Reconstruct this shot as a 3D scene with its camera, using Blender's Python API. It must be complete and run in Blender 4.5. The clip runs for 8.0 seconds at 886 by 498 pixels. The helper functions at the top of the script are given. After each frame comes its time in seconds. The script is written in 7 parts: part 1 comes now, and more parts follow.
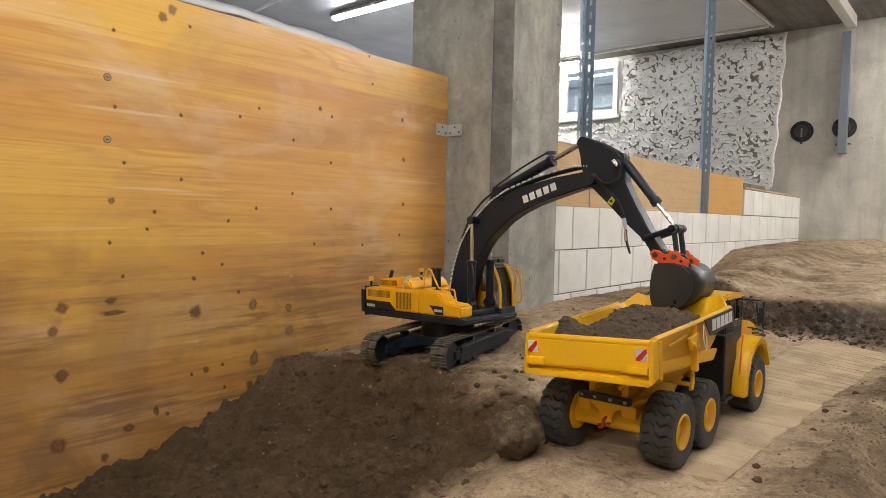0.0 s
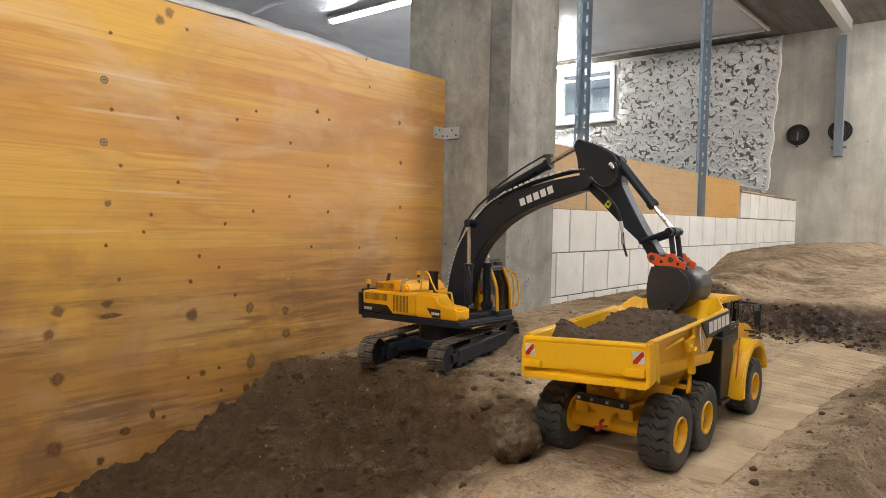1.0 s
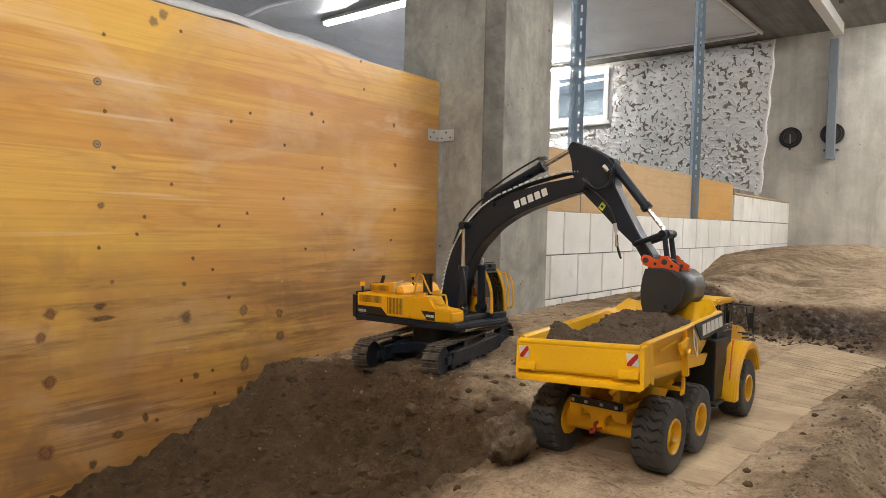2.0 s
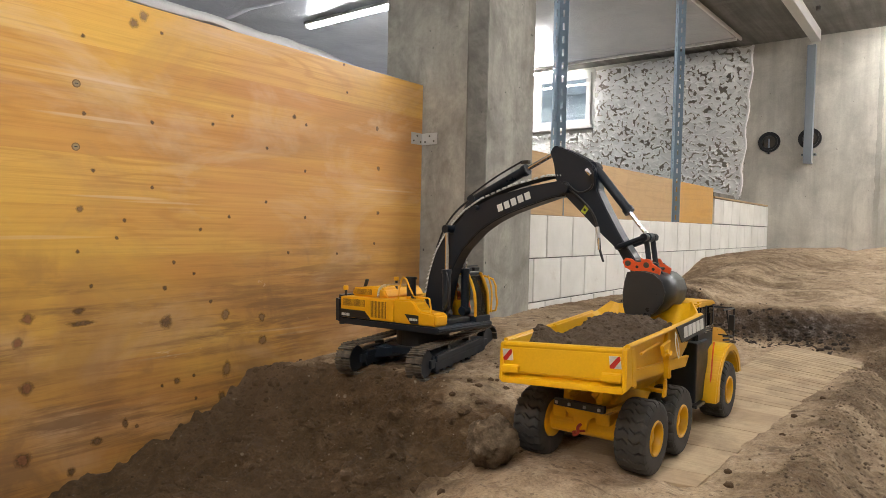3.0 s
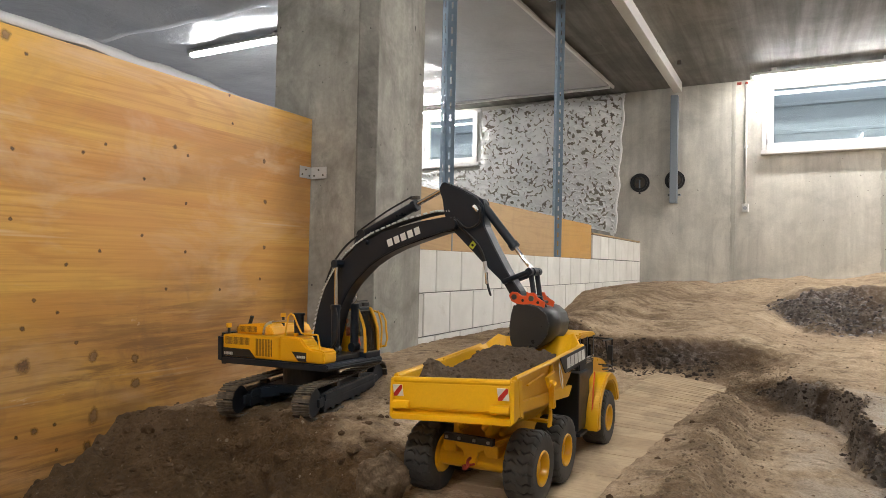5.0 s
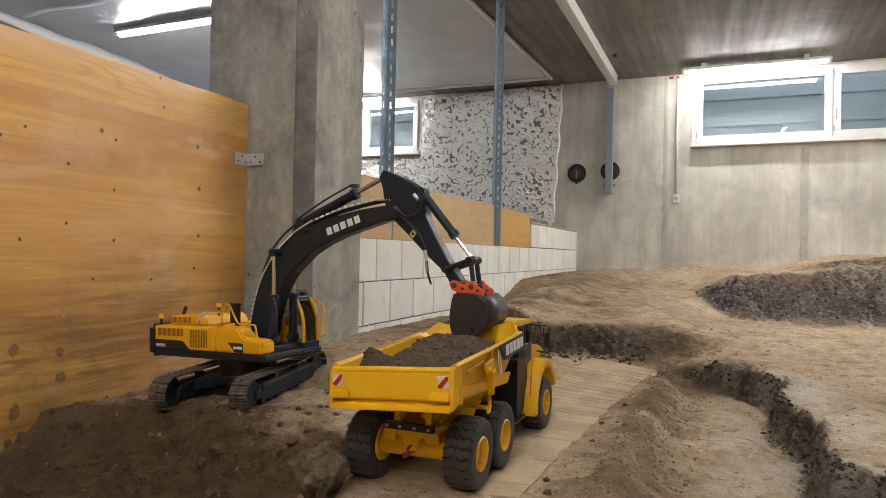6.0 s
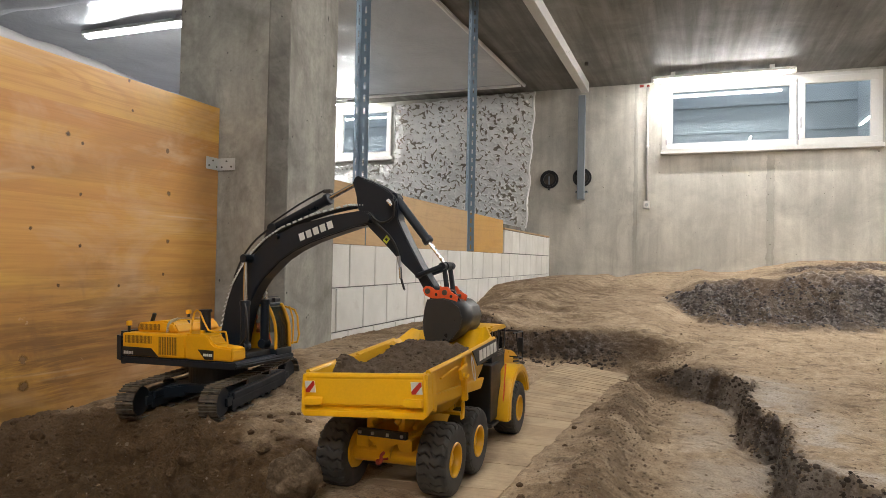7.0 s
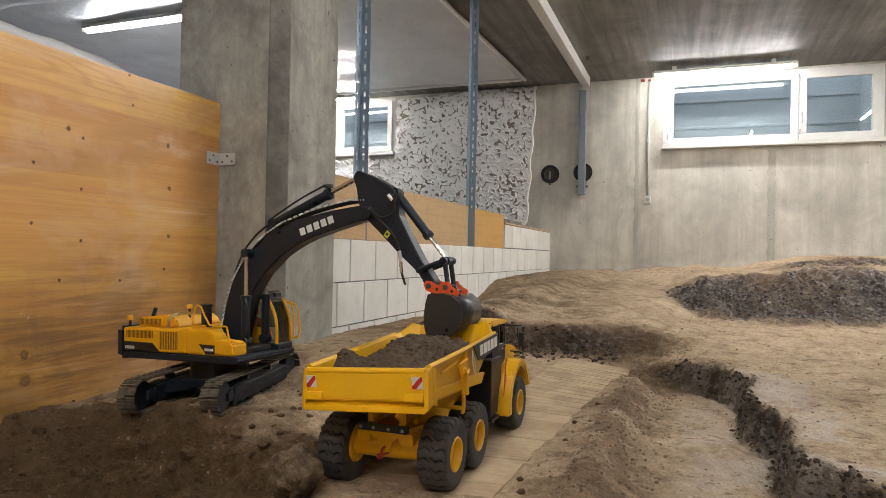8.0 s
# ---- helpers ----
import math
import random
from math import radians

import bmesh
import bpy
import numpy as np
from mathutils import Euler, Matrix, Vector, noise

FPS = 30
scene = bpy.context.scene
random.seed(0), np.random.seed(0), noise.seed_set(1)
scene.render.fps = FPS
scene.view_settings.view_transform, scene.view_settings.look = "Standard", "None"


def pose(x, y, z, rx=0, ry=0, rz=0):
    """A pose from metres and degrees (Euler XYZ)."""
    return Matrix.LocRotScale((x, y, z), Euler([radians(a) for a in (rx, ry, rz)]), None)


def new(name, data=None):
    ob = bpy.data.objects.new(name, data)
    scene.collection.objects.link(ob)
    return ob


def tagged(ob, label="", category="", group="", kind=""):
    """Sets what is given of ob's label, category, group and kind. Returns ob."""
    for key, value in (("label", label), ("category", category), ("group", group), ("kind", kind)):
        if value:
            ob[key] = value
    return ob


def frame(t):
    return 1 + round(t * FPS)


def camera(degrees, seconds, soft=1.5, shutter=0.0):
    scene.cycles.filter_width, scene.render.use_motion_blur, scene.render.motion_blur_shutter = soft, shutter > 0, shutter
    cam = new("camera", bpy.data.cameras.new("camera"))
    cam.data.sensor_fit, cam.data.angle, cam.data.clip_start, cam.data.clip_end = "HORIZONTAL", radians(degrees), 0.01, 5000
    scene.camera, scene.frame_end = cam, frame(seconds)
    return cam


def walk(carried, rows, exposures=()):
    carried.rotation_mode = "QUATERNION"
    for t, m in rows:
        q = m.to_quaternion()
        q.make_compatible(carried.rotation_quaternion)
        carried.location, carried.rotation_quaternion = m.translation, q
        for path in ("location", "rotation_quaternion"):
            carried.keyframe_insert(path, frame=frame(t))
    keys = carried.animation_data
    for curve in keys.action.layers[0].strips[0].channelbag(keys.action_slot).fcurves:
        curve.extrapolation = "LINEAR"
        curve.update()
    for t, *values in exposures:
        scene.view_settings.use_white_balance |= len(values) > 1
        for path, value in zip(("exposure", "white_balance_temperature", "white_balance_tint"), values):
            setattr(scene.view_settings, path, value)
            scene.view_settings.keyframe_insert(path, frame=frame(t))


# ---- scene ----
# ------------------------------------------------------------------ camera
cam = camera(68.0, 8.0, soft=0.5)
EYE = (0.0, 0.0, 0.40)
TURNS = [
    (0.0, 87.20, -1.23, 39.97), (0.5, 87.35, -1.22, 39.86), (1.0, 87.46, -1.24, 39.72),
    (2.5, 87.85, -1.26, 38.70), (3.0, 88.00, -1.24, 37.79), (3.5, 87.97, -1.25, 36.73),
    (4.0, 88.16, -1.25, 36.12), (4.2, 88.36, -1.25, 34.93), (4.5, 88.68, -1.24, 32.11),
    (4.7, 89.02, -1.23, 30.35), (5.0, 91.24, -1.21, 28.21), (5.2, 91.80, -1.20, 27.05),
    (6.3, 90.05, -1.16, 22.00), (6.5, 90.31, -1.15, 21.53), (7.0, 90.91, -1.16, 20.70),
    (7.5, 90.76, -1.16, 20.70), (8.0, 90.46, -1.16, 20.76)]
walk(cam, [(t, pose(*EYE, rx, ry, rz)) for t, rx, ry, rz in TURNS], exposures=[(0.0, 0.17), (3.5, 0.13), (4.5, 0.05), (5.2, -0.05), (6.3, -0.14), (8.0, -0.14)])

# ------------------------------------------------------------------ light
world = bpy.data.worlds.new("world")
scene.world = world
world.use_nodes = True
wn = world.node_tree
sky = wn.nodes.new("ShaderNodeTexSky")
sky.sky_type, sky.sun_disc = "NISHITA", False
sky.sun_elevation, sky.sun_rotation = radians(35), radians(40)
wn.links.new(sky.outputs[0], wn.nodes["Background"].inputs[0])
wn.nodes["Background"].inputs[1].default_value = 0.15

TUBE_GLOW = 365.0        # radiance of the fluorescent tubes, those out of view too


def sky_lamp(x, y, z, w, d, watts):
    """Daylight falling into a light well through its open top."""
    data = bpy.data.lights.new("sky_light", "AREA")
    data.shape, data.size, data.size_y, data.energy, data.color = "RECTANGLE", w, d, watts, (1.0, 0.98, 0.94)
    ob = new("sky_light", data)
    ob.location = (x, y, z)
    return ob


sky_lamp(0.66, 7.57, 2.44, 2.0, 0.55, 8.0)
sky_lamp(-4.0, 7.57, 2.44, 1.6, 0.55, 5)


# ------------------------------------------------------------------ node materials
def node_mat(name, metal=0.0, rough=0.5, coat=0.0):
    m = bpy.data.materials.new(name)
    m.use_nodes = True
    b = m.node_tree.nodes["Principled BSDF"]
    b.inputs["Metallic"].default_value = metal
    b.inputs["Roughness"].default_value = rough
    b.inputs["Coat Weight"].default_value = coat
    b.inputs["Coat Roughness"].default_value = 0.15
    return m, m.node_tree, b


def link(nt, a, b):
    nt.links.new(a, b)


def coords(nt, scale=(1, 1, 1), space="Object"):
    c = nt.nodes.new("ShaderNodeTexCoord")
    mp = nt.nodes.new("ShaderNodeMapping")
    mp.inputs["Scale"].default_value = scale
    link(nt, c.outputs[space], mp.inputs[0])
    return mp.outputs[0]


def world_coords(nt, scale=(1, 1, 1)):
    c = nt.nodes.new("ShaderNodeNewGeometry")
    mp = nt.nodes.new("ShaderNodeMapping")
    mp.inputs["Scale"].default_value = scale
    link(nt, c.outputs["Position"], mp.inputs[0])
    return mp.outputs[0]


def noise_node(nt, vec, scale, detail=4, rough=0.55, warp=0.0):
    n = nt.nodes.new("ShaderNodeTexNoise")
    n.inputs["Scale"].default_value = scale
    n.inputs["Detail"].default_value = detail
    n.inputs["Roughness"].default_value = rough
    n.inputs["Distortion"].default_value = warp
    link(nt, vec, n.inputs["Vector"])
    return n.outputs["Fac"]


def ramp(nt, fac, stops):
    r = nt.nodes.new("ShaderNodeValToRGB")
    while len(r.color_ramp.elements) < len(stops):
        r.color_ramp.elements.new(0.5)
    for e, (p, c) in zip(r.color_ramp.elements, stops):
        e.position = p
        e.color = (*c, 1) if len(c) == 3 else c
    link(nt, fac, r.inputs[0])
    return r.outputs[0]


def grey(v):
    return (v, v, v)


def mix(nt, fac, a, b, mode="MIX"):
    n = nt.nodes.new("ShaderNodeMix")
    n.data_type, n.blend_type = "RGBA", mode
    for sock, val in ((n.inputs[0], fac), (n.inputs[6], a), (n.inputs[7], b)):
        if isinstance(val, (int, float)):
            sock.default_value = val
        elif isinstance(val, tuple):
            sock.default_value = (*val, 1)
        else:
            link(nt, val, sock)
    return n.outputs[2]


def maths(nt, op, a, b=0.0):
    n = nt.nodes.new("ShaderNodeMath")
    n.operation = op
    for sock, val in ((n.inputs[0], a), (n.inputs[1], b)):
        if isinstance(val, (int, float)):
            sock.default_value = val
        else:
            link(nt, val, sock)
    return n.outputs[0]


def bump(nt, bsdf, height, strength, dist):
    n = nt.nodes.new("ShaderNodeBump")
    n.inputs["Strength"].default_value = strength
    n.inputs["Distance"].default_value = dist
    link(nt, height, n.inputs["Height"])
    link(nt, n.outputs[0], bsdf.inputs["Normal"])


def paint_mat(name, col, rough=0.35, metal=0.0, coat=0.0, dust=0.25, dust_col=(0.22, 0.16, 0.10), scale=30.0, bump_d=0.0003):
    """Paint, plastic or metal with uneven gloss, faint dust and a fine relief."""
    m, nt, b = node_mat(name, metal, rough, coat)
    v = coords(nt)
    big = noise_node(nt, v, scale * 0.35, 5, 0.6)
    fine = noise_node(nt, v, scale * 8, 3, 0.6)
    mask = ramp(nt, big, [(0.42, grey(0)), (0.75, grey(dust))])
    tone = mix(nt, ramp(nt, fine, [(0.3, grey(0.0)), (0.7, grey(1.0))]), tuple(c * 0.93 for c in col), col)
    link(nt, mix(nt, mask, tone, dust_col), b.inputs["Base Color"])
    link(nt, ramp(nt, big, [(0.3, grey(max(rough - 0.08, 0.02))), (0.75, grey(min(rough + 0.22, 1)))]), b.inputs["Roughness"])
    bump(nt, b, fine, 0.25, bump_d)
    return m


YELLOW = paint_mat("yellow_paint", (0.80, 0.425, 0.003), 0.34, coat=0.12, dust=0.05)
YELLOW_EX = paint_mat("yellow_plastic", (0.84, 0.415, 0.005), 0.44, coat=0.05, dust=0.06)
BUCKET_STEEL = paint_mat("worn_bucket_steel", (0.055, 0.060, 0.066), 0.32, metal=0.6, dust=0.12)
ANTHRACITE = paint_mat("anthracite_paint", (0.010, 0.016, 0.025), 0.34, dust=0.015)
ANTHRACITE.node_tree.nodes["Principled BSDF"].inputs["Specular IOR Level"].default_value = 0.35
BLACK = paint_mat("black_plastic", (0.009, 0.0095, 0.011), 0.42, dust=0.05)
DARK_METAL = paint_mat("dusty_steel", (0.055, 0.052, 0.048), 0.55, metal=0.35, dust=0.55)
SILVER_DECAL = paint_mat("silver_decal", (0.62, 0.62, 0.60), 0.35, dust=0.1)
WHITE_DECAL = paint_mat("white_decal", (0.75, 0.75, 0.72), 0.4, dust=0.08)
RED_DECAL = paint_mat("red_decal", (0.52, 0.02, 0.018), 0.4, dust=0.08)
ORANGE = paint_mat("orange_paint", (0.80, 0.10, 0.02), 0.4, dust=0.14)
RED_PAINT = paint_mat("red_paint", (0.33, 0.035, 0.022), 0.45, dust=0.2)
CHROME = paint_mat("chrome", (0.72, 0.72, 0.74), 0.16, metal=1.0, dust=0.08)
GALVANISED = paint_mat("galvanised_steel", (0.30, 0.38, 0.46), 0.40, metal=0.6, dust=0.12, dust_col=(0.3, 0.33, 0.35), scale=60)
GREY_STEEL = paint_mat("grey_painted_steel", (0.20, 0.235, 0.27), 0.5, dust=0.2, dust_col=(0.3, 0.28, 0.25), scale=8)
WHITE_FRAME = paint_mat("white_window_frame", (0.70, 0.69, 0.66), 0.32, dust=0.10, dust_col=(0.5, 0.48, 0.42), scale=6)
BEACON = paint_mat("amber_plastic", (0.80, 0.22, 0.01), 0.25, dust=0.05)
VINYL_GREY = paint_mat("grey_plastic", (0.36, 0.37, 0.38), 0.5, dust=0.1)
DOLL_SKIN = paint_mat("doll_plastic", (0.80, 0.16, 0.03), 0.6, dust=0.1)
LABEL_GREEN = paint_mat("yellow_green_label", (0.60, 0.66, 0.05), 0.45, dust=0.06)


def rubber_mat():
    m, nt, b = node_mat("tyre_rubber", 0, 0.8)
    v = coords(nt)
    n1, n2 = noise_node(nt, v, 26, 5), noise_node(nt, v, 300, 3)
    col = ramp(nt, n1, [(0.3, (0.040, 0.038, 0.036)), (0.6, (0.058, 0.054, 0.049)), (0.85, (0.105, 0.088, 0.068))])
    link(nt, col, b.inputs["Base Color"])
    bump(nt, b, n2, 0.4, 0.0006)
    return m


def shoe_mat():
    m, nt, b = node_mat("track_steel", 0.3, 0.6)
    v = coords(nt)
    rnd = nt.nodes.new("ShaderNodeObjectInfo").outputs["Random"]
    n1 = noise_node(nt, v, 70, 5)
    col = ramp(nt, n1, [(0.35, (0.040, 0.037, 0.034)), (0.55, (0.125, 0.105, 0.082)), (0.75, (0.27, 0.21, 0.15))])
    link(nt, mix(nt, maths(nt, "MULTIPLY", rnd, 0.5), col, (0.13, 0.105, 0.08)), b.inputs["Base Color"])
    bump(nt, b, n1, 0.5, 0.0008)
    return m


def soil_mat(name="soil"):
    """Earth: light where dry and driven flat, dark and crumbly where dug; painted shade darkens it too."""
    m, nt, b = node_mat(name, 0, 0.95)
    b.inputs["Specular IOR Level"].default_value = 0.25
    v = world_coords(nt)
    loose = nt.nodes.new("ShaderNodeAttribute")
    loose.attribute_name = "loose"
    grit = noise_node(nt, v, 190, 6, 0.7)
    lump = noise_node(nt, v, 34, 6, 0.65)
    patch = noise_node(nt, v, 5.5, 6, 0.62, 0.6)
    wide = noise_node(nt, v, 1.4, 4, 0.55, 0.4)
    dry = ramp(nt, lump, [(0.25, (0.33, 0.235, 0.145)), (0.5, (0.51, 0.380, 0.247)), (0.75, (0.66, 0.525, 0.365))])
    driven = noise_node(nt, world_coords(nt, (1.0, 0.7, 1.0)), 10.0, 6, 0.68, 0.9)
    dry = mix(nt, ramp(nt, driven, [(0.50, grey(0)), (0.66, grey(0.80))]), dry, (0.235, 0.165, 0.103))
    dry = mix(nt, ramp(nt, driven, [(0.30, grey(0.55)), (0.42, grey(0))]), dry, (0.68, 0.550, 0.395))
    clump = maths(nt, "MULTIPLY", maths(nt, "ADD", lump, noise_node(nt, v, 11, 7, 0.7, 0.5)), 0.5)
    damp = ramp(nt, clump, [(0.30, (0.044, 0.025, 0.011)), (0.5, (0.118, 0.070, 0.032)), (0.70, (0.215, 0.140, 0.076))])
    ash_shade = ramp(nt, lump, [(0.34, (0.018, 0.015, 0.014)), (0.50, (0.075, 0.063, 0.060)), (0.66, (0.36, 0.32, 0.305))])
    fac = maths(nt, "ADD", loose.outputs["Fac"], maths(nt, "MULTIPLY", maths(nt, "SUBTRACT", patch, 0.5), 1.6))
    base = mix(nt, ramp(nt, fac, [(0.25, grey(0)), (0.7, grey(1))]), dry, damp)
    cold = nt.nodes.new("ShaderNodeAttribute")
    cold.attribute_name = "ash_shade"
    base = mix(nt, cold.outputs["Fac"], base, ash_shade)
    pale = nt.nodes.new("ShaderNodeAttribute")
    pale.attribute_name = "pale"
    pf = maths(nt, "MULTIPLY", pale.outputs["Fac"], ramp(nt, patch, [(0.4, grey(0)), (0.6, grey(1))]))
    base = mix(nt, pf, base, (0.64, 0.575, 0.50))
    base = mix(nt, ramp(nt, wide, [(0.44, grey(0.0)), (0.64, grey(0.50))]), base, (0.25, 0.168, 0.102))
    fleck = ramp(nt, noise_node(nt, v, 150, 2, 0.5), [(0.70, grey(0)), (0.76, grey(0.55))])
    base = mix(nt, fleck, base, (0.42, 0.36, 0.29))
    # low grit of the bump height gets a darker colour
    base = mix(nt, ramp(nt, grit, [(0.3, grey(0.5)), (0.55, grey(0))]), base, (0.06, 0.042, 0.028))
    for sc, few, size, tone in ((46.0, 0.88, 0.36, (0.13, 0.092, 0.060)), (75.0, 0.93, 0.34, (0.40, 0.325, 0.24)), (88.0, 0.70, 0.36, (0.12, 0.085, 0.058))):
        cell = nt.nodes.new("ShaderNodeTexVoronoi")
        cell.inputs["Scale"].default_value = sc
        link(nt, v, cell.inputs["Vector"])
        pick = nt.nodes.new("ShaderNodeSeparateColor")
        link(nt, cell.outputs["Color"], pick.inputs[0])
        bit = maths(nt, "MULTIPLY", maths(nt, "LESS_THAN", cell.outputs["Distance"], maths(nt, "MULTIPLY", pick.outputs[1], size)), maths(nt, "GREATER_THAN", pick.outputs[0], few))
        base = mix(nt, maths(nt, "MULTIPLY", bit, 0.55), base, tone)
    scrap = ramp(nt, noise_node(nt, world_coords(nt, (0.55, 1.0, 1.0)), 19, 5, 0.7, 0.8), [(0.57, grey(0)), (0.66, grey(0.72))])
    base = mix(nt, scrap, base, (0.13, 0.09, 0.06))
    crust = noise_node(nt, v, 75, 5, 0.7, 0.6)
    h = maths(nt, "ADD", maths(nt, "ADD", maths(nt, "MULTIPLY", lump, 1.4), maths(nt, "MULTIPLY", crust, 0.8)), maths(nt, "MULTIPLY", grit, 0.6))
    # hollows of the bump height are coloured darker, its crests paler
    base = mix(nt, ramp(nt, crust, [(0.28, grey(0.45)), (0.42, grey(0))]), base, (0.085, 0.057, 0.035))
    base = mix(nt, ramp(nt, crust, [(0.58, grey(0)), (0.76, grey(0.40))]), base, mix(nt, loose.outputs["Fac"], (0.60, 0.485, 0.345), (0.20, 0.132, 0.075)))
    link(nt, base, b.inputs["Base Color"])
    amount = maths(nt, "ADD", 0.32, maths(nt, "MULTIPLY", loose.outputs["Fac"], 0.68))
    n = nt.nodes.new("ShaderNodeBump")
    n.inputs["Distance"].default_value = 0.019
    link(nt, amount, n.inputs["Strength"])
    link(nt, h, n.inputs["Height"])
    link(nt, n.outputs[0], b.inputs["Normal"])
    return m


def crumb_mat(name, dark, mid, light, vary=0.45):
    m, nt, b = node_mat(name, 0, 0.95)
    b.inputs["Specular IOR Level"].default_value = 0.25
    v = world_coords(nt)
    lump, grit = noise_node(nt, v, 60, 6, 0.65), noise_node(nt, v, 260, 5, 0.7)
    isl = nt.nodes.new("ShaderNodeNewGeometry").outputs["Random Per Island"]
    col = ramp(nt, lump, [(0.28, dark), (0.55, mid), (0.8, light)])
    col = mix(nt, maths(nt, "MULTIPLY", maths(nt, "POWER", isl, 2.0), vary * 1.4), col, light)
    link(nt, mix(nt, ramp(nt, grit, [(0.3, grey(0.4)), (0.6, grey(0))]), col, tuple(c * 0.4 for c in dark)), b.inputs["Base Color"])
    bump(nt, b, maths(nt, "ADD", maths(nt, "MULTIPLY", lump, 1.5), grit), 0.8, 0.006)
    return m


def concrete_mat(name, tint=(1, 1, 1), vertical=True, lo=0.20, hi=0.40, rough=0.82, blot=1.8, dirt=0.42, wide=1.3):
    m, nt, b = node_mat(name, 0, rough)
    v = world_coords(nt)
    streak = noise_node(nt, world_coords(nt, (7.0, 7.0, 0.55) if vertical else (13, 0.7, 7)), 1.0, 5, 0.6, 0.3)
    cloud = noise_node(nt, v, blot, 7, 0.65, 0.5)
    pore = noise_node(nt, v, 70, 4, 0.6)
    hole = ramp(nt, noise_node(nt, v, 42, 1, 0.4), [(0.195, grey(1)), (0.225, grey(0))])
    t = lambda g: tuple(g * c for c in tint)
    col = ramp(nt, cloud, [(0.3, t(lo)), (0.5, t((lo + hi) / 2)), (0.72, t(hi))])
    col = mix(nt, ramp(nt, streak, [(0.30, grey(0.55)), (0.62, grey(0))]), col, t(lo * 0.72))
    col = mix(nt, ramp(nt, streak, [(0.62, grey(0)), (0.85, grey(0.35))]), col, t(hi * 1.25))
    col = mix(nt, ramp(nt, pore, [(0.3, grey(0.18)), (0.6, grey(0))]), col, t(lo * 0.6))
    stain = noise_node(nt, world_coords(nt, (1, 1, 0.6)), wide, 8, 0.72, 0.9)
    col = mix(nt, ramp(nt, stain, [(0.52, grey(0)), (0.70, grey(dirt))]), col, t(lo * 0.72))
    col = mix(nt, ramp(nt, stain, [(0.30, grey(0.45)), (0.44, grey(0))]), col, t(hi * 1.12))
    col = mix(nt, hole, col, t(lo * 0.35))
    link(nt, col, b.inputs["Base Color"])
    link(nt, ramp(nt, streak, [(0.35, grey(min(rough + 0.12, 1))), (0.65, grey(max(rough - 0.16, 0.1)))]), b.inputs["Roughness"])
    h = maths(nt, "SUBTRACT", maths(nt, "ADD", maths(nt, "MULTIPLY", pore, 0.35), maths(nt, "MULTIPLY", streak, 0.8)), hole)
    bump(nt, b, h, 0.5, 0.004)
    return m


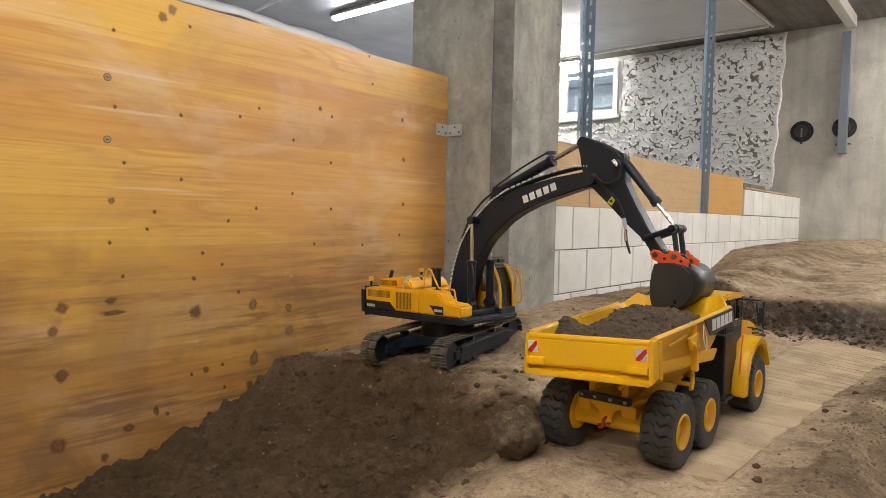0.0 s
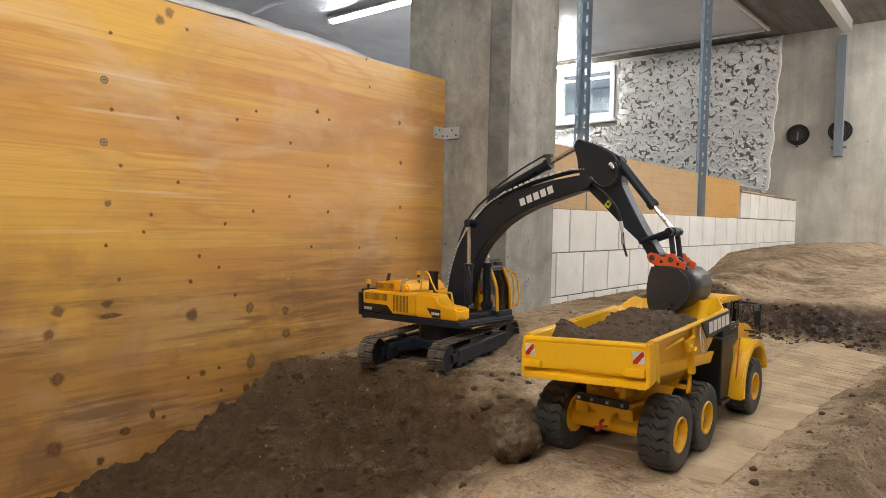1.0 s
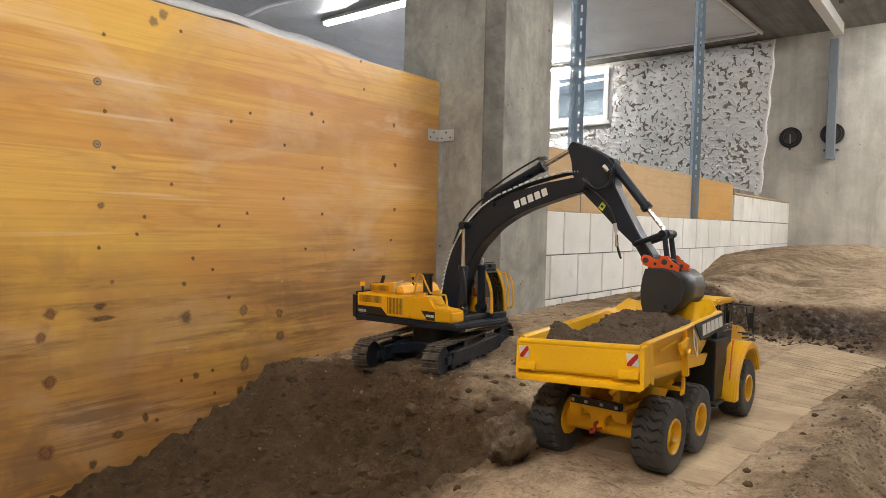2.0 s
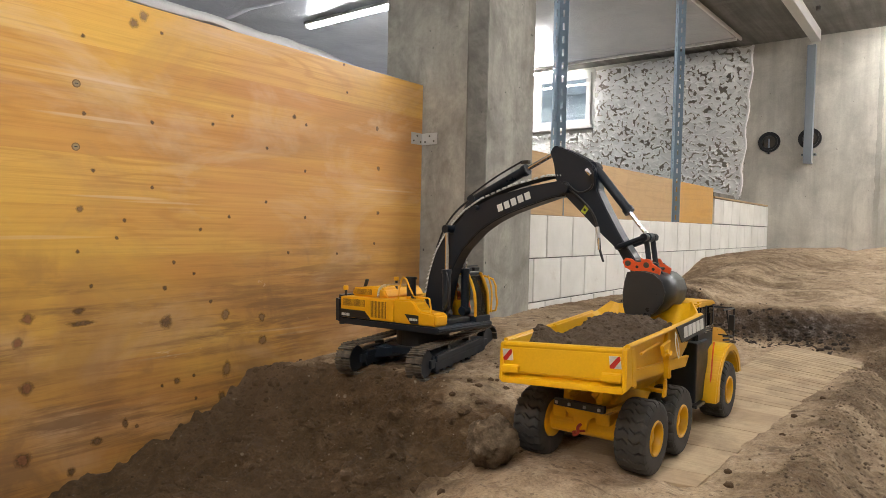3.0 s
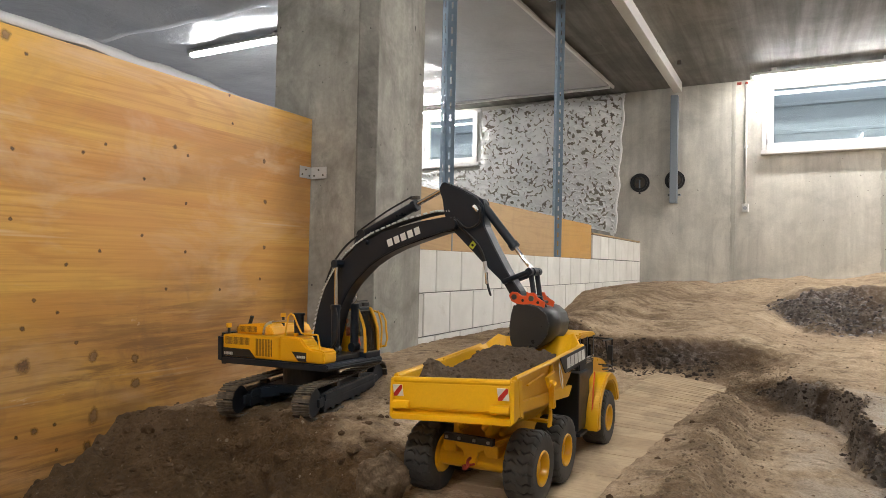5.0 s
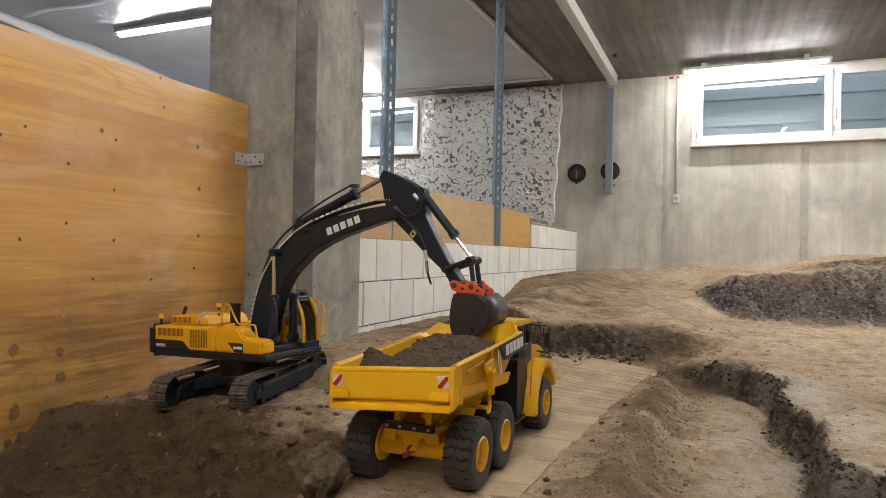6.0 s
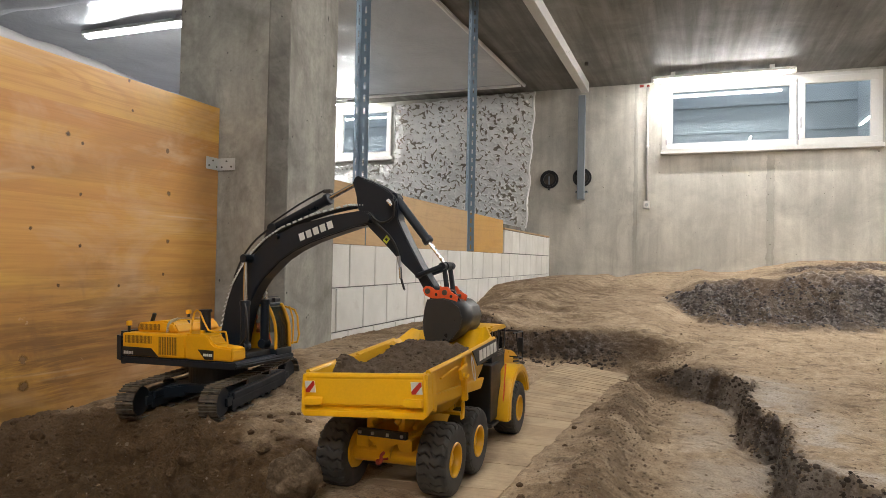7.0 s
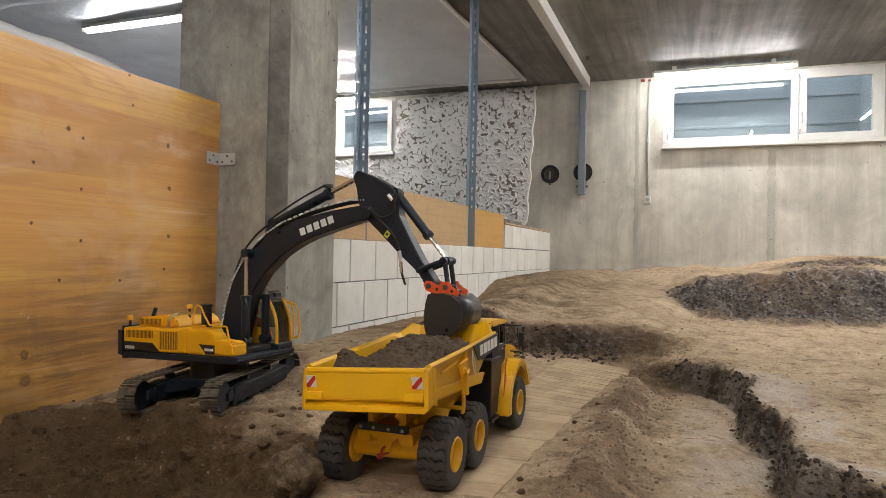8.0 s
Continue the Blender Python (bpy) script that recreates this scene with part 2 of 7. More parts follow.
def panel_mat():
    """Varnished spruce panel: quiet long grain, milky scuffs, soil splashes and painted shade on the lower boards."""
    m, nt, b = node_mat("varnished_spruce", 0, 0.36, 0.22)
    rnd = nt.nodes.new("ShaderNodeObjectInfo").outputs["Random"]
    off = nt.nodes.new("ShaderNodeCombineXYZ")
    for i in range(3):
        link(nt, maths(nt, "MULTIPLY", rnd, (7.3, 3.1, 11.7)[i]), off.inputs[i])
    add = nt.nodes.new("ShaderNodeVectorMath")
    link(nt, world_coords(nt), add.inputs[0])
    link(nt, off.outputs[0], add.inputs[1])

    def own(scale, turn=0.0):
        mp = nt.nodes.new("ShaderNodeMapping")
        mp.inputs["Scale"].default_value = scale
        mp.inputs["Rotation"].default_value = (turn, 0, 0)
        link(nt, add.outputs[0], mp.inputs[0])
        return mp.outputs[0]

    def every(scale, turn=0.0):
        c = nt.nodes.new("ShaderNodeNewGeometry")
        mp = nt.nodes.new("ShaderNodeMapping")
        mp.inputs["Scale"].default_value = scale
        mp.inputs["Rotation"].default_value = (turn, 0, 0)
        link(nt, c.outputs["Position"], mp.inputs[0])
        return mp.outputs[0]

    tone = nt.nodes.new("ShaderNodeAttribute")
    tone.attribute_name = "tone"
    col = mix(nt, tone.outputs["Fac"], (0.585, 0.272, 0.066), (0.725, 0.412, 0.098))
    slow = noise_node(nt, own((1, 0.55, 5.0)), 1.9, 4, 0.55, 0.5)
    col = mix(nt, ramp(nt, slow, [(0.50, grey(0)), (0.72, grey(0.75))]), col, (0.79, 0.490, 0.110))
    col = mix(nt, ramp(nt, slow, [(0.28, grey(0.70)), (0.48, grey(0))]), col, (0.57, 0.256, 0.064))
    # growth rings: long loops, plain only in places
    ring = noise_node(nt, own((1, 0.30, 4.2)), 2.6, 2, 0.45, 0.7)
    wave = nt.nodes.new("ShaderNodeMath")
    wave.operation = "SINE"
    link(nt, maths(nt, "MULTIPLY", ring, 58.0), wave.inputs[0])
    shown = ramp(nt, noise_node(nt, own((1, 0.8, 2.0)), 2.4, 3, 0.5), [(0.42, grey(0.06)), (0.64, grey(0.36))])
    line = maths(nt, "MULTIPLY", ramp(nt, wave.outputs[0], [(0.25, grey(0)), (0.95, grey(1))]), shown)
    col = mix(nt, line, col, (0.46, 0.185, 0.026))
    fibre = noise_node(nt, own((1, 2.2, 170.0)), 1.0, 5, 0.65)
    col = mix(nt, ramp(nt, fibre, [(0.32, grey(0.42)), (0.55, grey(0))]), col, (0.40, 0.160, 0.028))
    hue = noise_node(nt, every((1, 0.9, 1.1)), 1.25, 4, 0.55, 0.4)
    col = mix(nt, ramp(nt, hue, [(0.52, grey(0)), (0.68, grey(0.62))]), col, (0.79, 0.475, 0.072))
    col = mix(nt, ramp(nt, hue, [(0.32, grey(0.55)), (0.47, grey(0))]), col, (0.66, 0.330, 0.110))
    # dull grey handling marks and milky rubbed patches
    grime = noise_node(nt, every((1, 0.9, 1.6)), 2.3, 7, 0.66, 0.7)
    col = mix(nt, ramp(nt, grime, [(0.50, grey(0)), (0.72, grey(0.50))]), col, (0.38, 0.225, 0.105))
    rub = maths(nt, "MULTIPLY", ramp(nt, noise_node(nt, every((1, 0.8, 1.9)), 2.9, 5, 0.62, 0.6), [(0.51, grey(0)), (0.72, grey(0.66))]),
                ramp(nt, noise_node(nt, every((1, 5, 26)), 1.0, 4, 0.6), [(0.30, grey(0.55)), (0.65, grey(1))]))
    col = mix(nt, rub, col, (0.74, 0.55, 0.38))
    scratch = maths(nt, "MULTIPLY", ramp(nt, noise_node(nt, every((1, 1.1, 42.0), 0.62), 1.0, 2, 0.4), [(0.70, grey(0)), (0.74, grey(0.42))]),
                    ramp(nt, noise_node(nt, every((1, 1, 1)), 1.7, 2, 0.5), [(0.48, grey(0)), (0.56, grey(1))]))
    col = mix(nt, scratch, col, (0.78, 0.62, 0.44))
    # soil splashes and weathered grain low down; dimmer light there is painted in too
    worn_shade = nt.nodes.new("ShaderNodeAttribute")
    worn_shade.attribute_name = "worn_shade"
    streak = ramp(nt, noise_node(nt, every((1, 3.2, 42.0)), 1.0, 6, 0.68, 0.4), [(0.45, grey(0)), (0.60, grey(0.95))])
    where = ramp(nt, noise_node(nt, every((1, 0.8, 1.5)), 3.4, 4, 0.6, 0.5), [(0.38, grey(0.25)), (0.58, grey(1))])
    col = mix(nt, maths(nt, "MULTIPLY", maths(nt, "MULTIPLY", streak, where), maths(nt, "MULTIPLY", worn_shade.outputs["Fac"], 0.85)), col, (0.145, 0.075, 0.032))
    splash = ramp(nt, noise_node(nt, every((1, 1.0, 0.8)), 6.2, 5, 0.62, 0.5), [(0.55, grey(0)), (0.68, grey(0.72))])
    col = mix(nt, maths(nt, "MULTIPLY", splash, worn_shade.outputs["Fac"]), col, (0.20, 0.115, 0.058))
    # brown film over the low boards puts the wall's light falloff into colour
    low_shade = ramp(nt, noise_node(nt, every((1, 1.6, 0.7)), 2.1, 5, 0.6, 0.5), [(0.30, grey(0.15)), (0.65, grey(0.75))])
    col = mix(nt, maths(nt, "MULTIPLY", low_shade, maths(nt, "MULTIPLY", worn_shade.outputs["Fac"], 0.95)), col, (0.275, 0.128, 0.048))
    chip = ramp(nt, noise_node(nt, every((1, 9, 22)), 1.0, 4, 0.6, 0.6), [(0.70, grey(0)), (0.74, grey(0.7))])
    col = mix(nt, maths(nt, "MULTIPLY", chip, worn_shade.outputs["Fac"]), col, (0.66, 0.46, 0.31))
    link(nt, col, b.inputs["Base Color"])
    link(nt, ramp(nt, grime, [(0.3, grey(0.33)), (0.7, grey(0.58))]), b.inputs["Roughness"])
    bump(nt, b, maths(nt, "ADD", fibre, maths(nt, "MULTIPLY", line, 0.8)), 0.12, 0.0012)
    return m


def knot_mat(name, dark, rim):
    m, nt, b = node_mat(name, 0, 0.5, 0.15)
    n = noise_node(nt, world_coords(nt), 150, 4, 0.6)
    col = ramp(nt, n, [(0.35, dark), (0.7, rim)])
    rnd = nt.nodes.new("ShaderNodeObjectInfo").outputs["Random"]
    link(nt, mix(nt, maths(nt, "MULTIPLY", rnd, 0.55), col, rim), b.inputs["Base Color"])
    deep = nt.nodes.new("ShaderNodeAttribute")
    deep.attribute_name = "deep"
    ragged = maths(nt, "ADD", deep.outputs["Fac"], maths(nt, "MULTIPLY", maths(nt, "SUBTRACT", n, 0.5), 0.6))
    link(nt, ramp(nt, ragged, [(0.05, grey(0)), (0.60, grey(0.85))]), b.inputs["Alpha"])
    return m


def wood_mat(name, cols, along="Y", ring=26.0, gloss=0.34, coat=0.25, dirt=0.2):
    """Boards with a long grain; each board's tone differs."""
    m, nt, b = node_mat(name, 0, gloss, coat)
    rnd = nt.nodes.new("ShaderNodeObjectInfo").outputs["Random"]
    off = nt.nodes.new("ShaderNodeCombineXYZ")
    for i in range(3):
        link(nt, maths(nt, "MULTIPLY", rnd, (7.3, 3.1, 11.7)[i]), off.inputs[i])
    add = nt.nodes.new("ShaderNodeVectorMath")
    link(nt, world_coords(nt), add.inputs[0])
    link(nt, off.outputs[0], add.inputs[1])
    sc = {"Y": (1, 0.055, 1), "X": (0.06, 1, 1)}[along]
    mp = nt.nodes.new("ShaderNodeMapping")
    mp.inputs["Scale"].default_value = sc
    link(nt, add.outputs[0], mp.inputs[0])
    grain = noise_node(nt, mp.outputs[0], ring, 3, 0.5, 1.2)
    bands = nt.nodes.new("ShaderNodeMath")
    bands.operation = "SINE"
    link(nt, maths(nt, "MULTIPLY", grain, 42.0), bands.inputs[0])
    line = ramp(nt, maths(nt, "ADD", maths(nt, "MULTIPLY", bands.outputs[0], 0.5), 0.5), [(0.0, grey(0.0)), (0.65, grey(0.15)), (1.0, grey(0.75))])
    fibre = noise_node(nt, mp.outputs[0], 260, 3, 0.6)
    cloud = noise_node(nt, world_coords(nt, (1, 0.45, 1.6)), 2.6, 5, 0.6, 0.4)
    col = ramp(nt, cloud, [(0.25, cols[0]), (0.5, cols[1]), (0.75, cols[2])])
    col = mix(nt, maths(nt, "MULTIPLY", maths(nt, "POWER", rnd, 1.5), 0.8), col, cols[3])
    col = mix(nt, maths(nt, "MULTIPLY", line, 0.45), col, cols[4])
    col = mix(nt, ramp(nt, fibre, [(0.3, grey(0.16)), (0.6, grey(0))]), col, cols[4])
    soot = noise_node(nt, world_coords(nt), 9.0, 7, 0.7, 0.6)
    col = mix(nt, ramp(nt, soot, [(0.45, grey(0.0)), (0.72, grey(dirt))]), col, (0.20, 0.145, 0.095))
    link(nt, col, b.inputs["Base Color"])
    link(nt, ramp(nt, cloud, [(0.3, grey(gloss - 0.06)), (0.7, grey(gloss + 0.18))]), b.inputs["Roughness"])
    bump(nt, b, maths(nt, "ADD", fibre, maths(nt, "MULTIPLY", line, 0.8)), 0.25, 0.0012)
    return m


def block_mat():
    m, nt, b = node_mat("sand_lime_block", 0, 0.85)
    v = world_coords(nt)
    rnd = nt.nodes.new("ShaderNodeObjectInfo").outputs["Random"]
    cloud, pore = noise_node(nt, v, 5, 5, 0.6), noise_node(nt, v, 120, 3, 0.6)
    col = ramp(nt, cloud, [(0.3, (0.70, 0.685, 0.64)), (0.6, (0.82, 0.805, 0.765)), (0.8, (0.86, 0.85, 0.82))])
    col = mix(nt, maths(nt, "MULTIPLY", rnd, 0.35), col, (0.58, 0.56, 0.52))
    dirt = ramp(nt, noise_node(nt, v, 9, 6, 0.7, 0.4), [(0.60, grey(0)), (0.78, grey(0.30))])
    col = mix(nt, dirt, col, (0.34, 0.27, 0.20))
    link(nt, col, b.inputs["Base Color"])
    bump(nt, b, pore, 0.35, 0.002)
    return m


def sheet_mat(name, col, rough):
    m, nt, b = node_mat(name, 0, rough, 0.1)
    v = world_coords(nt)
    n1, n2 = noise_node(nt, v, 2.2, 5, 0.6, 0.5), noise_node(nt, v, 12, 5, 0.6, 0.6)
    link(nt, ramp(nt, n1, [(0.3, tuple(c * 0.88 for c in col)), (0.7, col)]), b.inputs["Base Color"])
    bump(nt, b, maths(nt, "ADD", n1, maths(nt, "MULTIPLY", n2, 0.3)), 0.6, 0.02)
    return m


def glow_mat(name, col, strength):
    m, nt, b = node_mat(name, 0, 0.4)
    b.inputs["Base Color"].default_value = (0.8, 0.8, 0.8, 1)
    b.inputs["Emission Color"].default_value = (*col, 1)
    b.inputs["Emission Strength"].default_value = strength
    return m


def glass_mat(name, tint=(0.86, 0.92, 0.95), rough=0.02):
    m = bpy.data.materials.new(name)
    m.use_nodes = True
    nt = m.node_tree
    nt.nodes.remove(nt.nodes["Principled BSDF"])
    out = nt.nodes["Material Output"]
    clear = nt.nodes.new("ShaderNodeBsdfTransparent")
    clear.inputs[0].default_value = (*tint, 1)
    shine = nt.nodes.new("ShaderNodeBsdfGlossy")
    shine.inputs["Roughness"].default_value = rough
    fres = nt.nodes.new("ShaderNodeFresnel")
    fres.inputs[0].default_value = 1.5
    sh = nt.nodes.new("ShaderNodeMixShader")
    link(nt, maths(nt, "ADD", maths(nt, "MULTIPLY", fres.outputs[0], 1.3), 0.02), sh.inputs[0])
    link(nt, clear.outputs[0], sh.inputs[1])
    link(nt, shine.outputs[0], sh.inputs[2])
    link(nt, sh.outputs[0], out.inputs[0])
    return m


RUBBER, SHOE, SOIL = rubber_mat(), shoe_mat(), soil_mat()
CLOD = crumb_mat("soil_clods", (0.062, 0.037, 0.019), (0.120, 0.074, 0.038), (0.195, 0.130, 0.074), 0.3)
ASH_CLOD = crumb_mat("dark_crumbs", (0.045, 0.038, 0.035), (0.12, 0.102, 0.097), (0.44, 0.40, 0.38), 0.7)
BIG_CLOD = crumb_mat("dry_clod", (0.085, 0.060, 0.037), (0.185, 0.132, 0.084), (0.29, 0.215, 0.142), 0.0)
FLAT_CLOD = crumb_mat("pale_crumbs", (0.13, 0.093, 0.060), (0.25, 0.180, 0.118), (0.40, 0.31, 0.215))
EDGE_CLOD = crumb_mat("dark_lumps", (0.030, 0.023, 0.018), (0.070, 0.053, 0.041), (0.17, 0.135, 0.105))
LOAD = crumb_mat("loaded_soil", (0.055, 0.038, 0.025), (0.098, 0.068, 0.045), (0.165, 0.12, 0.082))
CONCRETE = concrete_mat("concrete_wall", (1.0, 0.955, 0.85), True, 0.43, 0.76, 0.82, 2.6)
SEAM = concrete_mat("seam_concrete", (1.0, 0.955, 0.84), True, 0.34, 0.58)
CONCRETE_PILLAR = concrete_mat("concrete_pillar", (1.0, 0.96, 0.85), True, 0.20, 0.50, 0.82, 5.0, 0.85, 3.2)
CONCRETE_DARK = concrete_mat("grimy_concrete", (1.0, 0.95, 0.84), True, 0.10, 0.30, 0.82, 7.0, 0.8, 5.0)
ZINC = paint_mat("zinc_plated_steel", (0.60, 0.61, 0.61), 0.36, metal=0.55, dust=0.1, scale=60)
CONCRETE_CEIL = concrete_mat("concrete_ceiling", (1.0, 0.95, 0.86), False, 0.110, 0.255, 0.66)
PANEL_WOOD = panel_mat()
KNOT, KNOT_RED = knot_mat("dark_knot", (0.055, 0.030, 0.015), (0.20, 0.105, 0.045)), knot_mat("red_brown_knot", (0.13, 0.050, 0.024), (0.26, 0.110, 0.046))
GREY_SPOT = knot_mat("grey_stain", (0.17, 0.095, 0.045), (0.27, 0.155, 0.070))
SCREW = paint_mat("brown_grey_screw", (0.36, 0.27, 0.16), 0.45, metal=0.4, dust=0.3)
PLYWOOD = wood_mat("plywood", [(0.47, 0.31, 0.155), (0.54, 0.365, 0.185), (0.60, 0.42, 0.23), (0.52, 0.335, 0.16), (0.40, 0.255, 0.125), (0.1, 0.06, 0.03), (0.5, 0.4, 0.27)], ring=9, gloss=0.5, coat=0.0)
PLY_YELLOW = wood_mat("yellow_plywood", [(0.52, 0.29, 0.07), (0.58, 0.33, 0.085), (0.62, 0.37, 0.10), (0.56, 0.31, 0.08), (0.45, 0.24, 0.06), (0.1, 0.06, 0.03), (0.5, 0.4, 0.27)], ring=7, gloss=0.5, coat=0.0)
SLAT_WOOD = wood_mat("weathered_slats", [(0.42, 0.31, 0.19), (0.52, 0.40, 0.25), (0.60, 0.48, 0.31), (0.42, 0.30, 0.18), (0.32, 0.22, 0.13), (0.07, 0.045, 0.028), (0.45, 0.36, 0.26)], along="X", ring=30, gloss=0.8, coat=0.0, dirt=0.75)
# mortar colour is darkened for the shade in its recessed joints
BLOCK, MORTAR = block_mat(), concrete_mat("mortar", (1, 0.97, 0.92), False, 0.07, 0.15)
SHEET, SHEET_BLUE = sheet_mat("white_plastic_sheet", (0.56, 0.56, 0.57), 0.22), sheet_mat("bluish_plastic_sheet", (0.40, 0.44, 0.53), 0.45)
NET = paint_mat("white_net_fabric", (0.88, 0.87, 0.85), 0.75, dust=0.2, dust_col=(0.50, 0.48, 0.45), scale=4)
NET_BACK = paint_mat("brown_backing_sheet", (0.30, 0.27, 0.22), 0.9, dust=0.5, dust_col=(0.40, 0.37, 0.31), scale=20)
TUBE = glow_mat("fluorescent_tube", (1.0, 0.975, 0.95), TUBE_GLOW)
TUBE_DIM = glow_mat("dim_fluorescent_tube", (1.0, 0.975, 0.95), TUBE_GLOW * 0.60)
TUBE_SOFT = glow_mat("soft_fluorescent_tube", (1.0, 0.975, 0.95), TUBE_GLOW * 0.46)
TUBE_COOL = glow_mat("cool_fluorescent_tube", (0.92, 0.96, 1.0), TUBE_GLOW * 0.20)
GLASS = glass_mat("window_glass")
CAB_GLASS = glass_mat("cab_glass", (0.74, 0.76, 0.75))
WELL = sheet_mat("light_well_panel", (0.46, 0.49, 0.51), 0.7)


# ------------------------------------------------------------------ mesh helpers
def mesh_of(name, bm, mats, smooth=False):
    me = bpy.data.meshes.new(name)
    bm.to_mesh(me)
    bm.free()
    for m in (mats if isinstance(mats, (list, tuple)) else [mats]):
        me.materials.append(m)
    if smooth:
        for p in me.polygons:
            p.use_smooth = True
    return me


def part(name, bm, material, parent=None, label="", smooth=False, at=None):
    ob = new(name, mesh_of(name, bm, material, smooth))
    if parent is not None:
        ob.parent = parent
    if at is not None:
        ob.matrix_basis = at
    if label:
        tagged(ob, label)
    return ob


def thing(name, at, label, category, group="", kind=""):
    ob = new(name)
    ob.empty_display_size = 0.05
    ob.matrix_basis = at
    return tagged(ob, label, category, group, kind)


def box(x0, x1, y0, y1, z0, z1, bevel=0.0, bm=None, seg=2):
    own = bmesh.new()
    bmesh.ops.create_cube(own, size=1)
    for v in own.verts:
        v.co = Vector(((x0 + x1) / 2 + v.co.x * (x1 - x0), (y0 + y1) / 2 + v.co.y * (y1 - y0), (z0 + z1) / 2 + v.co.z * (z1 - z0)))
    if bevel:
        bmesh.ops.bevel(own, geom=own.edges[:], offset=bevel, segments=seg, affect="EDGES", profile=0.6)
    return join(bm, own)


def join(bm, own):
    if bm is None:
        return own
    me = bpy.data.meshes.new("tmp")
    own.to_mesh(me)
    own.free()
    bm.from_mesh(me)
    bpy.data.meshes.remove(me)
    return bm


def rod(p0, p1, r, seg=12, bm=None, r2=None, bevel=0.0):
    own = bmesh.new()
    p0, p1 = Vector(p0), Vector(p1)
    d = p1 - p0
    bmesh.ops.create_cone(own, cap_ends=True, segments=seg, radius1=r, radius2=r if r2 is None else r2, depth=d.length)
    if bevel:
        bmesh.ops.bevel(own, geom=[e for e in own.edges if any(len(f.verts) > 4 for f in e.link_faces)], offset=bevel, segments=2, affect="EDGES")
    m = Matrix.Translation((p0 + p1) / 2) @ d.to_track_quat("Z", "Y").to_matrix().to_4x4()
    bmesh.ops.transform(own, matrix=m, verts=own.verts)
    return join(bm, own)


def hose(points, r, seg=8, bm=None, steps=6):
    """A round tube along a smooth line through the points."""
    own = bmesh.new()
    pts = [Vector(p) for p in points]
    if steps > 1 and len(pts) > 2:
        line = []
        for i in range(len(pts) - 1):
            a, b_, c, d = pts[max(i - 1, 0)], pts[i], pts[i + 1], pts[min(i + 2, len(pts) - 1)]
            for k in range(steps):
                t = k / steps
                line.append(0.5 * ((2 * b_) + (c - a) * t + (2 * a - 5 * b_ + 4 * c - d) * t * t + (3 * b_ - a - 3 * c + d) * t ** 3))
        line.append(pts[-1])
    else:
        line = pts
    rings, side = [], None
    for i, p in enumerate(line):
        d = (line[min(i + 1, len(line) - 1)] - line[max(i - 1, 0)]).normalized()
        if side is None:
            side = d.orthogonal().normalized()
        side = (side - d * side.dot(d)).normalized()
        up = d.cross(side)
        rings.append([own.verts.new(p + (side * math.cos(a) + up * math.sin(a)) * r) for a in (2 * math.pi * k / seg for k in range(seg))])
    for a, b_ in zip(rings, rings[1:]):
        for k in range(seg):
            own.faces.new((a[k], a[(k + 1) % seg], b_[(k + 1) % seg], b_[k]))
    own.faces.new(rings[0][::-1])
    own.faces.new(rings[-1])
    return join(bm, own)


def prism(profile, w0, w1, axis="y", bevel=0.0, bm=None):
    """A plate: a closed outline (two coordinates a point) drawn out along an axis from w0 to w1."""
    own = bmesh.new()
    put = {"y": lambda a, c, w: (a, w, c), "x": lambda a, c, w: (w, a, c), "z": lambda a, c, w: (a, c, w)}[axis]
    lo = [own.verts.new(put(a, c, w0)) for a, c in profile]
    hi = [own.verts.new(put(a, c, w1)) for a, c in profile]
    own.faces.new(lo)
    own.faces.new(hi[::-1])
    n = len(profile)
    for i in range(n):
        own.faces.new((lo[i], hi[i], hi[(i + 1) % n], lo[(i + 1) % n]))
    bmesh.ops.recalc_face_normals(own, faces=own.faces[:])
    if bevel:
        bmesh.ops.bevel(own, geom=own.edges[:], offset=bevel, segments=2, affect="EDGES", clamp_overlap=True)
    return join(bm, own)


def ss(a, b, x):
    t = min(max((x - a) / (b - a), 0.0), 1.0)
    return t * t * (3 - 2 * t)


def lump(r, seed, flat=0.75, bm=None, level=2, at=(0, 0, 0), rough=0.35):
    own = bmesh.new()
    bmesh.ops.create_icosphere(own, subdivisions=level, radius=1)
    rs = random.Random(seed)
    o = Vector((rs.uniform(-50, 50), rs.uniform(-50, 50), rs.uniform(-50, 50)))
    for v in own.verts:
        k = 1 + rough * noise.noise(v.co * 1.3 + o) + rough * 0.5 * noise.noise(v.co * 3.1 + o)
        v.co = Vector((v.co.x * k, v.co.y * k, v.co.z * k * flat)) * r + Vector(at)
    return join(bm, own)

# ------------------------------------------------------------------ ground
def trench_edge(y):
    """x of the steep edge of the raised flat beside the trench."""
    return 0.25 - 0.07 * ss(1.1, 1.45, y) - 0.03 * ss(1.5, 1.8, y) - 0.23 * ss(2.12, 2.38, y) + 0.014 * math.sin(y * 13) * ss(2.3, 2.0, y)


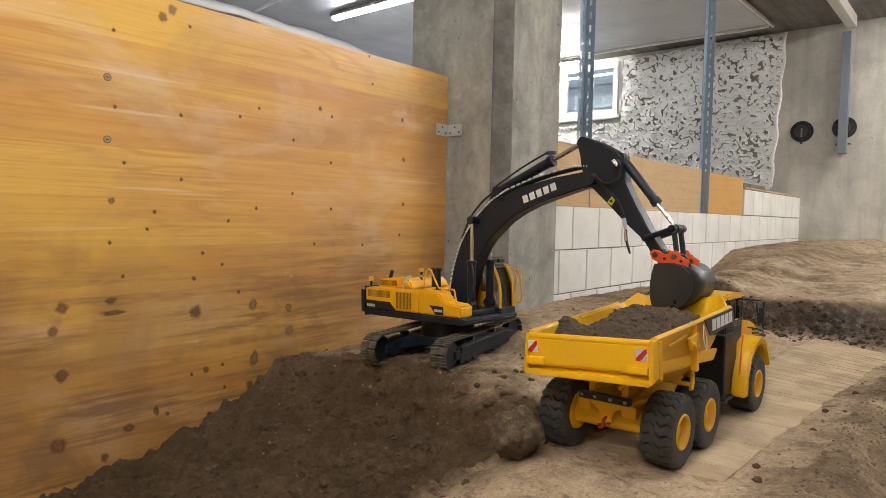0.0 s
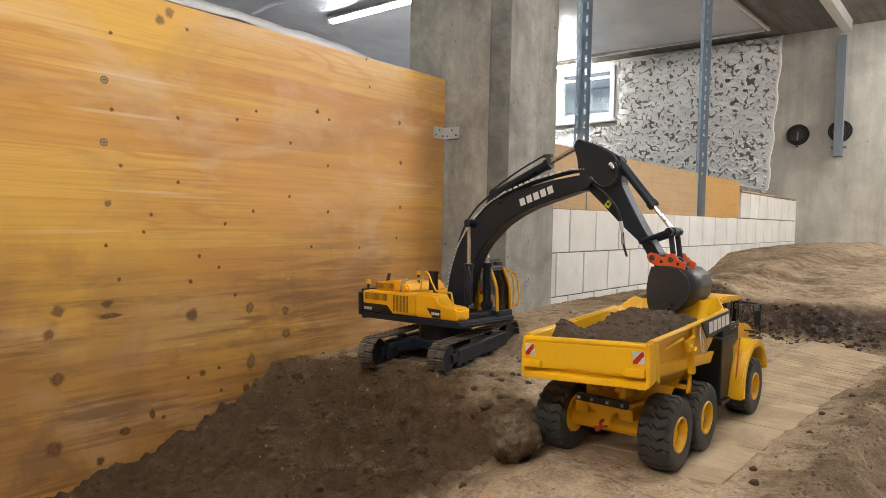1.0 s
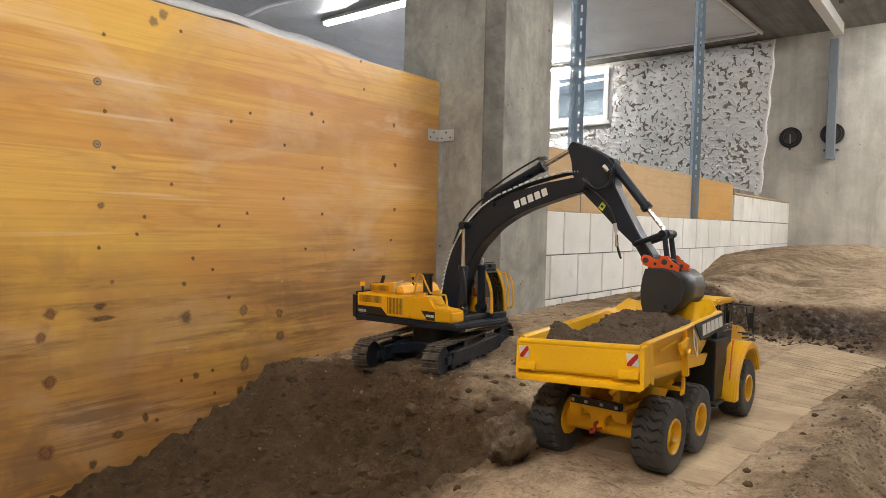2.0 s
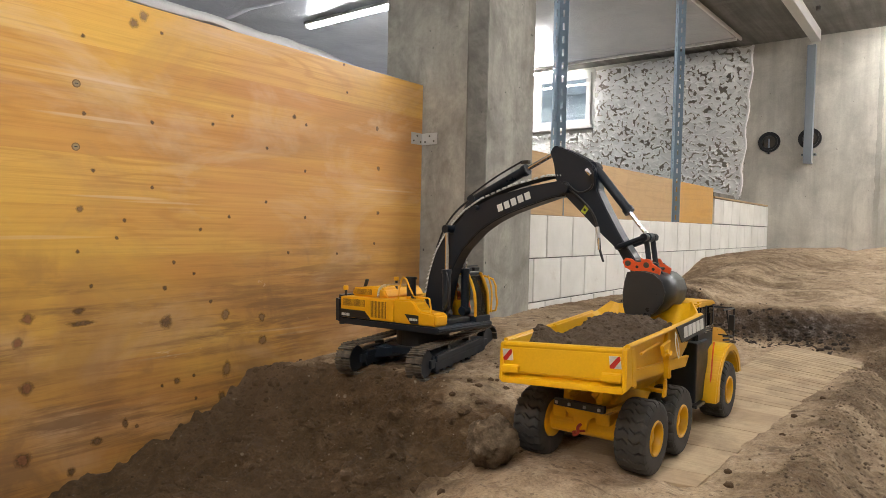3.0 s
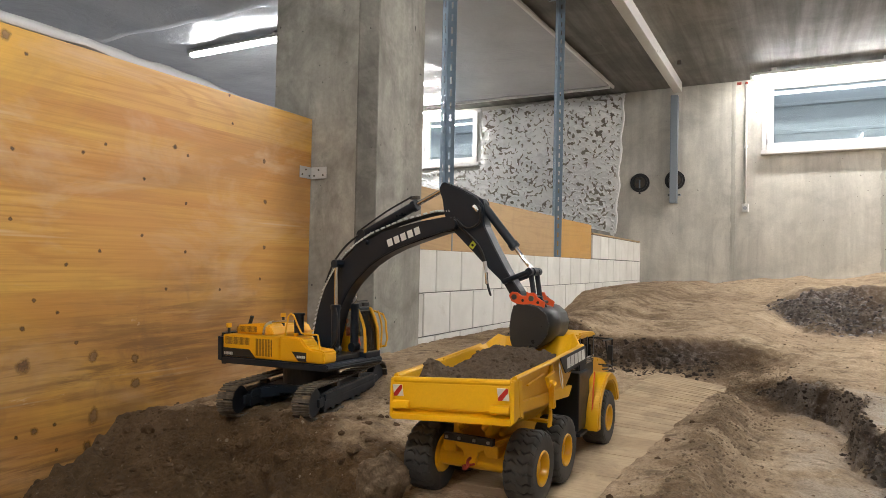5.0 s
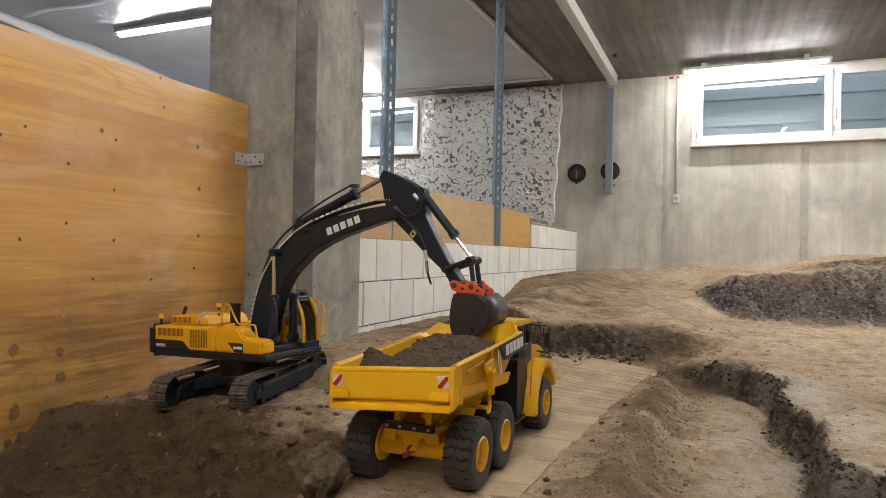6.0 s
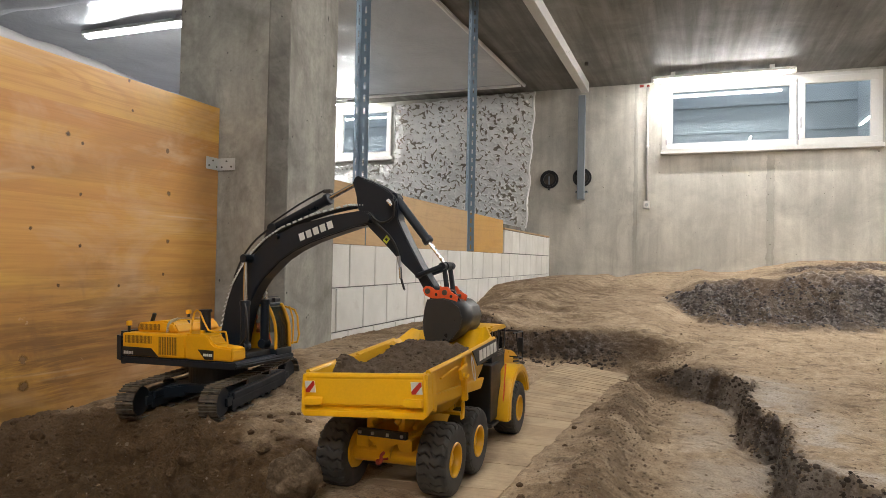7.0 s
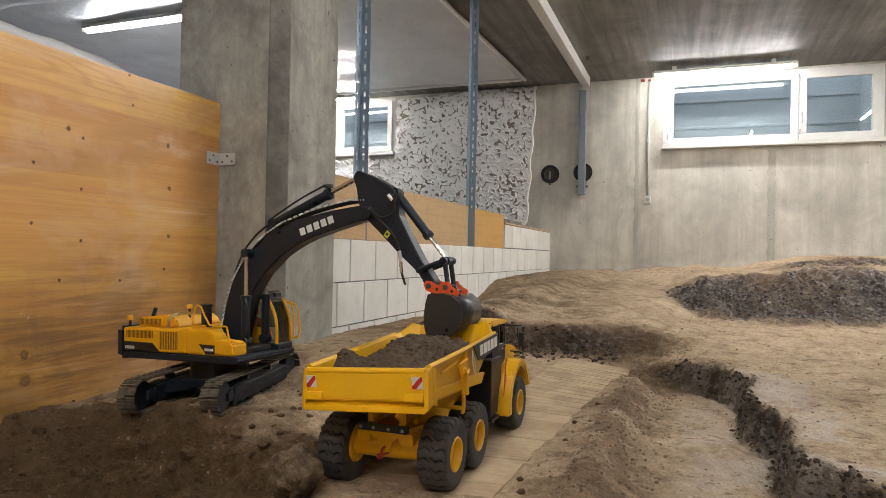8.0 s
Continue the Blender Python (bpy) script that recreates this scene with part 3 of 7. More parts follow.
def ground_parts(x, y):
    """Height, looseness, dark tone (heap colour and painted trench shade) and pale crust of the earth at a place."""
    on_bench = ss(-0.66, -0.84, x) * ss(1.04, 1.13, y + 0.05 * ss(-1.2, -1.45, x))
    z = (0.036 + 0.05 * min(max(x + 1.1, -0.5), 0.2)) * on_bench + 0.046 * ss(1.40, 1.72, y) * ss(-0.72, -0.95, x) * (1 - ss(-1.22, -0.92, x) * ss(2.55, 2.85, y))
    # dug pit in front of the excavator
    wob = y + 0.03 * math.sin(x * 6) + 0.05 * ss(-1.2, -1.45, x)
    worked = ss(-0.5, 0.2, y + 0.15 * math.sin(x * 4))
    hole = ss(-0.50, -1.05, x) * worked
    pit = ss(1.16, 0.60, wob) * hole
    z -= (0.055 * ss(1.15, 1.06, wob) + 0.165 * ss(1.13, 0.58, wob)) * hole
    z -= 0.030 * ss(-1.30, -1.50, x) * on_bench
    z -= 0.038 * ss(-1.25, -1.46, x) * ss(1.11, 0.99, y) * ss(0.62, 0.90, y)
    z -= 0.035 * math.exp(-((x + 0.74) / 0.06) ** 2 - ((y - 0.96) / 0.08) ** 2)
    near = ss(0.85, 0.35, y)
    z -= 0.07 * near * (1 - hole)
    # low bank of loose soil beside the slats
    z += 0.027 * math.exp(-((x + 0.175) / 0.075) ** 2) * ss(0.7, 1.0, y) * ss(2.4, 2.0, y)
    # raised flat beyond the trench
    q = Vector((x, y, 2))
    e = trench_edge(y) + ss(2.45, 2.3, y) * (0.020 * noise.noise(q * 15) + 0.012 * noise.noise(q * 42))
    w = 0.12 * ss(2.28, 2.5, y) + 0.35 * (1 - worked)
    flat = ss(e - 0.026 - w, e + 0.004 + w, x)
    floor = ss(-0.17, -0.08, x) * ss(2.42, 2.25, y)
    z += -0.027 * floor * (1 - flat)
    hollow = math.exp(-(((x - 0.045) / 0.075) ** 2 + ((y - 2.27) / 0.07) ** 2))
    z -= 0.026 * hollow
    z -= 0.012 * math.exp(-((x - e + 0.038) / 0.020) ** 2) * ss(2.32, 2.15, y)
    # terrace behind the lane; its bank is steep on one side, a ramp on the other
    r = ss(-0.46, -0.24, x)
    y0, y1 = 2.60 - 0.14 * r + 0.03 * math.sin(x * 9), 2.73 + 0.31 * r + 0.03 * math.sin(x * 9)
    bank = ss(y0, y1, y)
    shelf = ss(-1.22, -0.92, x)
    low = 1 - shelf
    left = (0.125 * bank + 0.070 * ss(2.9, 4.1, y)) * shelf + low * 0.16 * ss(4.15, 5.0, y) + 0.012 * ss(4.3, 6.9, y)
    # ground to the right climbs over a dark crumbling heap
    front = 3.42 + 0.06 * math.sin(x * 5.1 + 1) + 0.28 * ss(0.5, 1.1, x) + 0.35 * ss(0.12, -0.12, x)
    heap = ss(front, front + 0.70, y)
    right = 0.060 + 0.030 * ss(2.3, 3.4, y) + (0.192 + 0.075 * ss(0.1, 1.0, x)) * heap + 0.09 * ss(0.1, 1.2, x) * ss(4.6, 6.9, y)
    far = ss(2.15, 2.45, y)
    m = flat * (1 - far) + far * ss(-0.20, 0.10, x)
    z = z * (1 - m) + left * (1 - m) + right * m
    z += (0.100 * math.exp(-((x + 0.26) / 0.42) ** 2) + 0.012) * ss(4.3, 6.9, y)
    # how loose; some painted shade is added in as well
    loose = 0.12 + 0.85 * pit * (1 - 0.6 * ss(0.60, 0.42, y))
    loose += 0.55 * worked * ss(-0.5, -0.75, x) * ss(1.3, 1.05, y) + 0.30 * ss(-0.62, -0.9, x) * ss(1.9, 1.4, y)
    loose += 0.95 * 4 * bank * (1 - bank) * shelf * ss(0.12, -0.25, x)
    loose += 0.34 * worked * math.exp(-((x + 0.155) / 0.105) ** 2) * ss(2.6, 2.3, y)
    loose += 0.42 * math.exp(-((x + 0.08) / 0.12) ** 2 - ((y - 2.36) / 0.15) ** 2)
    loose += 0.30 * low * ss(2.0, 2.6, y)
    loose -= 0.30 * math.exp(-((x + 0.85) / 0.10) ** 2 - ((y - 1.12) / 0.08) ** 2)
    # truck's shadow beside its left wheels, put into the soil colour
    loose += 0.40 * math.exp(-((x + 0.66) / 0.060) ** 2) * ss(0.98, 1.05, y) * ss(1.75, 1.5, y)
    loose += 0.28 * shelf * ss(-0.25, -0.62, x) * ss(2.7, 3.0, y) * ss(6.0, 4.8, y)
    # cut soil of the trench face; its shade is put into the colour too
    edge = math.exp(-((x - e + 0.013) / 0.020) ** 2) * ss(2.45, 2.3, y) * worked
    loose += 0.95 * edge + 0.6 * hollow
    hs = min(1.0, 4.6 * heap * (1 - heap)) * ss(-0.22, 0.02, x)
    ridge = math.exp(-((y - 5.75 + 0.25 * math.sin(x * 2.1)) / 0.42) ** 2) * ss(0.35, 0.85, x)
    loose += 0.85 * hs + 0.6 * ridge
    # heap and bank are dark soil; trench face and hollow get painted shade
    ash_shade = 0.85 * 4 * bank * (1 - bank) * shelf * ss(-0.1, -0.4, x) + min(1, 0.9 * hs + 0.75 * heap * ss(4.95, 4.35, y) * ss(-0.12, 0.15, x)) + 0.9 * edge + 0.5 * hollow + 0.75 * ridge
    pale = 1.0 * worked * math.exp(-((x - e - 0.060) / 0.085) ** 2) * ss(2.45, 2.1, y) + 0.42 * floor * (1 - flat) * ss(-0.06, 0.03, x) * ss(0.015, -0.03, x - e) * (1 - edge) + 0.25 * hs
    return z, min(max(loose, 0.0), 1.0), min(ash_shade, 1.0), min(pale, 1.0)


def ground_height(x, y):
    z, loose, ash_shade, pale = ground_parts(x, y)
    p = Vector((x, y, 0))
    far = 1 - 0.35 * ss(2.9, 3.3, y) * (1 - ash_shade)
    n = 0.010 * noise.noise(p * 7) + (0.0032 + 0.0110 * loose) * far * noise.noise(p * 21 + Vector((3, 9, 1)))
    n += (0.0014 + 0.0080 * loose) * far * noise.noise(p * 55) + (0.0004 + 0.0032 * loose) * noise.noise(p * 120)
    ridged = 1 - abs(noise.noise(p * 16 + Vector((7, 2, 5))))
    n += 0.019 * loose * far * (ridged - 0.75) * (1 - 0.75 * ss(2.75, 3.0, y) * (1 - ash_shade))
    # clods packed side by side, with crevices between them
    dug = ss(0.45, 0.85, loose) * ss(3.25, 3.05, y)
    if dug > 0.01:
        w = p + Vector((noise.noise(p * 20), noise.noise(p * 20 + Vector((9, 1, 3))), 0)) * 0.02
        for sc, am in ((8.5, 0.050), (17.0, 0.034), (38.0, 0.014)):
            d = noise.voronoi(w * sc)[0]
            n += am * dug * (min(d[1] - d[0], 0.5) - 0.22) * ss(-0.25, 0.25, noise.noise(p * sc * 0.3 + Vector((5, 5, 0))))
    n += 0.062 * ash_shade * ss(3.2, 3.6, y) * (noise.noise(p * 7 + Vector((1, 4, 8))) + 0.7 * noise.noise(p * 19))
    face = math.exp(-((x - trench_edge(y) + 0.010) / 0.030) ** 2) * ss(2.5, 2.35, y) * ss(0.8, 1.0, y)
    n += 0.030 * face * (noise.noise(p * 24 + Vector((2, 8, 1))) + 0.6 * noise.noise(p * 58))
    crack = abs(noise.noise(p * 5.5 + Vector((noise.noise(p * 13), noise.noise(p * 13 + Vector((4, 4, 4))), 0)) * 0.5))
    n -= 0.022 * ss(0.06, 0.0, crack) * ss(0.35, 0.7, loose) * ss(0.0, 0.25, noise.noise(p * 3.3)) * ss(1.9, 1.6, y) * ss(-0.5, -0.65, x)
    rut = noise.noise(Vector((x * 9 + 2.5 * noise.noise(p * 0.9), y * 1.3, 4)))
    n += 0.006 * rut * ss(0.6, 0.2, loose) * ss(1.9, 2.6, y)
    xr = -0.300 + 0.105 * min(max((y - 1.05) / 1.345, 0.0), 1.0) ** 1.4
    slats = ss(-0.66, -0.60, x) * ss(xr + 0.004, xr - 0.022, x + 0.012 * noise.noise(p * 17)) * ss(1.05, 1.10, y + 0.02 * noise.noise(p * 11)) * ss(2.62, 2.50, y)
    return z + n * (1 - 0.85 * slats) - 0.012 * slats


def steps(stops):
    """Coordinates whose spacing changes along the line: (start, end, step) runs."""
    out = []
    for a, b, d in stops:
        k = max(int(round((b - a) / d)), 1)
        out += [a + (b - a) * i / k for i in range(k)]
    return out + [stops[-1][1]]


def build_ground():
    xs = steps([(-1.548, -0.58, 0.0068), (-0.58, -0.2, 0.0095), (-0.2, 0.08, 0.0085), (0.08, 0.34, 0.0055), (0.34, 0.5, 0.0085), (0.5, 1.2, 0.016), (1.2, 2.4, 0.03), (2.4, 4.0, 0.1)])
    ys = steps([(-2.4, 0.3, 0.12), (0.3, 0.5, 0.0095), (0.5, 1.4, 0.0068), (1.4, 2.7, 0.0095), (2.7, 4.8, 0.015), (4.8, 6.97, 0.035)])
    verts, attrs = [], ([], [], [])
    for y in ys:
        for x in xs:
            g = ground_parts(x, y)
            verts.append((x, y, ground_height(x, y)))
            for a, v in zip(attrs, g[1:]):
                a.append(v)
    w = len(xs)
    faces = [(j * w + i, j * w + i + 1, (j + 1) * w + i + 1, (j + 1) * w + i) for j in range(len(ys) - 1) for i in range(w - 1)]
    me = bpy.data.meshes.new("ground")
    me.from_pydata(verts, [], faces)
    for nm, a in zip(("loose", "ash_shade", "pale"), attrs):
        at = me.attributes.new(nm, "FLOAT", "POINT")
        at.data.foreach_set("value", a)
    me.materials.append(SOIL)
    for p in me.polygons:
        p.use_smooth = True
    return tagged(new("ground", me), "brown earth bed with a dug pit, trench and driven lane", "ground", kind="structure")


ground = build_ground()

# ------------------------------------------------------------------ walls, ceiling, pillar
CEIL, BACK = 2.24, 6.972
WIN_A, WIN_B = (-0.295, 1.61, 1.51, 2.215), (-4.75, -3.262, 1.56, 2.215)


def wall_with_openings(name, x0, x1, y0, y1, z0, z1, holes, mat):
    """A wall along x, holes (x0, x1, z0, z1) going right through."""
    bm = bmesh.new()
    cuts = sorted({x0, x1, *(h[0] for h in holes), *(h[1] for h in holes)})
    for a, b in zip(cuts, cuts[1:]):
        hole = [h for h in holes if h[0] <= a and b <= h[1]]
        if hole:
            box(a, b, y0, y1, z0, hole[0][2], bm=bm)
            box(a, b, y0, y1, hole[0][3], z1, bm=bm)
        else:
            box(a, b, y0, y1, z0, z1, bm=bm)
    bmesh.ops.remove_doubles(bm, verts=bm.verts, dist=1e-5)
    return tagged(part(name, bm, mat), kind="structure")


tagged(wall_with_openings("wall_north", -6.0, 4.2, BACK, BACK + 0.25, -0.4, CEIL, [WIN_A, WIN_B], CONCRETE), "grey cast concrete basement wall with formwork streaks", "wall")
tagged(part("wall_east", box(4.0, 4.2, -2.6, BACK, -0.4, CEIL), CONCRETE), "grey concrete wall", "wall", kind="structure")
tagged(part("wall_south", box(-6.0, 4.2, -2.6, -2.4, -0.4, CEIL), CONCRETE), "grey concrete wall", "wall", kind="structure")
tagged(part("wall_west", box(-6.0, -5.8, -2.4, BACK, -0.4, CEIL), SHEET_BLUE), "wall hung with bluish plastic sheet", "wall", kind="structure")
tagged(part("floor", box(-5.8, -1.62, -2.4, BACK, -0.45, -0.25), CONCRETE), "bare concrete floor", "floor", kind="structure")
tagged(part("ceiling", box(-6.0, 4.2, -2.6, BACK + 0.25, CEIL, CEIL + 0.2), CONCRETE_CEIL), "dark grey concrete ceiling slab", "ceiling", kind="structure")

def seam(x, w, z0, z1, seed):
    """A rough vertical formwork seam standing a little proud of the wall."""
    rnd = random.Random(seed)
    bm = bmesh.new()
    n = 40
    lo = []
    for k in range(n + 1):
        z = z0 + (z1 - z0) * k / n
        dx, h = rnd.uniform(-0.003, 0.003), w * rnd.uniform(0.85, 1.15) / 2
        lo.append([bm.verts.new((x + dx - h, BACK + 0.0005, z)), bm.verts.new((x + dx, BACK - rnd.uniform(0.001, 0.003), z)), bm.verts.new((x + dx + h, BACK + 0.0005, z))])
    for a, b in zip(lo, lo[1:]):
        for i in range(2):
            bm.faces.new((a[i], a[i + 1], b[i + 1], b[i]))
    return tagged(part("trim", bm, SEAM), "rough darker formwork seam in the concrete wall", "wall seam", kind="structure")


seam(-0.545, 0.050, 0.25, CEIL, 3)
seam(0.70, 0.085, 0.30, 1.46, 5)

# pillar with chamfered corners
PX0, PX1, PY0, PY1 = -1.737, -1.300, 1.866, 2.245
pillar = prism([(PX0, PY0), (PX1 - 0.052, PY0), (PX1, PY0 + 0.045), (PX1, PY1 - 0.012), (PX1 - 0.012, PY1), (PX0, PY1)], -0.4, CEIL - 0.001, "z", 0.004)
tagged(part("pillar", pillar, CONCRETE_PILLAR), "rough grey concrete pillar with a chamfered corner", "pillar", kind="structure")

# ------------------------------------------------------------------ wooden side wall of boards
WX = -1.55
wood_wall = tagged(thing("wall_boards", pose(0, 0, 0), "orange varnished spruce shuttering panel with knots and scuffs", "wooden wall", kind="structure"))
edges = [-0.36, -0.18, -0.07, 0.065, 0.20, 0.315, 0.43, 0.545, 0.665, 0.79, 0.912]


def plank(z0, z1, tone):
    """One long board of the panel; the lower ones carry soil wear and painted shade."""
    bm = bmesh.new()
    ny, nz = 60, 4
    g = [[bm.verts.new((WX, -2.3 + 4.162 * i / ny, z0 + (z1 - z0) * k / nz)) for i in range(ny + 1)] for k in range(nz + 1)]
    for k in range(nz):
        for i in range(ny):
            bm.faces.new((g[k][i], g[k][i + 1], g[k + 1][i + 1], g[k + 1][i]))
    box(WX - 0.027, WX - 0.0004, -2.3, 1.862, z0, z1, bm=bm)
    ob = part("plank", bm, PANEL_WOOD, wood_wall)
    at = ob.data.attributes.new("worn_shade", "FLOAT", "POINT")
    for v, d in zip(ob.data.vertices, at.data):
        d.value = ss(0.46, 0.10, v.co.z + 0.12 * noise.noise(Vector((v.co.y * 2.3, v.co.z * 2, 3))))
    ob.data.attributes.new("tone", "FLOAT", "POINT").data.foreach_set("value", [tone] * len(ob.data.vertices))
    return ob


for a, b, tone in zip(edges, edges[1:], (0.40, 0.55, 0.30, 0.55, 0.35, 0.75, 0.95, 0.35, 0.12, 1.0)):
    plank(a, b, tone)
SCREW_RIM = paint_mat("browned_wood_rim", (0.24, 0.135, 0.050), 0.6, dust=0.1)
for y, z in ((0.659, 0.699), (0.658, 0.559)):
    part("screw_head", rod((WX - 0.002, y, z), (WX + 0.0012, y, z), 0.0068, 14), SCREW, wood_wall, "dull brown countersunk screw head")
    part("screw_hole", rod((WX - 0.002, y, z), (WX + 0.0006, y, z), 0.0092, 16), SCREW_RIM, wood_wall, "browned rim of a screw hole")
    part("screw_slot", box(WX + 0.0010, WX + 0.0016, y - 0.0035, y + 0.0035, z - 0.0010, z + 0.0010), DARK_METAL, wood_wall)


def knot(y, z, ry, rz, mat, name="knot"):
    """An uneven flat knot in the face of a board."""
    rnd = random.Random(round(y * 1000) * 31 + round(z * 1000))
    n = 16
    o = rnd.uniform(0, 90)
    bm = bmesh.new()
    ring = []
    for k in range(n):
        a = 2 * math.pi * k / n
        q = 1 + 0.42 * noise.noise(Vector((math.cos(a) * 0.9 + o, math.sin(a) * 0.9, 2)))
        ring.append(bm.verts.new((WX + 0.0005, y + 1.35 * ry * q * math.cos(a), z + 1.35 * rz * q * math.sin(a))))
    mid = bm.verts.new((WX + 0.0009, y, z))
    for a, b in zip(ring, ring[1:] + ring[:1]):
        bm.faces.new((a, b, mid))
    bmesh.ops.recalc_face_normals(bm, faces=bm.faces[:])
    ob = part(name, bm, mat, wood_wall)
    ob.data.attributes.new("deep", "FLOAT", "POINT").data.foreach_set("value", [0.0] * n + [1.0])
    ob.visible_shadow = False
    return ob


for y, z in ((0.675, 0.635), (0.834, 0.636), (1.000, 0.655), (1.059, 0.685), (0.673, 0.807), (0.857, 0.857), (0.835, 0.479), (0.749, 0.356), (0.767, 0.397),
             (0.662, 0.325), (0.692, 0.246), (0.893, 0.294), (0.949, 0.263), (0.998, 0.187), (1.053, 0.412), (0.967, 0.378), (1.254, 0.312), (0.695, 0.509),
             (0.864, -0.015), (0.951, -0.003), (0.958, -0.065), (0.800, -0.102), (1.482, 0.821), (1.466, 0.906), (1.316, 0.695), (1.619, 0.336), (1.314, 0.556),
             (1.316, 0.417), (1.449, 0.305), (1.172, 0.457), (1.174, 0.610)):
    knot(y, z, 0.0046, 0.0048, KNOT)
for y, z, ry, rz in ((1.270, 0.713, 0.008, 0.007), (0.870, 0.230, 0.006, 0.006), (0.873, 0.145, 0.016, 0.015), (0.664, 0.191, 0.013, 0.009), (0.671, 0.162, 0.030, 0.006),
                     (0.904, -0.009, 0.008, 0.008), (0.772, -0.090, 0.007, 0.012), (0.705, -0.116, 0.012, 0.010), (0.650, -0.173, 0.009, 0.010), (1.036, -0.076, 0.010, 0.016)):
    knot(y, z, ry, rz, KNOT)
for y, z, r in ((0.561, 0.183, 0.013), (0.559, 0.033, 0.014), (0.551, -0.118, 0.016), (0.542, 0.134, 0.011)):
    knot(y, z, r, r * 0.95, KNOT_RED)
for y, z, ry, rz in ((0.667, 0.421, 0.008, 0.008), (1.633, 0.591, 0.007, 0.007), (1.624, 0.724, 0.007, 0.007), (1.634, 0.440, 0.007, 0.007), (0.812, 0.887, 0.010, 0.012), (0.788, 0.864, 0.011, 0.010), (1.046, 0.147, 0.011, 0.014), (1.163, 0.129, 0.010, 0.012), (1.049, 0.000, 0.012, 0.020), (1.168, 0.062, 0.012, 0.013)):
    knot(y, z, ry, rz, GREY_SPOT, "stain")

# ------------------------------------------------------------------ block wall
BX = -1.42
block_wall = thing("wall_blocks", pose(0, 0, 0), "low wall of white sand-lime blocks in staggered courses", "block wall", kind="structure")
part("mortar", box(BX - 0.18, BX - 0.014, 2.25, BACK, -0.35, 0.452), MORTAR, block_wall, "recessed mortar core coloured dark for the shade in the joints")
part("mortar", box(BX - 0.18, BX - 0.014, 5.155, BACK, 0.452, 0.655), MORTAR, block_wall, "recessed mortar core coloured dark for the shade in the joints")
full = mesh_of("block", box(-0.1, 0, 0.0042, 0.2458, 0.0018, 0.1884, 0.0025, seg=1), BLOCK)


def lay_course(z, first, start, end):
    y = first
    while y < end - 0.03:
        a, b = max(y, start), min(y + 0.25, end)
        if b - a > 0.02:
            if b - a > 0.245:
                ob = new("block", full)
            else:
                ob = new("block", mesh_of("block", box(-0.1, 0, 0.0042, b - a - 0.0042, 0.0018, 0.1884, 0.0025, seg=1), BLOCK))
            ob.parent = block_wall
            ob.location = (BX, a, z)
        y += 0.25


lay_course(-0.114, 2.087, 2.25, BACK)
lay_course(0.078, 1.976, 2.25, BACK)
lay_course(0.2685, 2.087, 2.25, BACK)
lay_course(0.462, 5.155, 5.155, BACK)

b1 = tagged(part("plywood_board", box(BX - 0.030, BX - 0.010, 2.25, 4.235, 0.459, 0.732, 0.0015), PLYWOOD), "brown plywood board standing on the block wall", "board", "boards on the block wall")
b2 = tagged(part("plywood_board", box(BX - 0.030, BX - 0.010, 4.345, 5.148, 0.459, 0.728, 0.0015), PLY_YELLOW), "yellowish plywood board standing on the block wall", "board", "boards on the block wall")
tagged(part("wooden_lath", box(BX - 0.12, BX + 0.003, 5.16, BACK - 0.02, 0.6565, 0.6690, 0.002), PLYWOOD), "thin brown wooden lath lying along the top blocks", "lath")
tagged(part("stone_slab", box(BX - 0.15, BX - 0.02, 5.2, 5.75, 0.6695, 0.704, 0.006), CONCRETE_DARK), "flat dark grey slab lying on the lath over the white blocks", "slab")


def slotted_angle(name, x, y, z0, z1, label):
    """A perforated steel angle post: two flanges with rows of slots."""
    th = thing(name, pose(x, y, 0), label, "steel post", "slotted steel posts")
    w, t, pitch, s0, s1, sl = 0.050, 0.0024, 0.060, 0.020, 0.030, 0.032
    for axis in (0, 1):
        bm = bmesh.new()
        z = z0
        while z < z1 - 1e-6:
            zt = min(z + pitch, z1)
            rows = [(z, z + (pitch - sl) / 2), (z + (pitch - sl) / 2, z + (pitch + sl) / 2), (z + (pitch + sl) / 2, z + pitch)]
            for k, (a, b) in enumerate(rows):
                b = min(b, zt)
                if b - a < 1e-4:
                    continue
                spans = [(0, w)] if k != 1 else [(0, s0), (s1, w)]
                for p, q in spans:
                    if axis == 0:
                        box(p, q, 0, t, a, b, bm=bm)
                    else:
                        box(0, t, -q, -p, a, b, bm=bm)
            z += pitch
        bmesh.ops.remove_doubles(bm, verts=bm.verts, dist=1e-5)
        part("flange", bm, GALVANISED, th)
    return th


slotted_angle("steel_post", -1.475, 2.745, 0.46, CEIL - 0.002, "galvanised slotted steel angle post behind the board")
post = slotted_angle("steel_post", -1.447, 4.290, 0.459, CEIL - 0.002, "galvanised slotted steel angle post between two boards")
part("ceiling_plate", box(-0.075, 0.075, -0.055, 0.030, CEIL - 0.009, CEIL - 0.003, 0.001), GALVANISED, post, "small galvanised plate under the ceiling")
for x in (-0.055, 0.055):
    part("bolt", rod((x, -0.02, CEIL - 0.020), (x, -0.02, CEIL - 0.009), 0.008, 8), DARK_METAL, post)

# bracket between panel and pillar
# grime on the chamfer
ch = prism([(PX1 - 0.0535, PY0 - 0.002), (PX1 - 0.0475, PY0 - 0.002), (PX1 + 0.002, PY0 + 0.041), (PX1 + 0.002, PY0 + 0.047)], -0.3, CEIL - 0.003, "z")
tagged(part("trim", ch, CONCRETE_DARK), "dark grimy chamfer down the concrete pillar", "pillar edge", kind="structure")
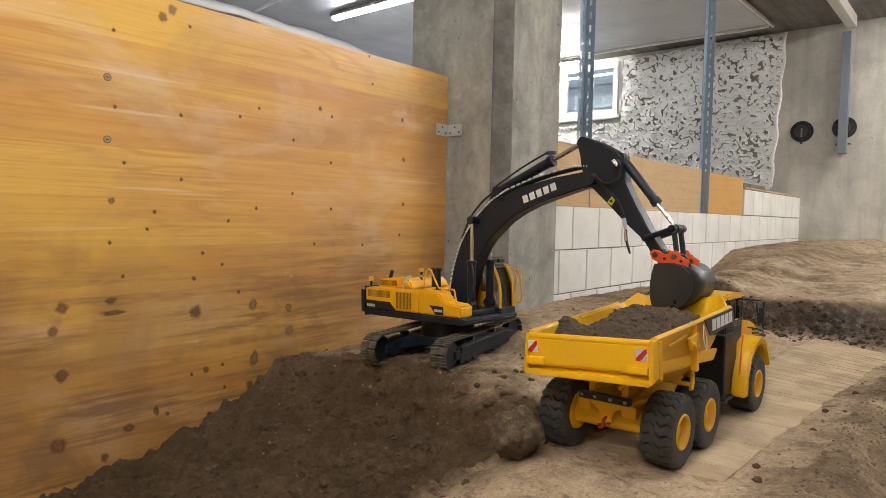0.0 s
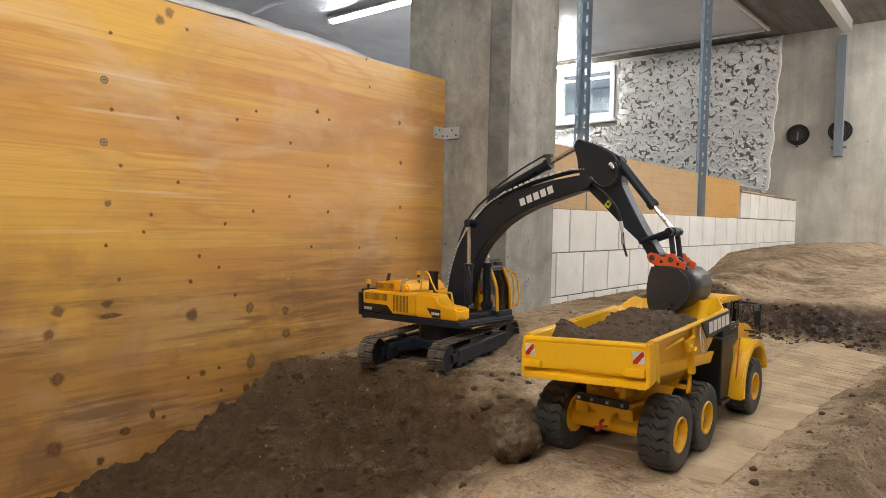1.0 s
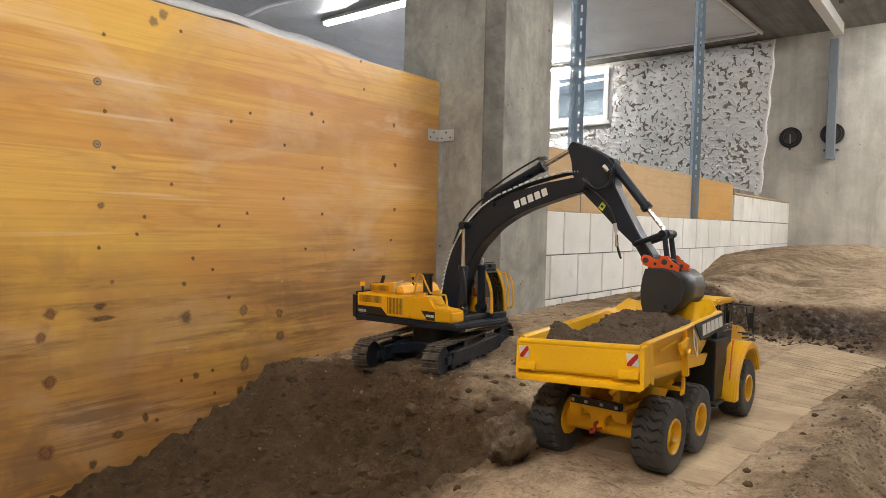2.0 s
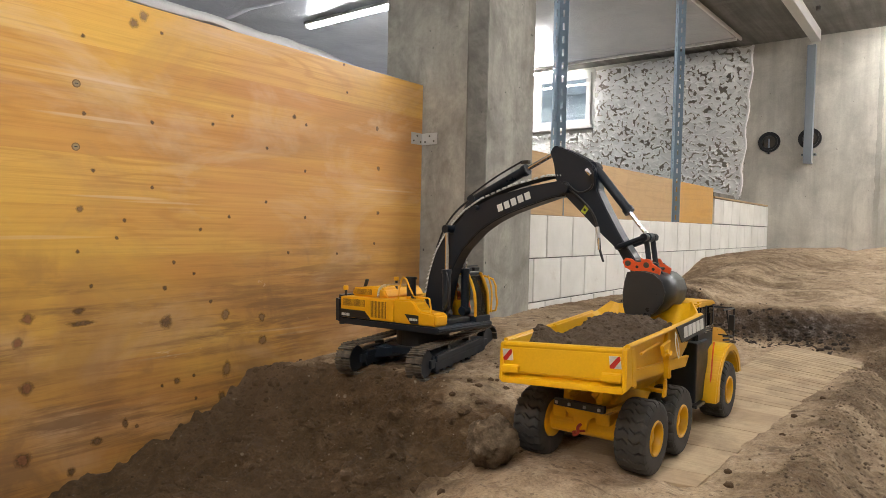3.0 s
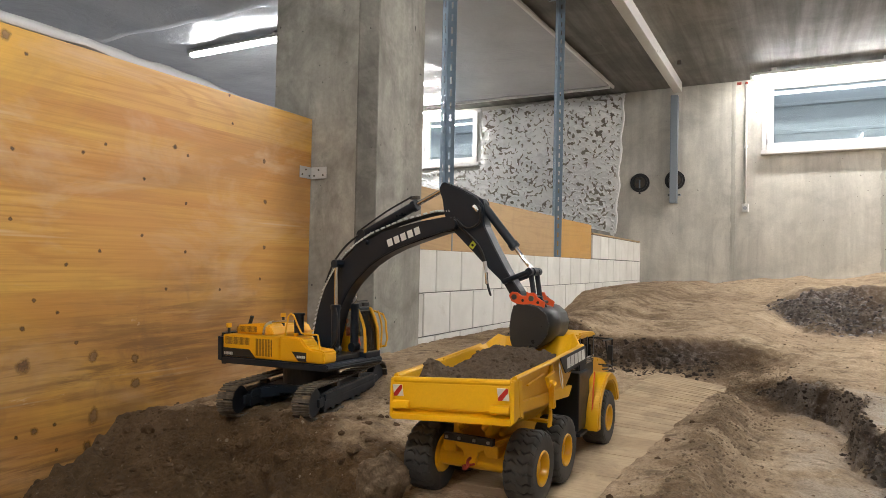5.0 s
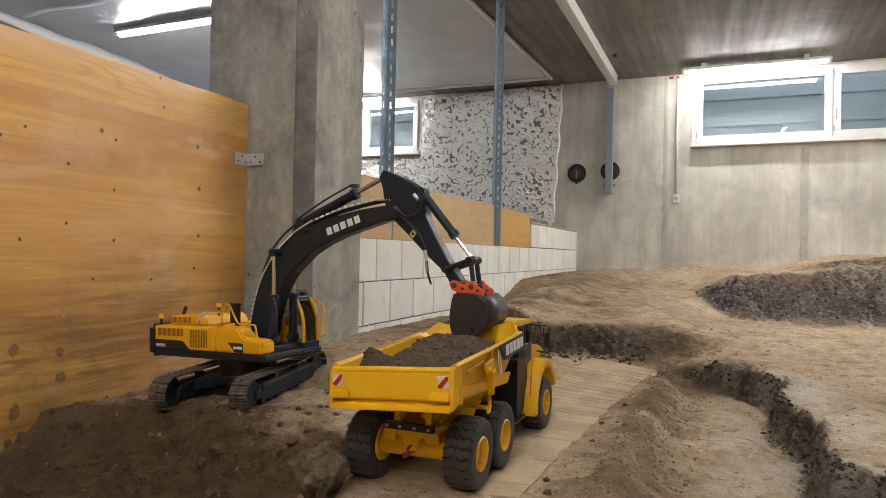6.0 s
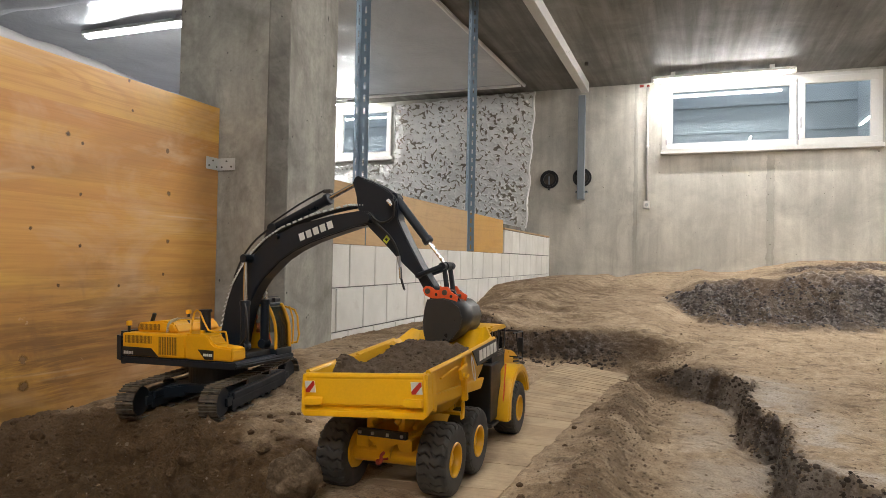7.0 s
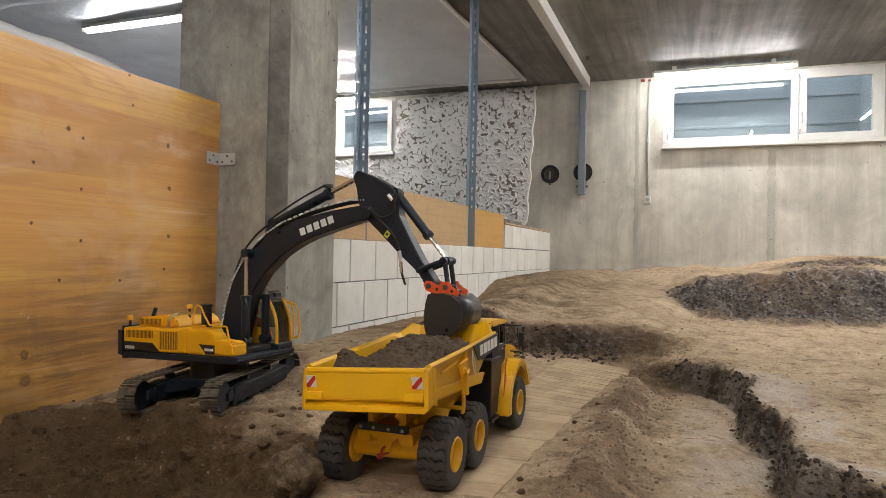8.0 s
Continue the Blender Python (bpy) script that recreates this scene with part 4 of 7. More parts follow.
br = thing("angle_bracket", pose(WX, PY0, 0.694), "galvanised steel angle bracket screwed to panel and pillar", "bracket")
part("leg", box(0, 0.0025, -0.066, -0.004, 0, 0.042, 0.0008), ZINC, br)
part("leg", box(0.002, 0.072, -0.0065, -0.004, 0, 0.042, 0.0008), ZINC, br)
for i, dz in ((0, 0.011), (1, 0.031), (2, 0.012)):
    part("screw", rod((0.001, -0.016 - 0.019 * i, dz), (0.0045, -0.016 - 0.019 * i, dz), 0.0032, 8), DARK_METAL, br)
    part("screw", rod((0.018 + 0.020 * i, -0.003, dz), (0.018 + 0.020 * i, -0.009, dz), 0.0032, 8), DARK_METAL, br)


# ------------------------------------------------------------------ windows
def window(name, x0, x1, z0, z1, sashes, label, sill=True):
    th = thing(name, pose(0, 0, 0), label, "window", kind="structure")
    y0, y1 = BACK - 0.012, BACK + 0.06
    f = 0.045
    fr = bmesh.new()
    for b in ((x0, x1, z1 - f, z1), (x0, x1, z0, z0 + f), (x0, x0 + f, z0 + f, z1 - f), (x1 - f, x1, z0 + f, z1 - f)):
        box(b[0], b[1], y0, y1, b[2], b[3], 0.003, fr)
    part("window_frame", fr, WHITE_FRAME, th)
    for a, b in sashes:
        s = bmesh.new()
        w, g = 0.062, 0.004
        c, d = z0 + f - 0.012, z1 - f + 0.012
        for q in ((a, b, d - w, d), (a, b, c, c + w), (a, a + w, c + w, d - w), (b - w, b, c + w, d - w)):
            box(q[0] + g * 0.3, q[1] - g * 0.3, y0 - 0.022, y0 + 0.025, q[2], q[3], 0.005, s)
        sash = part("sash", s, WHITE_FRAME, th)
        pane = part("pane", box(a + w - 0.008, b - w + 0.008, y0 + 0.006, y0 + 0.010, c + w - 0.008, d - w + 0.008), GLASS, sash, "clear glass pane")
        pane.visible_shadow = False
        for z in (c + 0.05, d - 0.09):
            part("hinge", rod((a + 0.006, y0 - 0.028, z), (a + 0.006, y0 - 0.028, z + 0.05), 0.006, 8), VINYL_GREY, sash)
    if sill:
        part("window_sill", box(x0 - 0.005, x1 + 0.005, y0 - 0.065, y0 + 0.02, z0 - 0.012, z0 + 0.026, 0.004), WHITE_FRAME, th)
    return th


win = window("window_1", *WIN_A, [(-0.255, 0.912), (0.922, 1.572)], "white plastic basement window with two sashes")
hb = bmesh.new()
box(0.938, 0.952, BACK - 0.044, BACK - 0.034, 1.76, 1.80, 0.002, hb)
box(0.939, 0.951, BACK - 0.056, BACK - 0.044, 1.70, 1.80, 0.003, hb)
part("handle", hb, VINYL_GREY, win, "grey window handle")
window("window_2", *WIN_B, [(-4.715, -4.02), (-4.01, -3.30)], "white plastic basement window behind the net", True)


def light_well(name, x0, x1, z0):
    """Shaft outside a window: ribbed panels, open to the sky."""
    bm = bmesh.new()
    y0, y1 = BACK + 0.25, BACK + 0.95
    box(x0 - 0.3, x1 + 0.3, y1, y1 + 0.05, z0 - 0.3, 2.45, bm=bm)
    for z in (z0 + 0.22, z0 + 0.36, z0 + 0.66):
        box(x0 - 0.3, x1 + 0.05, y1 - 0.015, y1, z, z + 0.035, 0.006, bm)
    box(x0 - 0.35, x0 - 0.3, y0, y1, z0 - 0.3, 2.45, bm=bm)
    box(x1, x1 + 0.05, y0, y1, z0 - 0.3, 2.45, bm=bm)
    box(x0 - 0.35, x1 + 0.35, y0, y1 + 0.05, z0 - 0.35, z0 - 0.3, bm=bm)
    return tagged(part(name, bm, WELL), "ribbed blue-grey light well outside the basement window", "light well", kind="structure")


light_well("light_well", WIN_A[0], WIN_A[1], 1.5)
light_well("light_well", WIN_B[0], WIN_B[1], 1.5)


# ------------------------------------------------------------------ lamps on the ceiling
def tube_lamp(x, y, z, length, label, along="x", r=0.013, glow=TUBE, hw=0.060):
    th = thing("tube_light", pose(x, y, z, 0, 0, 0 if along == "x" else 90), label, "tube light", "fluorescent tube lights")
    # housing made wide so it keeps the tube's light off the ceiling
    part("housing", box(-length / 2, length / 2, -hw, hw, 0.002, 0.028, 0.004), WHITE_FRAME, th)
    for x in (-0.35 * length, 0.35 * length):
        part("mount", box(x - 0.02, x + 0.02, -0.012, 0.012, 0.026, CEIL - z - 0.001), WHITE_FRAME, th)
    part("tube", rod((-length / 2 + 0.03, 0, 0), (length / 2 - 0.03, 0, 0), r, 14), glow, th, "glowing white tube", smooth=True)
    for s in (-1, 1):
        part("end_cap", box(s * length / 2 - 0.015, s * length / 2 + 0.015, -0.02, 0.02, -0.018, 0.03, 0.005), WHITE_FRAME, th)
    return th


lit = "bare fluorescent tube light under the ceiling"
tube_lamp(0.24, 6.63, CEIL - 0.070, 1.22, lit, r=0.021, glow=TUBE_SOFT, hw=0.052)
tube_lamp(-4.06, 3.92, 2.155, 1.12, "bare fluorescent tube light beside plastic sheeting", r=0.028, glow=TUBE_COOL, hw=0.042)
tube_lamp(-4.15, 6.60, CEIL - 0.085, 1.22, lit, hw=0.022)
# unseen tube, added for the light on the block wall
tube_lamp(0.75, 3.35, CEIL - 0.052, 1.5, lit, "y", r=0.0115)
# unseen tube, added to light the boards from above
tube_lamp(-0.45, 0.2, CEIL - 0.052, 1.5, lit, "y", glow=TUBE_DIM)
tube_lamp(1.95, 5.2, CEIL - 0.052, 1.5, lit, "y", r=0.0155)
tube_lamp(0.35, -1.5, CEIL - 0.052, 1.22, lit)

# ------------------------------------------------------------------ ceiling sheet, beam, pipes
def sheet(name, mat, x0, x1, y0, y1, nx, ny, zf, label, category):
    bm = bmesh.new()
    g = [[bm.verts.new((x0 + (x1 - x0) * i / nx, y0 + (y1 - y0) * j / ny, zf(x0 + (x1 - x0) * i / nx, y0 + (y1 - y0) * j / ny))) for i in range(nx + 1)] for j in range(ny + 1)]
    for j in range(ny):
        for i in range(nx):
            bm.faces.new((g[j][i], g[j + 1][i], g[j + 1][i + 1], g[j][i + 1]))
    ob = part(name, bm, mat, smooth=True)
    s = ob.modifiers.new("thickness", "SOLIDIFY")
    s.thickness = 0.004
    return tagged(ob, label, category)


panel = thing("ceiling_panel", pose(0, 0, 0), "white sagging plastic ceiling sheet with an edge strip", "ceiling panel")
sh = sheet("plastic", SHEET, -5.7, -1.66, 3.3, 6.53, 60, 60,
           lambda x, y: 2.205 + 0.010 * math.sin(3.1 * y + 1.3 * x) + 0.014 * noise.noise(Vector((x * 1.3, y * 1.9, 0))) + 0.01 * noise.noise(Vector((x * 4, y * 3, 2))), "", "")
sh.parent = panel
part("edge_strip", prism([(-1.722, 3.3), (-1.700, 3.3), (-1.612, 6.56), (-1.634, 6.56)], 2.185, 2.215, "z", 0.003), WHITE_FRAME, panel, "narrow white edge strip")
part("edge_strip", box(-5.7, -1.66, 6.53, 6.56, 2.188, 2.212, 0.003), WHITE_FRAME, panel, "narrow white edge strip")

sheet("plastic_sheet", SHEET, -5.7, -1.75, -2.3, 3.25, 70, 90,
      lambda x, y: 2.10 + 0.05 * noise.noise(Vector((x * 0.9, y * 1.1, 4))) + 0.02 * noise.noise(Vector((x * 3, y * 2.2, 1))) - 0.05 * math.exp(-((y - 2.2) / 0.5) ** 2),
      "crumpled white plastic sheet sagging below the ceiling", "plastic sheet")

sheet("plastic_sheet", SHEET, -2.3, -1.579, -2.3, 1.84, 30, 120,
      lambda x, y: 0.66 + (0.262 + 0.030 * ss(1.84, 1.15, y)) * ss(-2.3, -1.62, x) - 0.03 * ss(-1.60, -1.579, x) + 0.010 * noise.noise(Vector((x * 9, y * 4, 3))) + 0.006 * noise.noise(Vector((x * 20, y * 13, 6))),
      "crumpled white plastic sheet draped behind the wooden wall", "plastic sheet")

beam = thing("ceiling_beam", pose(-1.04, 0, CEIL), "light grey steel box beam under the ceiling", "beam")
part("profile", box(-0.038, 0.038, -2.3, BACK - 0.19, -0.100, -0.002, 0.004), WHITE_FRAME, beam)
prop = thing("steel_prop", pose(-1.088, BACK - 0.06, 0), "grey square steel prop under the ceiling beam", "prop")
part("tube", box(-0.035, 0.035, -0.04, 0.03, 1.06, CEIL - 0.1, 0.004), GREY_STEEL, prop)
part("foot_plate", box(-0.062, 0.062, 0.03, 0.058, 1.13, 1.15, 0.002), GREY_STEEL, prop)
part("foot_plate", box(-0.035, 0.035, -0.04, 0.058, 1.055, 1.062), GREY_STEEL, prop)
for s in (-1, 1):
    part("bolt", rod((s * 0.05, 0.058, 1.14), (s * 0.05, 0.02, 1.14), 0.007, 8), DARK_METAL, prop)


def wall_sleeve(x, z):
    th = thing("pipe_sleeve", pose(x, BACK, z), "black rubber pipe sleeve set in the concrete wall", "pipe sleeve", "pipe sleeves in the wall")
    bm = bmesh.new()
    for r0, r1, d in ((0.098, 0.078, 0.020), (0.078, 0.060, 0.034)):
        seg = 28
        rings = []
        for r, y in ((r0, 0.0), (r0, -d), (r1, -d), (r1, 0.0)):
            rings.append([bm.verts.new((r * math.cos(2 * math.pi * k / seg), y, r * math.sin(2 * math.pi * k / seg))) for k in range(seg)])
        for a, b in zip(rings, rings[1:]):
            for k in range(seg):
                bm.faces.new((a[k], b[k], b[(k + 1) % seg], a[(k + 1) % seg]))
    part("ring", bm, BLACK, th)
    part("plug", rod((0, -0.002, 0), (0, -0.012, 0), 0.06, 24), DARK_METAL, th, "dark grey plug")
    part("lever", box(-0.005, 0.005, -0.040, -0.01, -0.055, 0.03, 0.002), GREY_STEEL, th)
    part("bolt", rod((0, 0, -0.108), (0, -0.03, -0.108), 0.009, 10), BLACK, th)


wall_sleeve(-1.432, 1.278)
wall_sleeve(-1.085, 1.290)

cond = thing("cable_conduit", pose(-0.432, BACK, 0), "white cable conduit with a surface socket on the wall", "conduit")
part("conduit", rod((0, -0.012, 1.03), (0, -0.012, 2.20), 0.010, 10), WHITE_FRAME, cond, smooth=True)
part("socket", box(-0.030, 0.030, -0.042, 0, 0.955, 1.035, 0.005), WHITE_FRAME, cond)
part("socket_face", rod((0, -0.043, 0.993), (0, -0.046, 0.993), 0.018, 16), VINYL_GREY, cond)
part("junction", box(-0.085, -0.045, -0.020, 0, 2.200, 2.225, 0.004), RED_PAINT, cond, "small red junction piece")
part("junction", box(-0.012, 0.012, -0.020, 0, 2.195, 2.220, 0.004), RED_PAINT, cond, "small red junction piece")
part("clip", box(-0.016, 0.016, -0.024, 0, 1.58, 1.60, 0.002), WHITE_FRAME, cond)
tagged(part("ceiling_anchor", rod((-0.925, 6.08, CEIL), (-0.925, 6.08, CEIL - 0.03), 0.018, 14), DARK_METAL), "small dark steel anchor in the ceiling", "anchor")


# ------------------------------------------------------------------ white camouflage net on the wall
def build_net():
    x0, x1, z0, z1, d = -4.10, -1.535, 0.70, 2.235, 0.0058
    nx, nz = int((x1 - x0) / d), int((z1 - z0) / d)
    bm = bmesh.new()
    rows = []
    for j in range(nz + 1):
        row = []
        for i in range(nx + 1):
            x, z = x0 + i * d, z0 + j * d
            p = Vector((x, z, 0))
            wx = x + 0.02 * noise.noise(p * 9)
            # curved cuts: stretches of winding lines that have opened and curled
            warp = Vector((noise.noise(p * 16), noise.noise(p * 16 + Vector((5, 5, 5))), 0)) * 0.45
            bend = abs(noise.noise(Vector((wx * 17, z * 18, 3)) + warp))
            hole = 0.45 * noise.noise(Vector((wx * 26, z * 23, 9))) + 0.34 - 2.3 * bend
            y = BACK - 0.085 - 0.030 * noise.noise(p * 2.2) - 0.020 * noise.noise(p * 9 + Vector((1, 2, 3))) - 0.030 * max(0, 1 - abs(hole - 0.05) * 6) * (0.5 + noise.noise(p * 31))
            row.append((x, y, z, hole))
        rows.append(row)
    def inside(x, z):
        p = Vector((x, z, 7))
        right = x1 - 0.05 - 0.075 * (1 - (z - z0) / (z1 - z0)) + 0.03 * noise.noise(p * 14)
        low = 0.74 + 0.05 * noise.noise(p * 9) + 0.02 * noise.noise(p * 30)
        high = 2.215 - 0.03 * abs(noise.noise(p * 8)) - 0.035 * ss(-2.0, -3.2, x)
        if x > right or z < low or z > high:
            return False
        return not (x < -3.225 + 0.02 * noise.noise(p * 12) and z > 1.50 - 0.05 * noise.noise(p * 5))
    made = {}
    def vert(i, j):
        if (i, j) not in made:
            x, y, z, h = rows[j][i]
            made[i, j] = bm.verts.new((x, y, z))
        return made[i, j]
    for j in range(nz):
        for i in range(nx):
            h = (rows[j][i][3] + rows[j + 1][i][3] + rows[j][i + 1][3] + rows[j + 1][i + 1][3]) / 4
            x, z = rows[j][i][0], rows[j][i][2]
            if h < 0.205 + 0.08 * noise.noise(Vector((x * 2.5, z * 2.5, 1))) and inside(x, z):
                bm.faces.new((vert(i, j), vert(i + 1, j), vert(i + 1, j + 1), vert(i, j + 1)))
    net = thing("camouflage_net", pose(0, 0, 0), "white snow camouflage net with curled cuts hanging on the wall", "net")
    part("garnish", bm, NET, net, "white cloth with curved cuts", smooth=True)
    # dark sheet added behind the cloth so its cuts look dark
    back = bmesh.new()
    n, m = 60, 40
    g = [[back.verts.new((-3.20 + 1.555 * i / n - 0.065 * (1 - j / m), BACK - 0.028 - 0.012 * noise.noise(Vector((i * 0.2, j * 0.2, 5))), 0.80 + 1.385 * j / m)) for i in range(n + 1)] for j in range(m + 1)]
    for j in range(m):
        for i in range(n):
            back.faces.new((g[j][i], g[j][i + 1], g[j + 1][i + 1], g[j + 1][i]))
    part("backing", back, NET_BACK, net, "plain dark brown sheet behind the cuts", smooth=True)
    part("edge_cord", hose([(x1 - 0.05 - 0.075 * (1 - k / 12) + 0.012 * math.sin(k * 2.1), BACK - 0.10 - 0.008 * math.sin(k * 1.3), 0.78 + 1.43 * k / 12) for k in range(13)], 0.013, 8), NET, net, "white edge cord", smooth=True)
    return net


build_net()

# ------------------------------------------------------------------ model dump truck
TX, TY = -0.487, 1.055          # below the middle of the rear axle; local y is forward
truck = thing("dump_truck", pose(TX, TY, 0.0), "yellow six-wheel articulated model dump truck loaded with soil", "model truck")
TR = 0.061


def tyre_mesh():
    """A tyre moulded in one piece: chunky lugs run from the middle out over the shoulders; axle along x."""
    bm = bmesh.new()
    n, per = 22, 10
    seg = n * per
    kink = ((0.0, 0.00), (0.009, 0.13), (0.017, 0.03), (0.026, 0.12))

    def lean(x):
        for (a, p), (b, q) in zip(kink, kink[1:]):
            if x <= b:
                return p + (q - p) * (x - a) / (b - a)
        return kink[-1][1]

    tread = [(0.0262, 0.0515, 0.0545), (0.0245, 0.0560, 0.0600), (0.0205, 0.0578, 0.0628), (0.0180, 0.0585, 0.0636), (0.0125, 0.0588, 0.0640), (0.0100, 0.0588, 0.0640), (0.0050, 0.0588, 0.0640), (0.0012, 0.0588, 0.0640)]
    rows = [(-0.018, 0.028, 0.028), (-0.024, 0.030, 0.030), (-0.0256, 0.040, 0.040), (-0.0262, 0.047, 0.047)]
    rows += [(-x, a, b) for x, a, b in tread] + [(x, a, b) for x, a, b in tread[::-1]]
    rows += [(0.0262, 0.047, 0.047), (0.0256, 0.040, 0.040), (0.024, 0.030, 0.030), (0.018, 0.028, 0.028)]
    rings = []
    for x, low, high in rows:
        side = 1 if x > 0 else -1
        ring = []
        for k in range(seg):
            a = 2 * math.pi * k / seg + side * lean(abs(x))
            u = k / per + (0.5 if side > 0 else 0.0)
            r = low + (high - low) * ss(0.45, 0.385, abs(u % 1 - 0.5))
            ring.append(bm.verts.new((x, r * TR / 0.064 * math.cos(a), r * TR / 0.064 * math.sin(a))))
        rings.append(ring)
    for a, b in zip(rings, rings[1:] + rings[:1]):
        for k in range(seg):
            bm.faces.new((a[k], a[(k + 1) % seg], b[(k + 1) % seg], b[k]))
    bmesh.ops.recalc_face_normals(bm, faces=bm.faces[:])
    return mesh_of("tyre", bm, RUBBER)


def lathe(prof, seg=36, axis="x"):
    bm = bmesh.new()
    rings = [[bm.verts.new((x, r * math.cos(2 * math.pi * k / seg), r * math.sin(2 * math.pi * k / seg))) for k in range(seg)] for x, r in prof]
    for a, b in zip(rings, rings[1:]):
        for k in range(seg):
            bm.faces.new((a[k], a[(k + 1) % seg], b[(k + 1) % seg], b[k]))
    bm.faces.new(rings[-1][::-1])
    bm.faces.new(rings[0])
    bmesh.ops.recalc_face_normals(bm, faces=bm.faces[:])
    return bm


def rim_mesh():
    bm = lathe([(-0.020, 0.0375), (0.0235, 0.0385), (0.0262, 0.0375), (0.0262, 0.0345), (0.0235, 0.0330), (0.012, 0.0305), (0.006, 0.029), (0.005, 0.019), (0.010, 0.0175), (0.0165, 0.0155), (0.0175, 0.013)], 36)
    for k in range(10):
        a = 2 * math.pi * k / 10
        rod((0.004, 0.0245 * math.cos(a), 0.0245 * math.sin(a)), (0.0085, 0.0245 * math.cos(a), 0.0245 * math.sin(a)), 0.0017, 6, bm)
    for v in bm.verts:
        v.co.y, v.co.z = v.co.y * 0.77, v.co.z * 0.77
    return mesh_of("rim", bm, YELLOW, True)


TYRE, RIM = tyre_mesh(), rim_mesh()


def wheel(x, y, z, turn=0):
    side = 1 if x > 0 else -1
    w = new("wheel")
    tyre, hub = new("tyre", TYRE), new("rim", RIM)
    tyre.parent = hub.parent = w
    w.parent = truck
    w.matrix_basis = pose(x, y, z, turn, 0, 0 if side > 0 else 180)
    tagged(hub, "yellow dished rim")
    tagged(w, "black chunky off-road tyre on a yellow rim")
    return w


for i, (y, dz) in enumerate(((0.0, 0.0), (0.130, 0.0), (0.440, -0.001))):
    wheel(0.094, y, TR + dz, 11 * i)
    wheel(-0.094, y, TR + dz - (0.009 if i < 2 else 0.004), 17 * i + 5)

# axles, frame and hitch
ax = bmesh.new()
rod((-0.075, 0, 0.060), (0.075, 0, 0.063), 0.0205, 28, ax, bevel=0.002)
for s in (-1, 1):
    rod((s * 0.066, 0, 0.061 + s * 0.001), (s * 0.071, 0, 0.061 + s * 0.001), 0.034, 32, ax, bevel=0.0015)
part("rear_axle", ax, YELLOW, truck, smooth=False)
ax2 = rod((-0.075, 0.13, 0.060), (0.075, 0.13, 0.063), 0.015, 20)
part("middle_axle", ax2, YELLOW, truck)
part("front_axle", rod((-0.075, 0.44, 0.062), (0.075, 0.44, 0.062), 0.014, 20), BLACK, truck)
fr = bmesh.new()
for s in (-1, 1):
    prism([(-0.030, 0.090), (-0.022, 0.074), (0.10, 0.066), (0.235, 0.066), (0.235, 0.098), (0.05, 0.108), (-0.022, 0.108)], s * 0.026 - 0.005, s * 0.026 + 0.005, "x", 0.0012, fr)
    prism([(-0.036, 0.094), (-0.034, 0.074), (0.0, 0.074), (0.02, 0.094)], s * 0.040 - 0.012, s * 0.040 + 0.012, "x", 0.0012, fr)
box(-0.032, 0.032, 0.205, 0.235, 0.066, 0.102, 0.002, fr)
part("rear_frame", fr, YELLOW, truck)
hp = bmesh.new()
prism([(-0.044, 0.096), (-0.044, 0.089), (-0.026, 0.086), (-0.015, 0.079), (-0.011, 0.066), (-0.010, 0.056), (0.010, 0.056), (0.011, 0.066), (0.015, 0.079), (0.026, 0.086), (0.044, 0.089), (0.044, 0.096)], -0.034, -0.026, "y", 0.0015, hp)
box(-0.050, 0.050, -0.030, -0.018, 0.083, 0.094, 0.002, hp)
part("hitch_plate", hp, YELLOW, truck)
for s in (-1, 1):
    part("frame_arm", prism([(s * 0.030, -0.030), (s * 0.044, -0.030), (s * 0.060, 0.060), (s * 0.046, 0.060)], 0.086, 0.100, "z", 0.002), YELLOW, truck)
hk = bmesh.new()
hose([(0, -0.032, 0.068), (0.001, -0.046, 0.066), (0.003, -0.049, 0.058), (-0.004, -0.048, 0.053), (-0.007, -0.044, 0.057)], 0.0028, 8, hk)
rod((-0.010, -0.040, 0.055), (0.011, -0.040, 0.061), 0.002, 8, hk)
part("tow_hook", hk, RED_PAINT, truck, "small red tow hook")
lb = box(-0.046, 0.046, -0.045, -0.034, 0.096, 0.108, 0.0015)
bar = part("light_bar", lb, BLACK, truck, "black rear light bar")
for x in (-0.040, -0.016, 0.012, 0.038):
    part("lamp", box(x - 0.0026, x + 0.0026, -0.0475, -0.044, 0.0995, 0.1045, 0.0008), VINYL_GREY, bar)
for s in (-1, 1):
    jr = bmesh.new()
    hose([(s * 0.020, -0.03, 0.118), (s * 0.028, -0.02, 0.128), (s * 0.026, 0.0, 0.118)], 0.006, 8, jr)
    box(s * 0.030 - 0.006, s * 0.030 + 0.006, -0.028, 0.012, 0.108, 0.135, 0.002, jr)
    part("bed_hinge", jr, YELLOW, truck)
for s in (-1, 1):
    bg = bmesh.new()
    prism([(-0.010, 0.058), (0.035, 0.078), (0.095, 0.078), (0.14, 0.058), (0.14, 0.070), (0.10, 0.094), (0.03, 0.094), (-0.010, 0.070)], s * 0.055 - 0.006, s * 0.055 + 0.006, "x", 0.002, bg)
    part("bogie_beam", bg, YELLOW, truck)
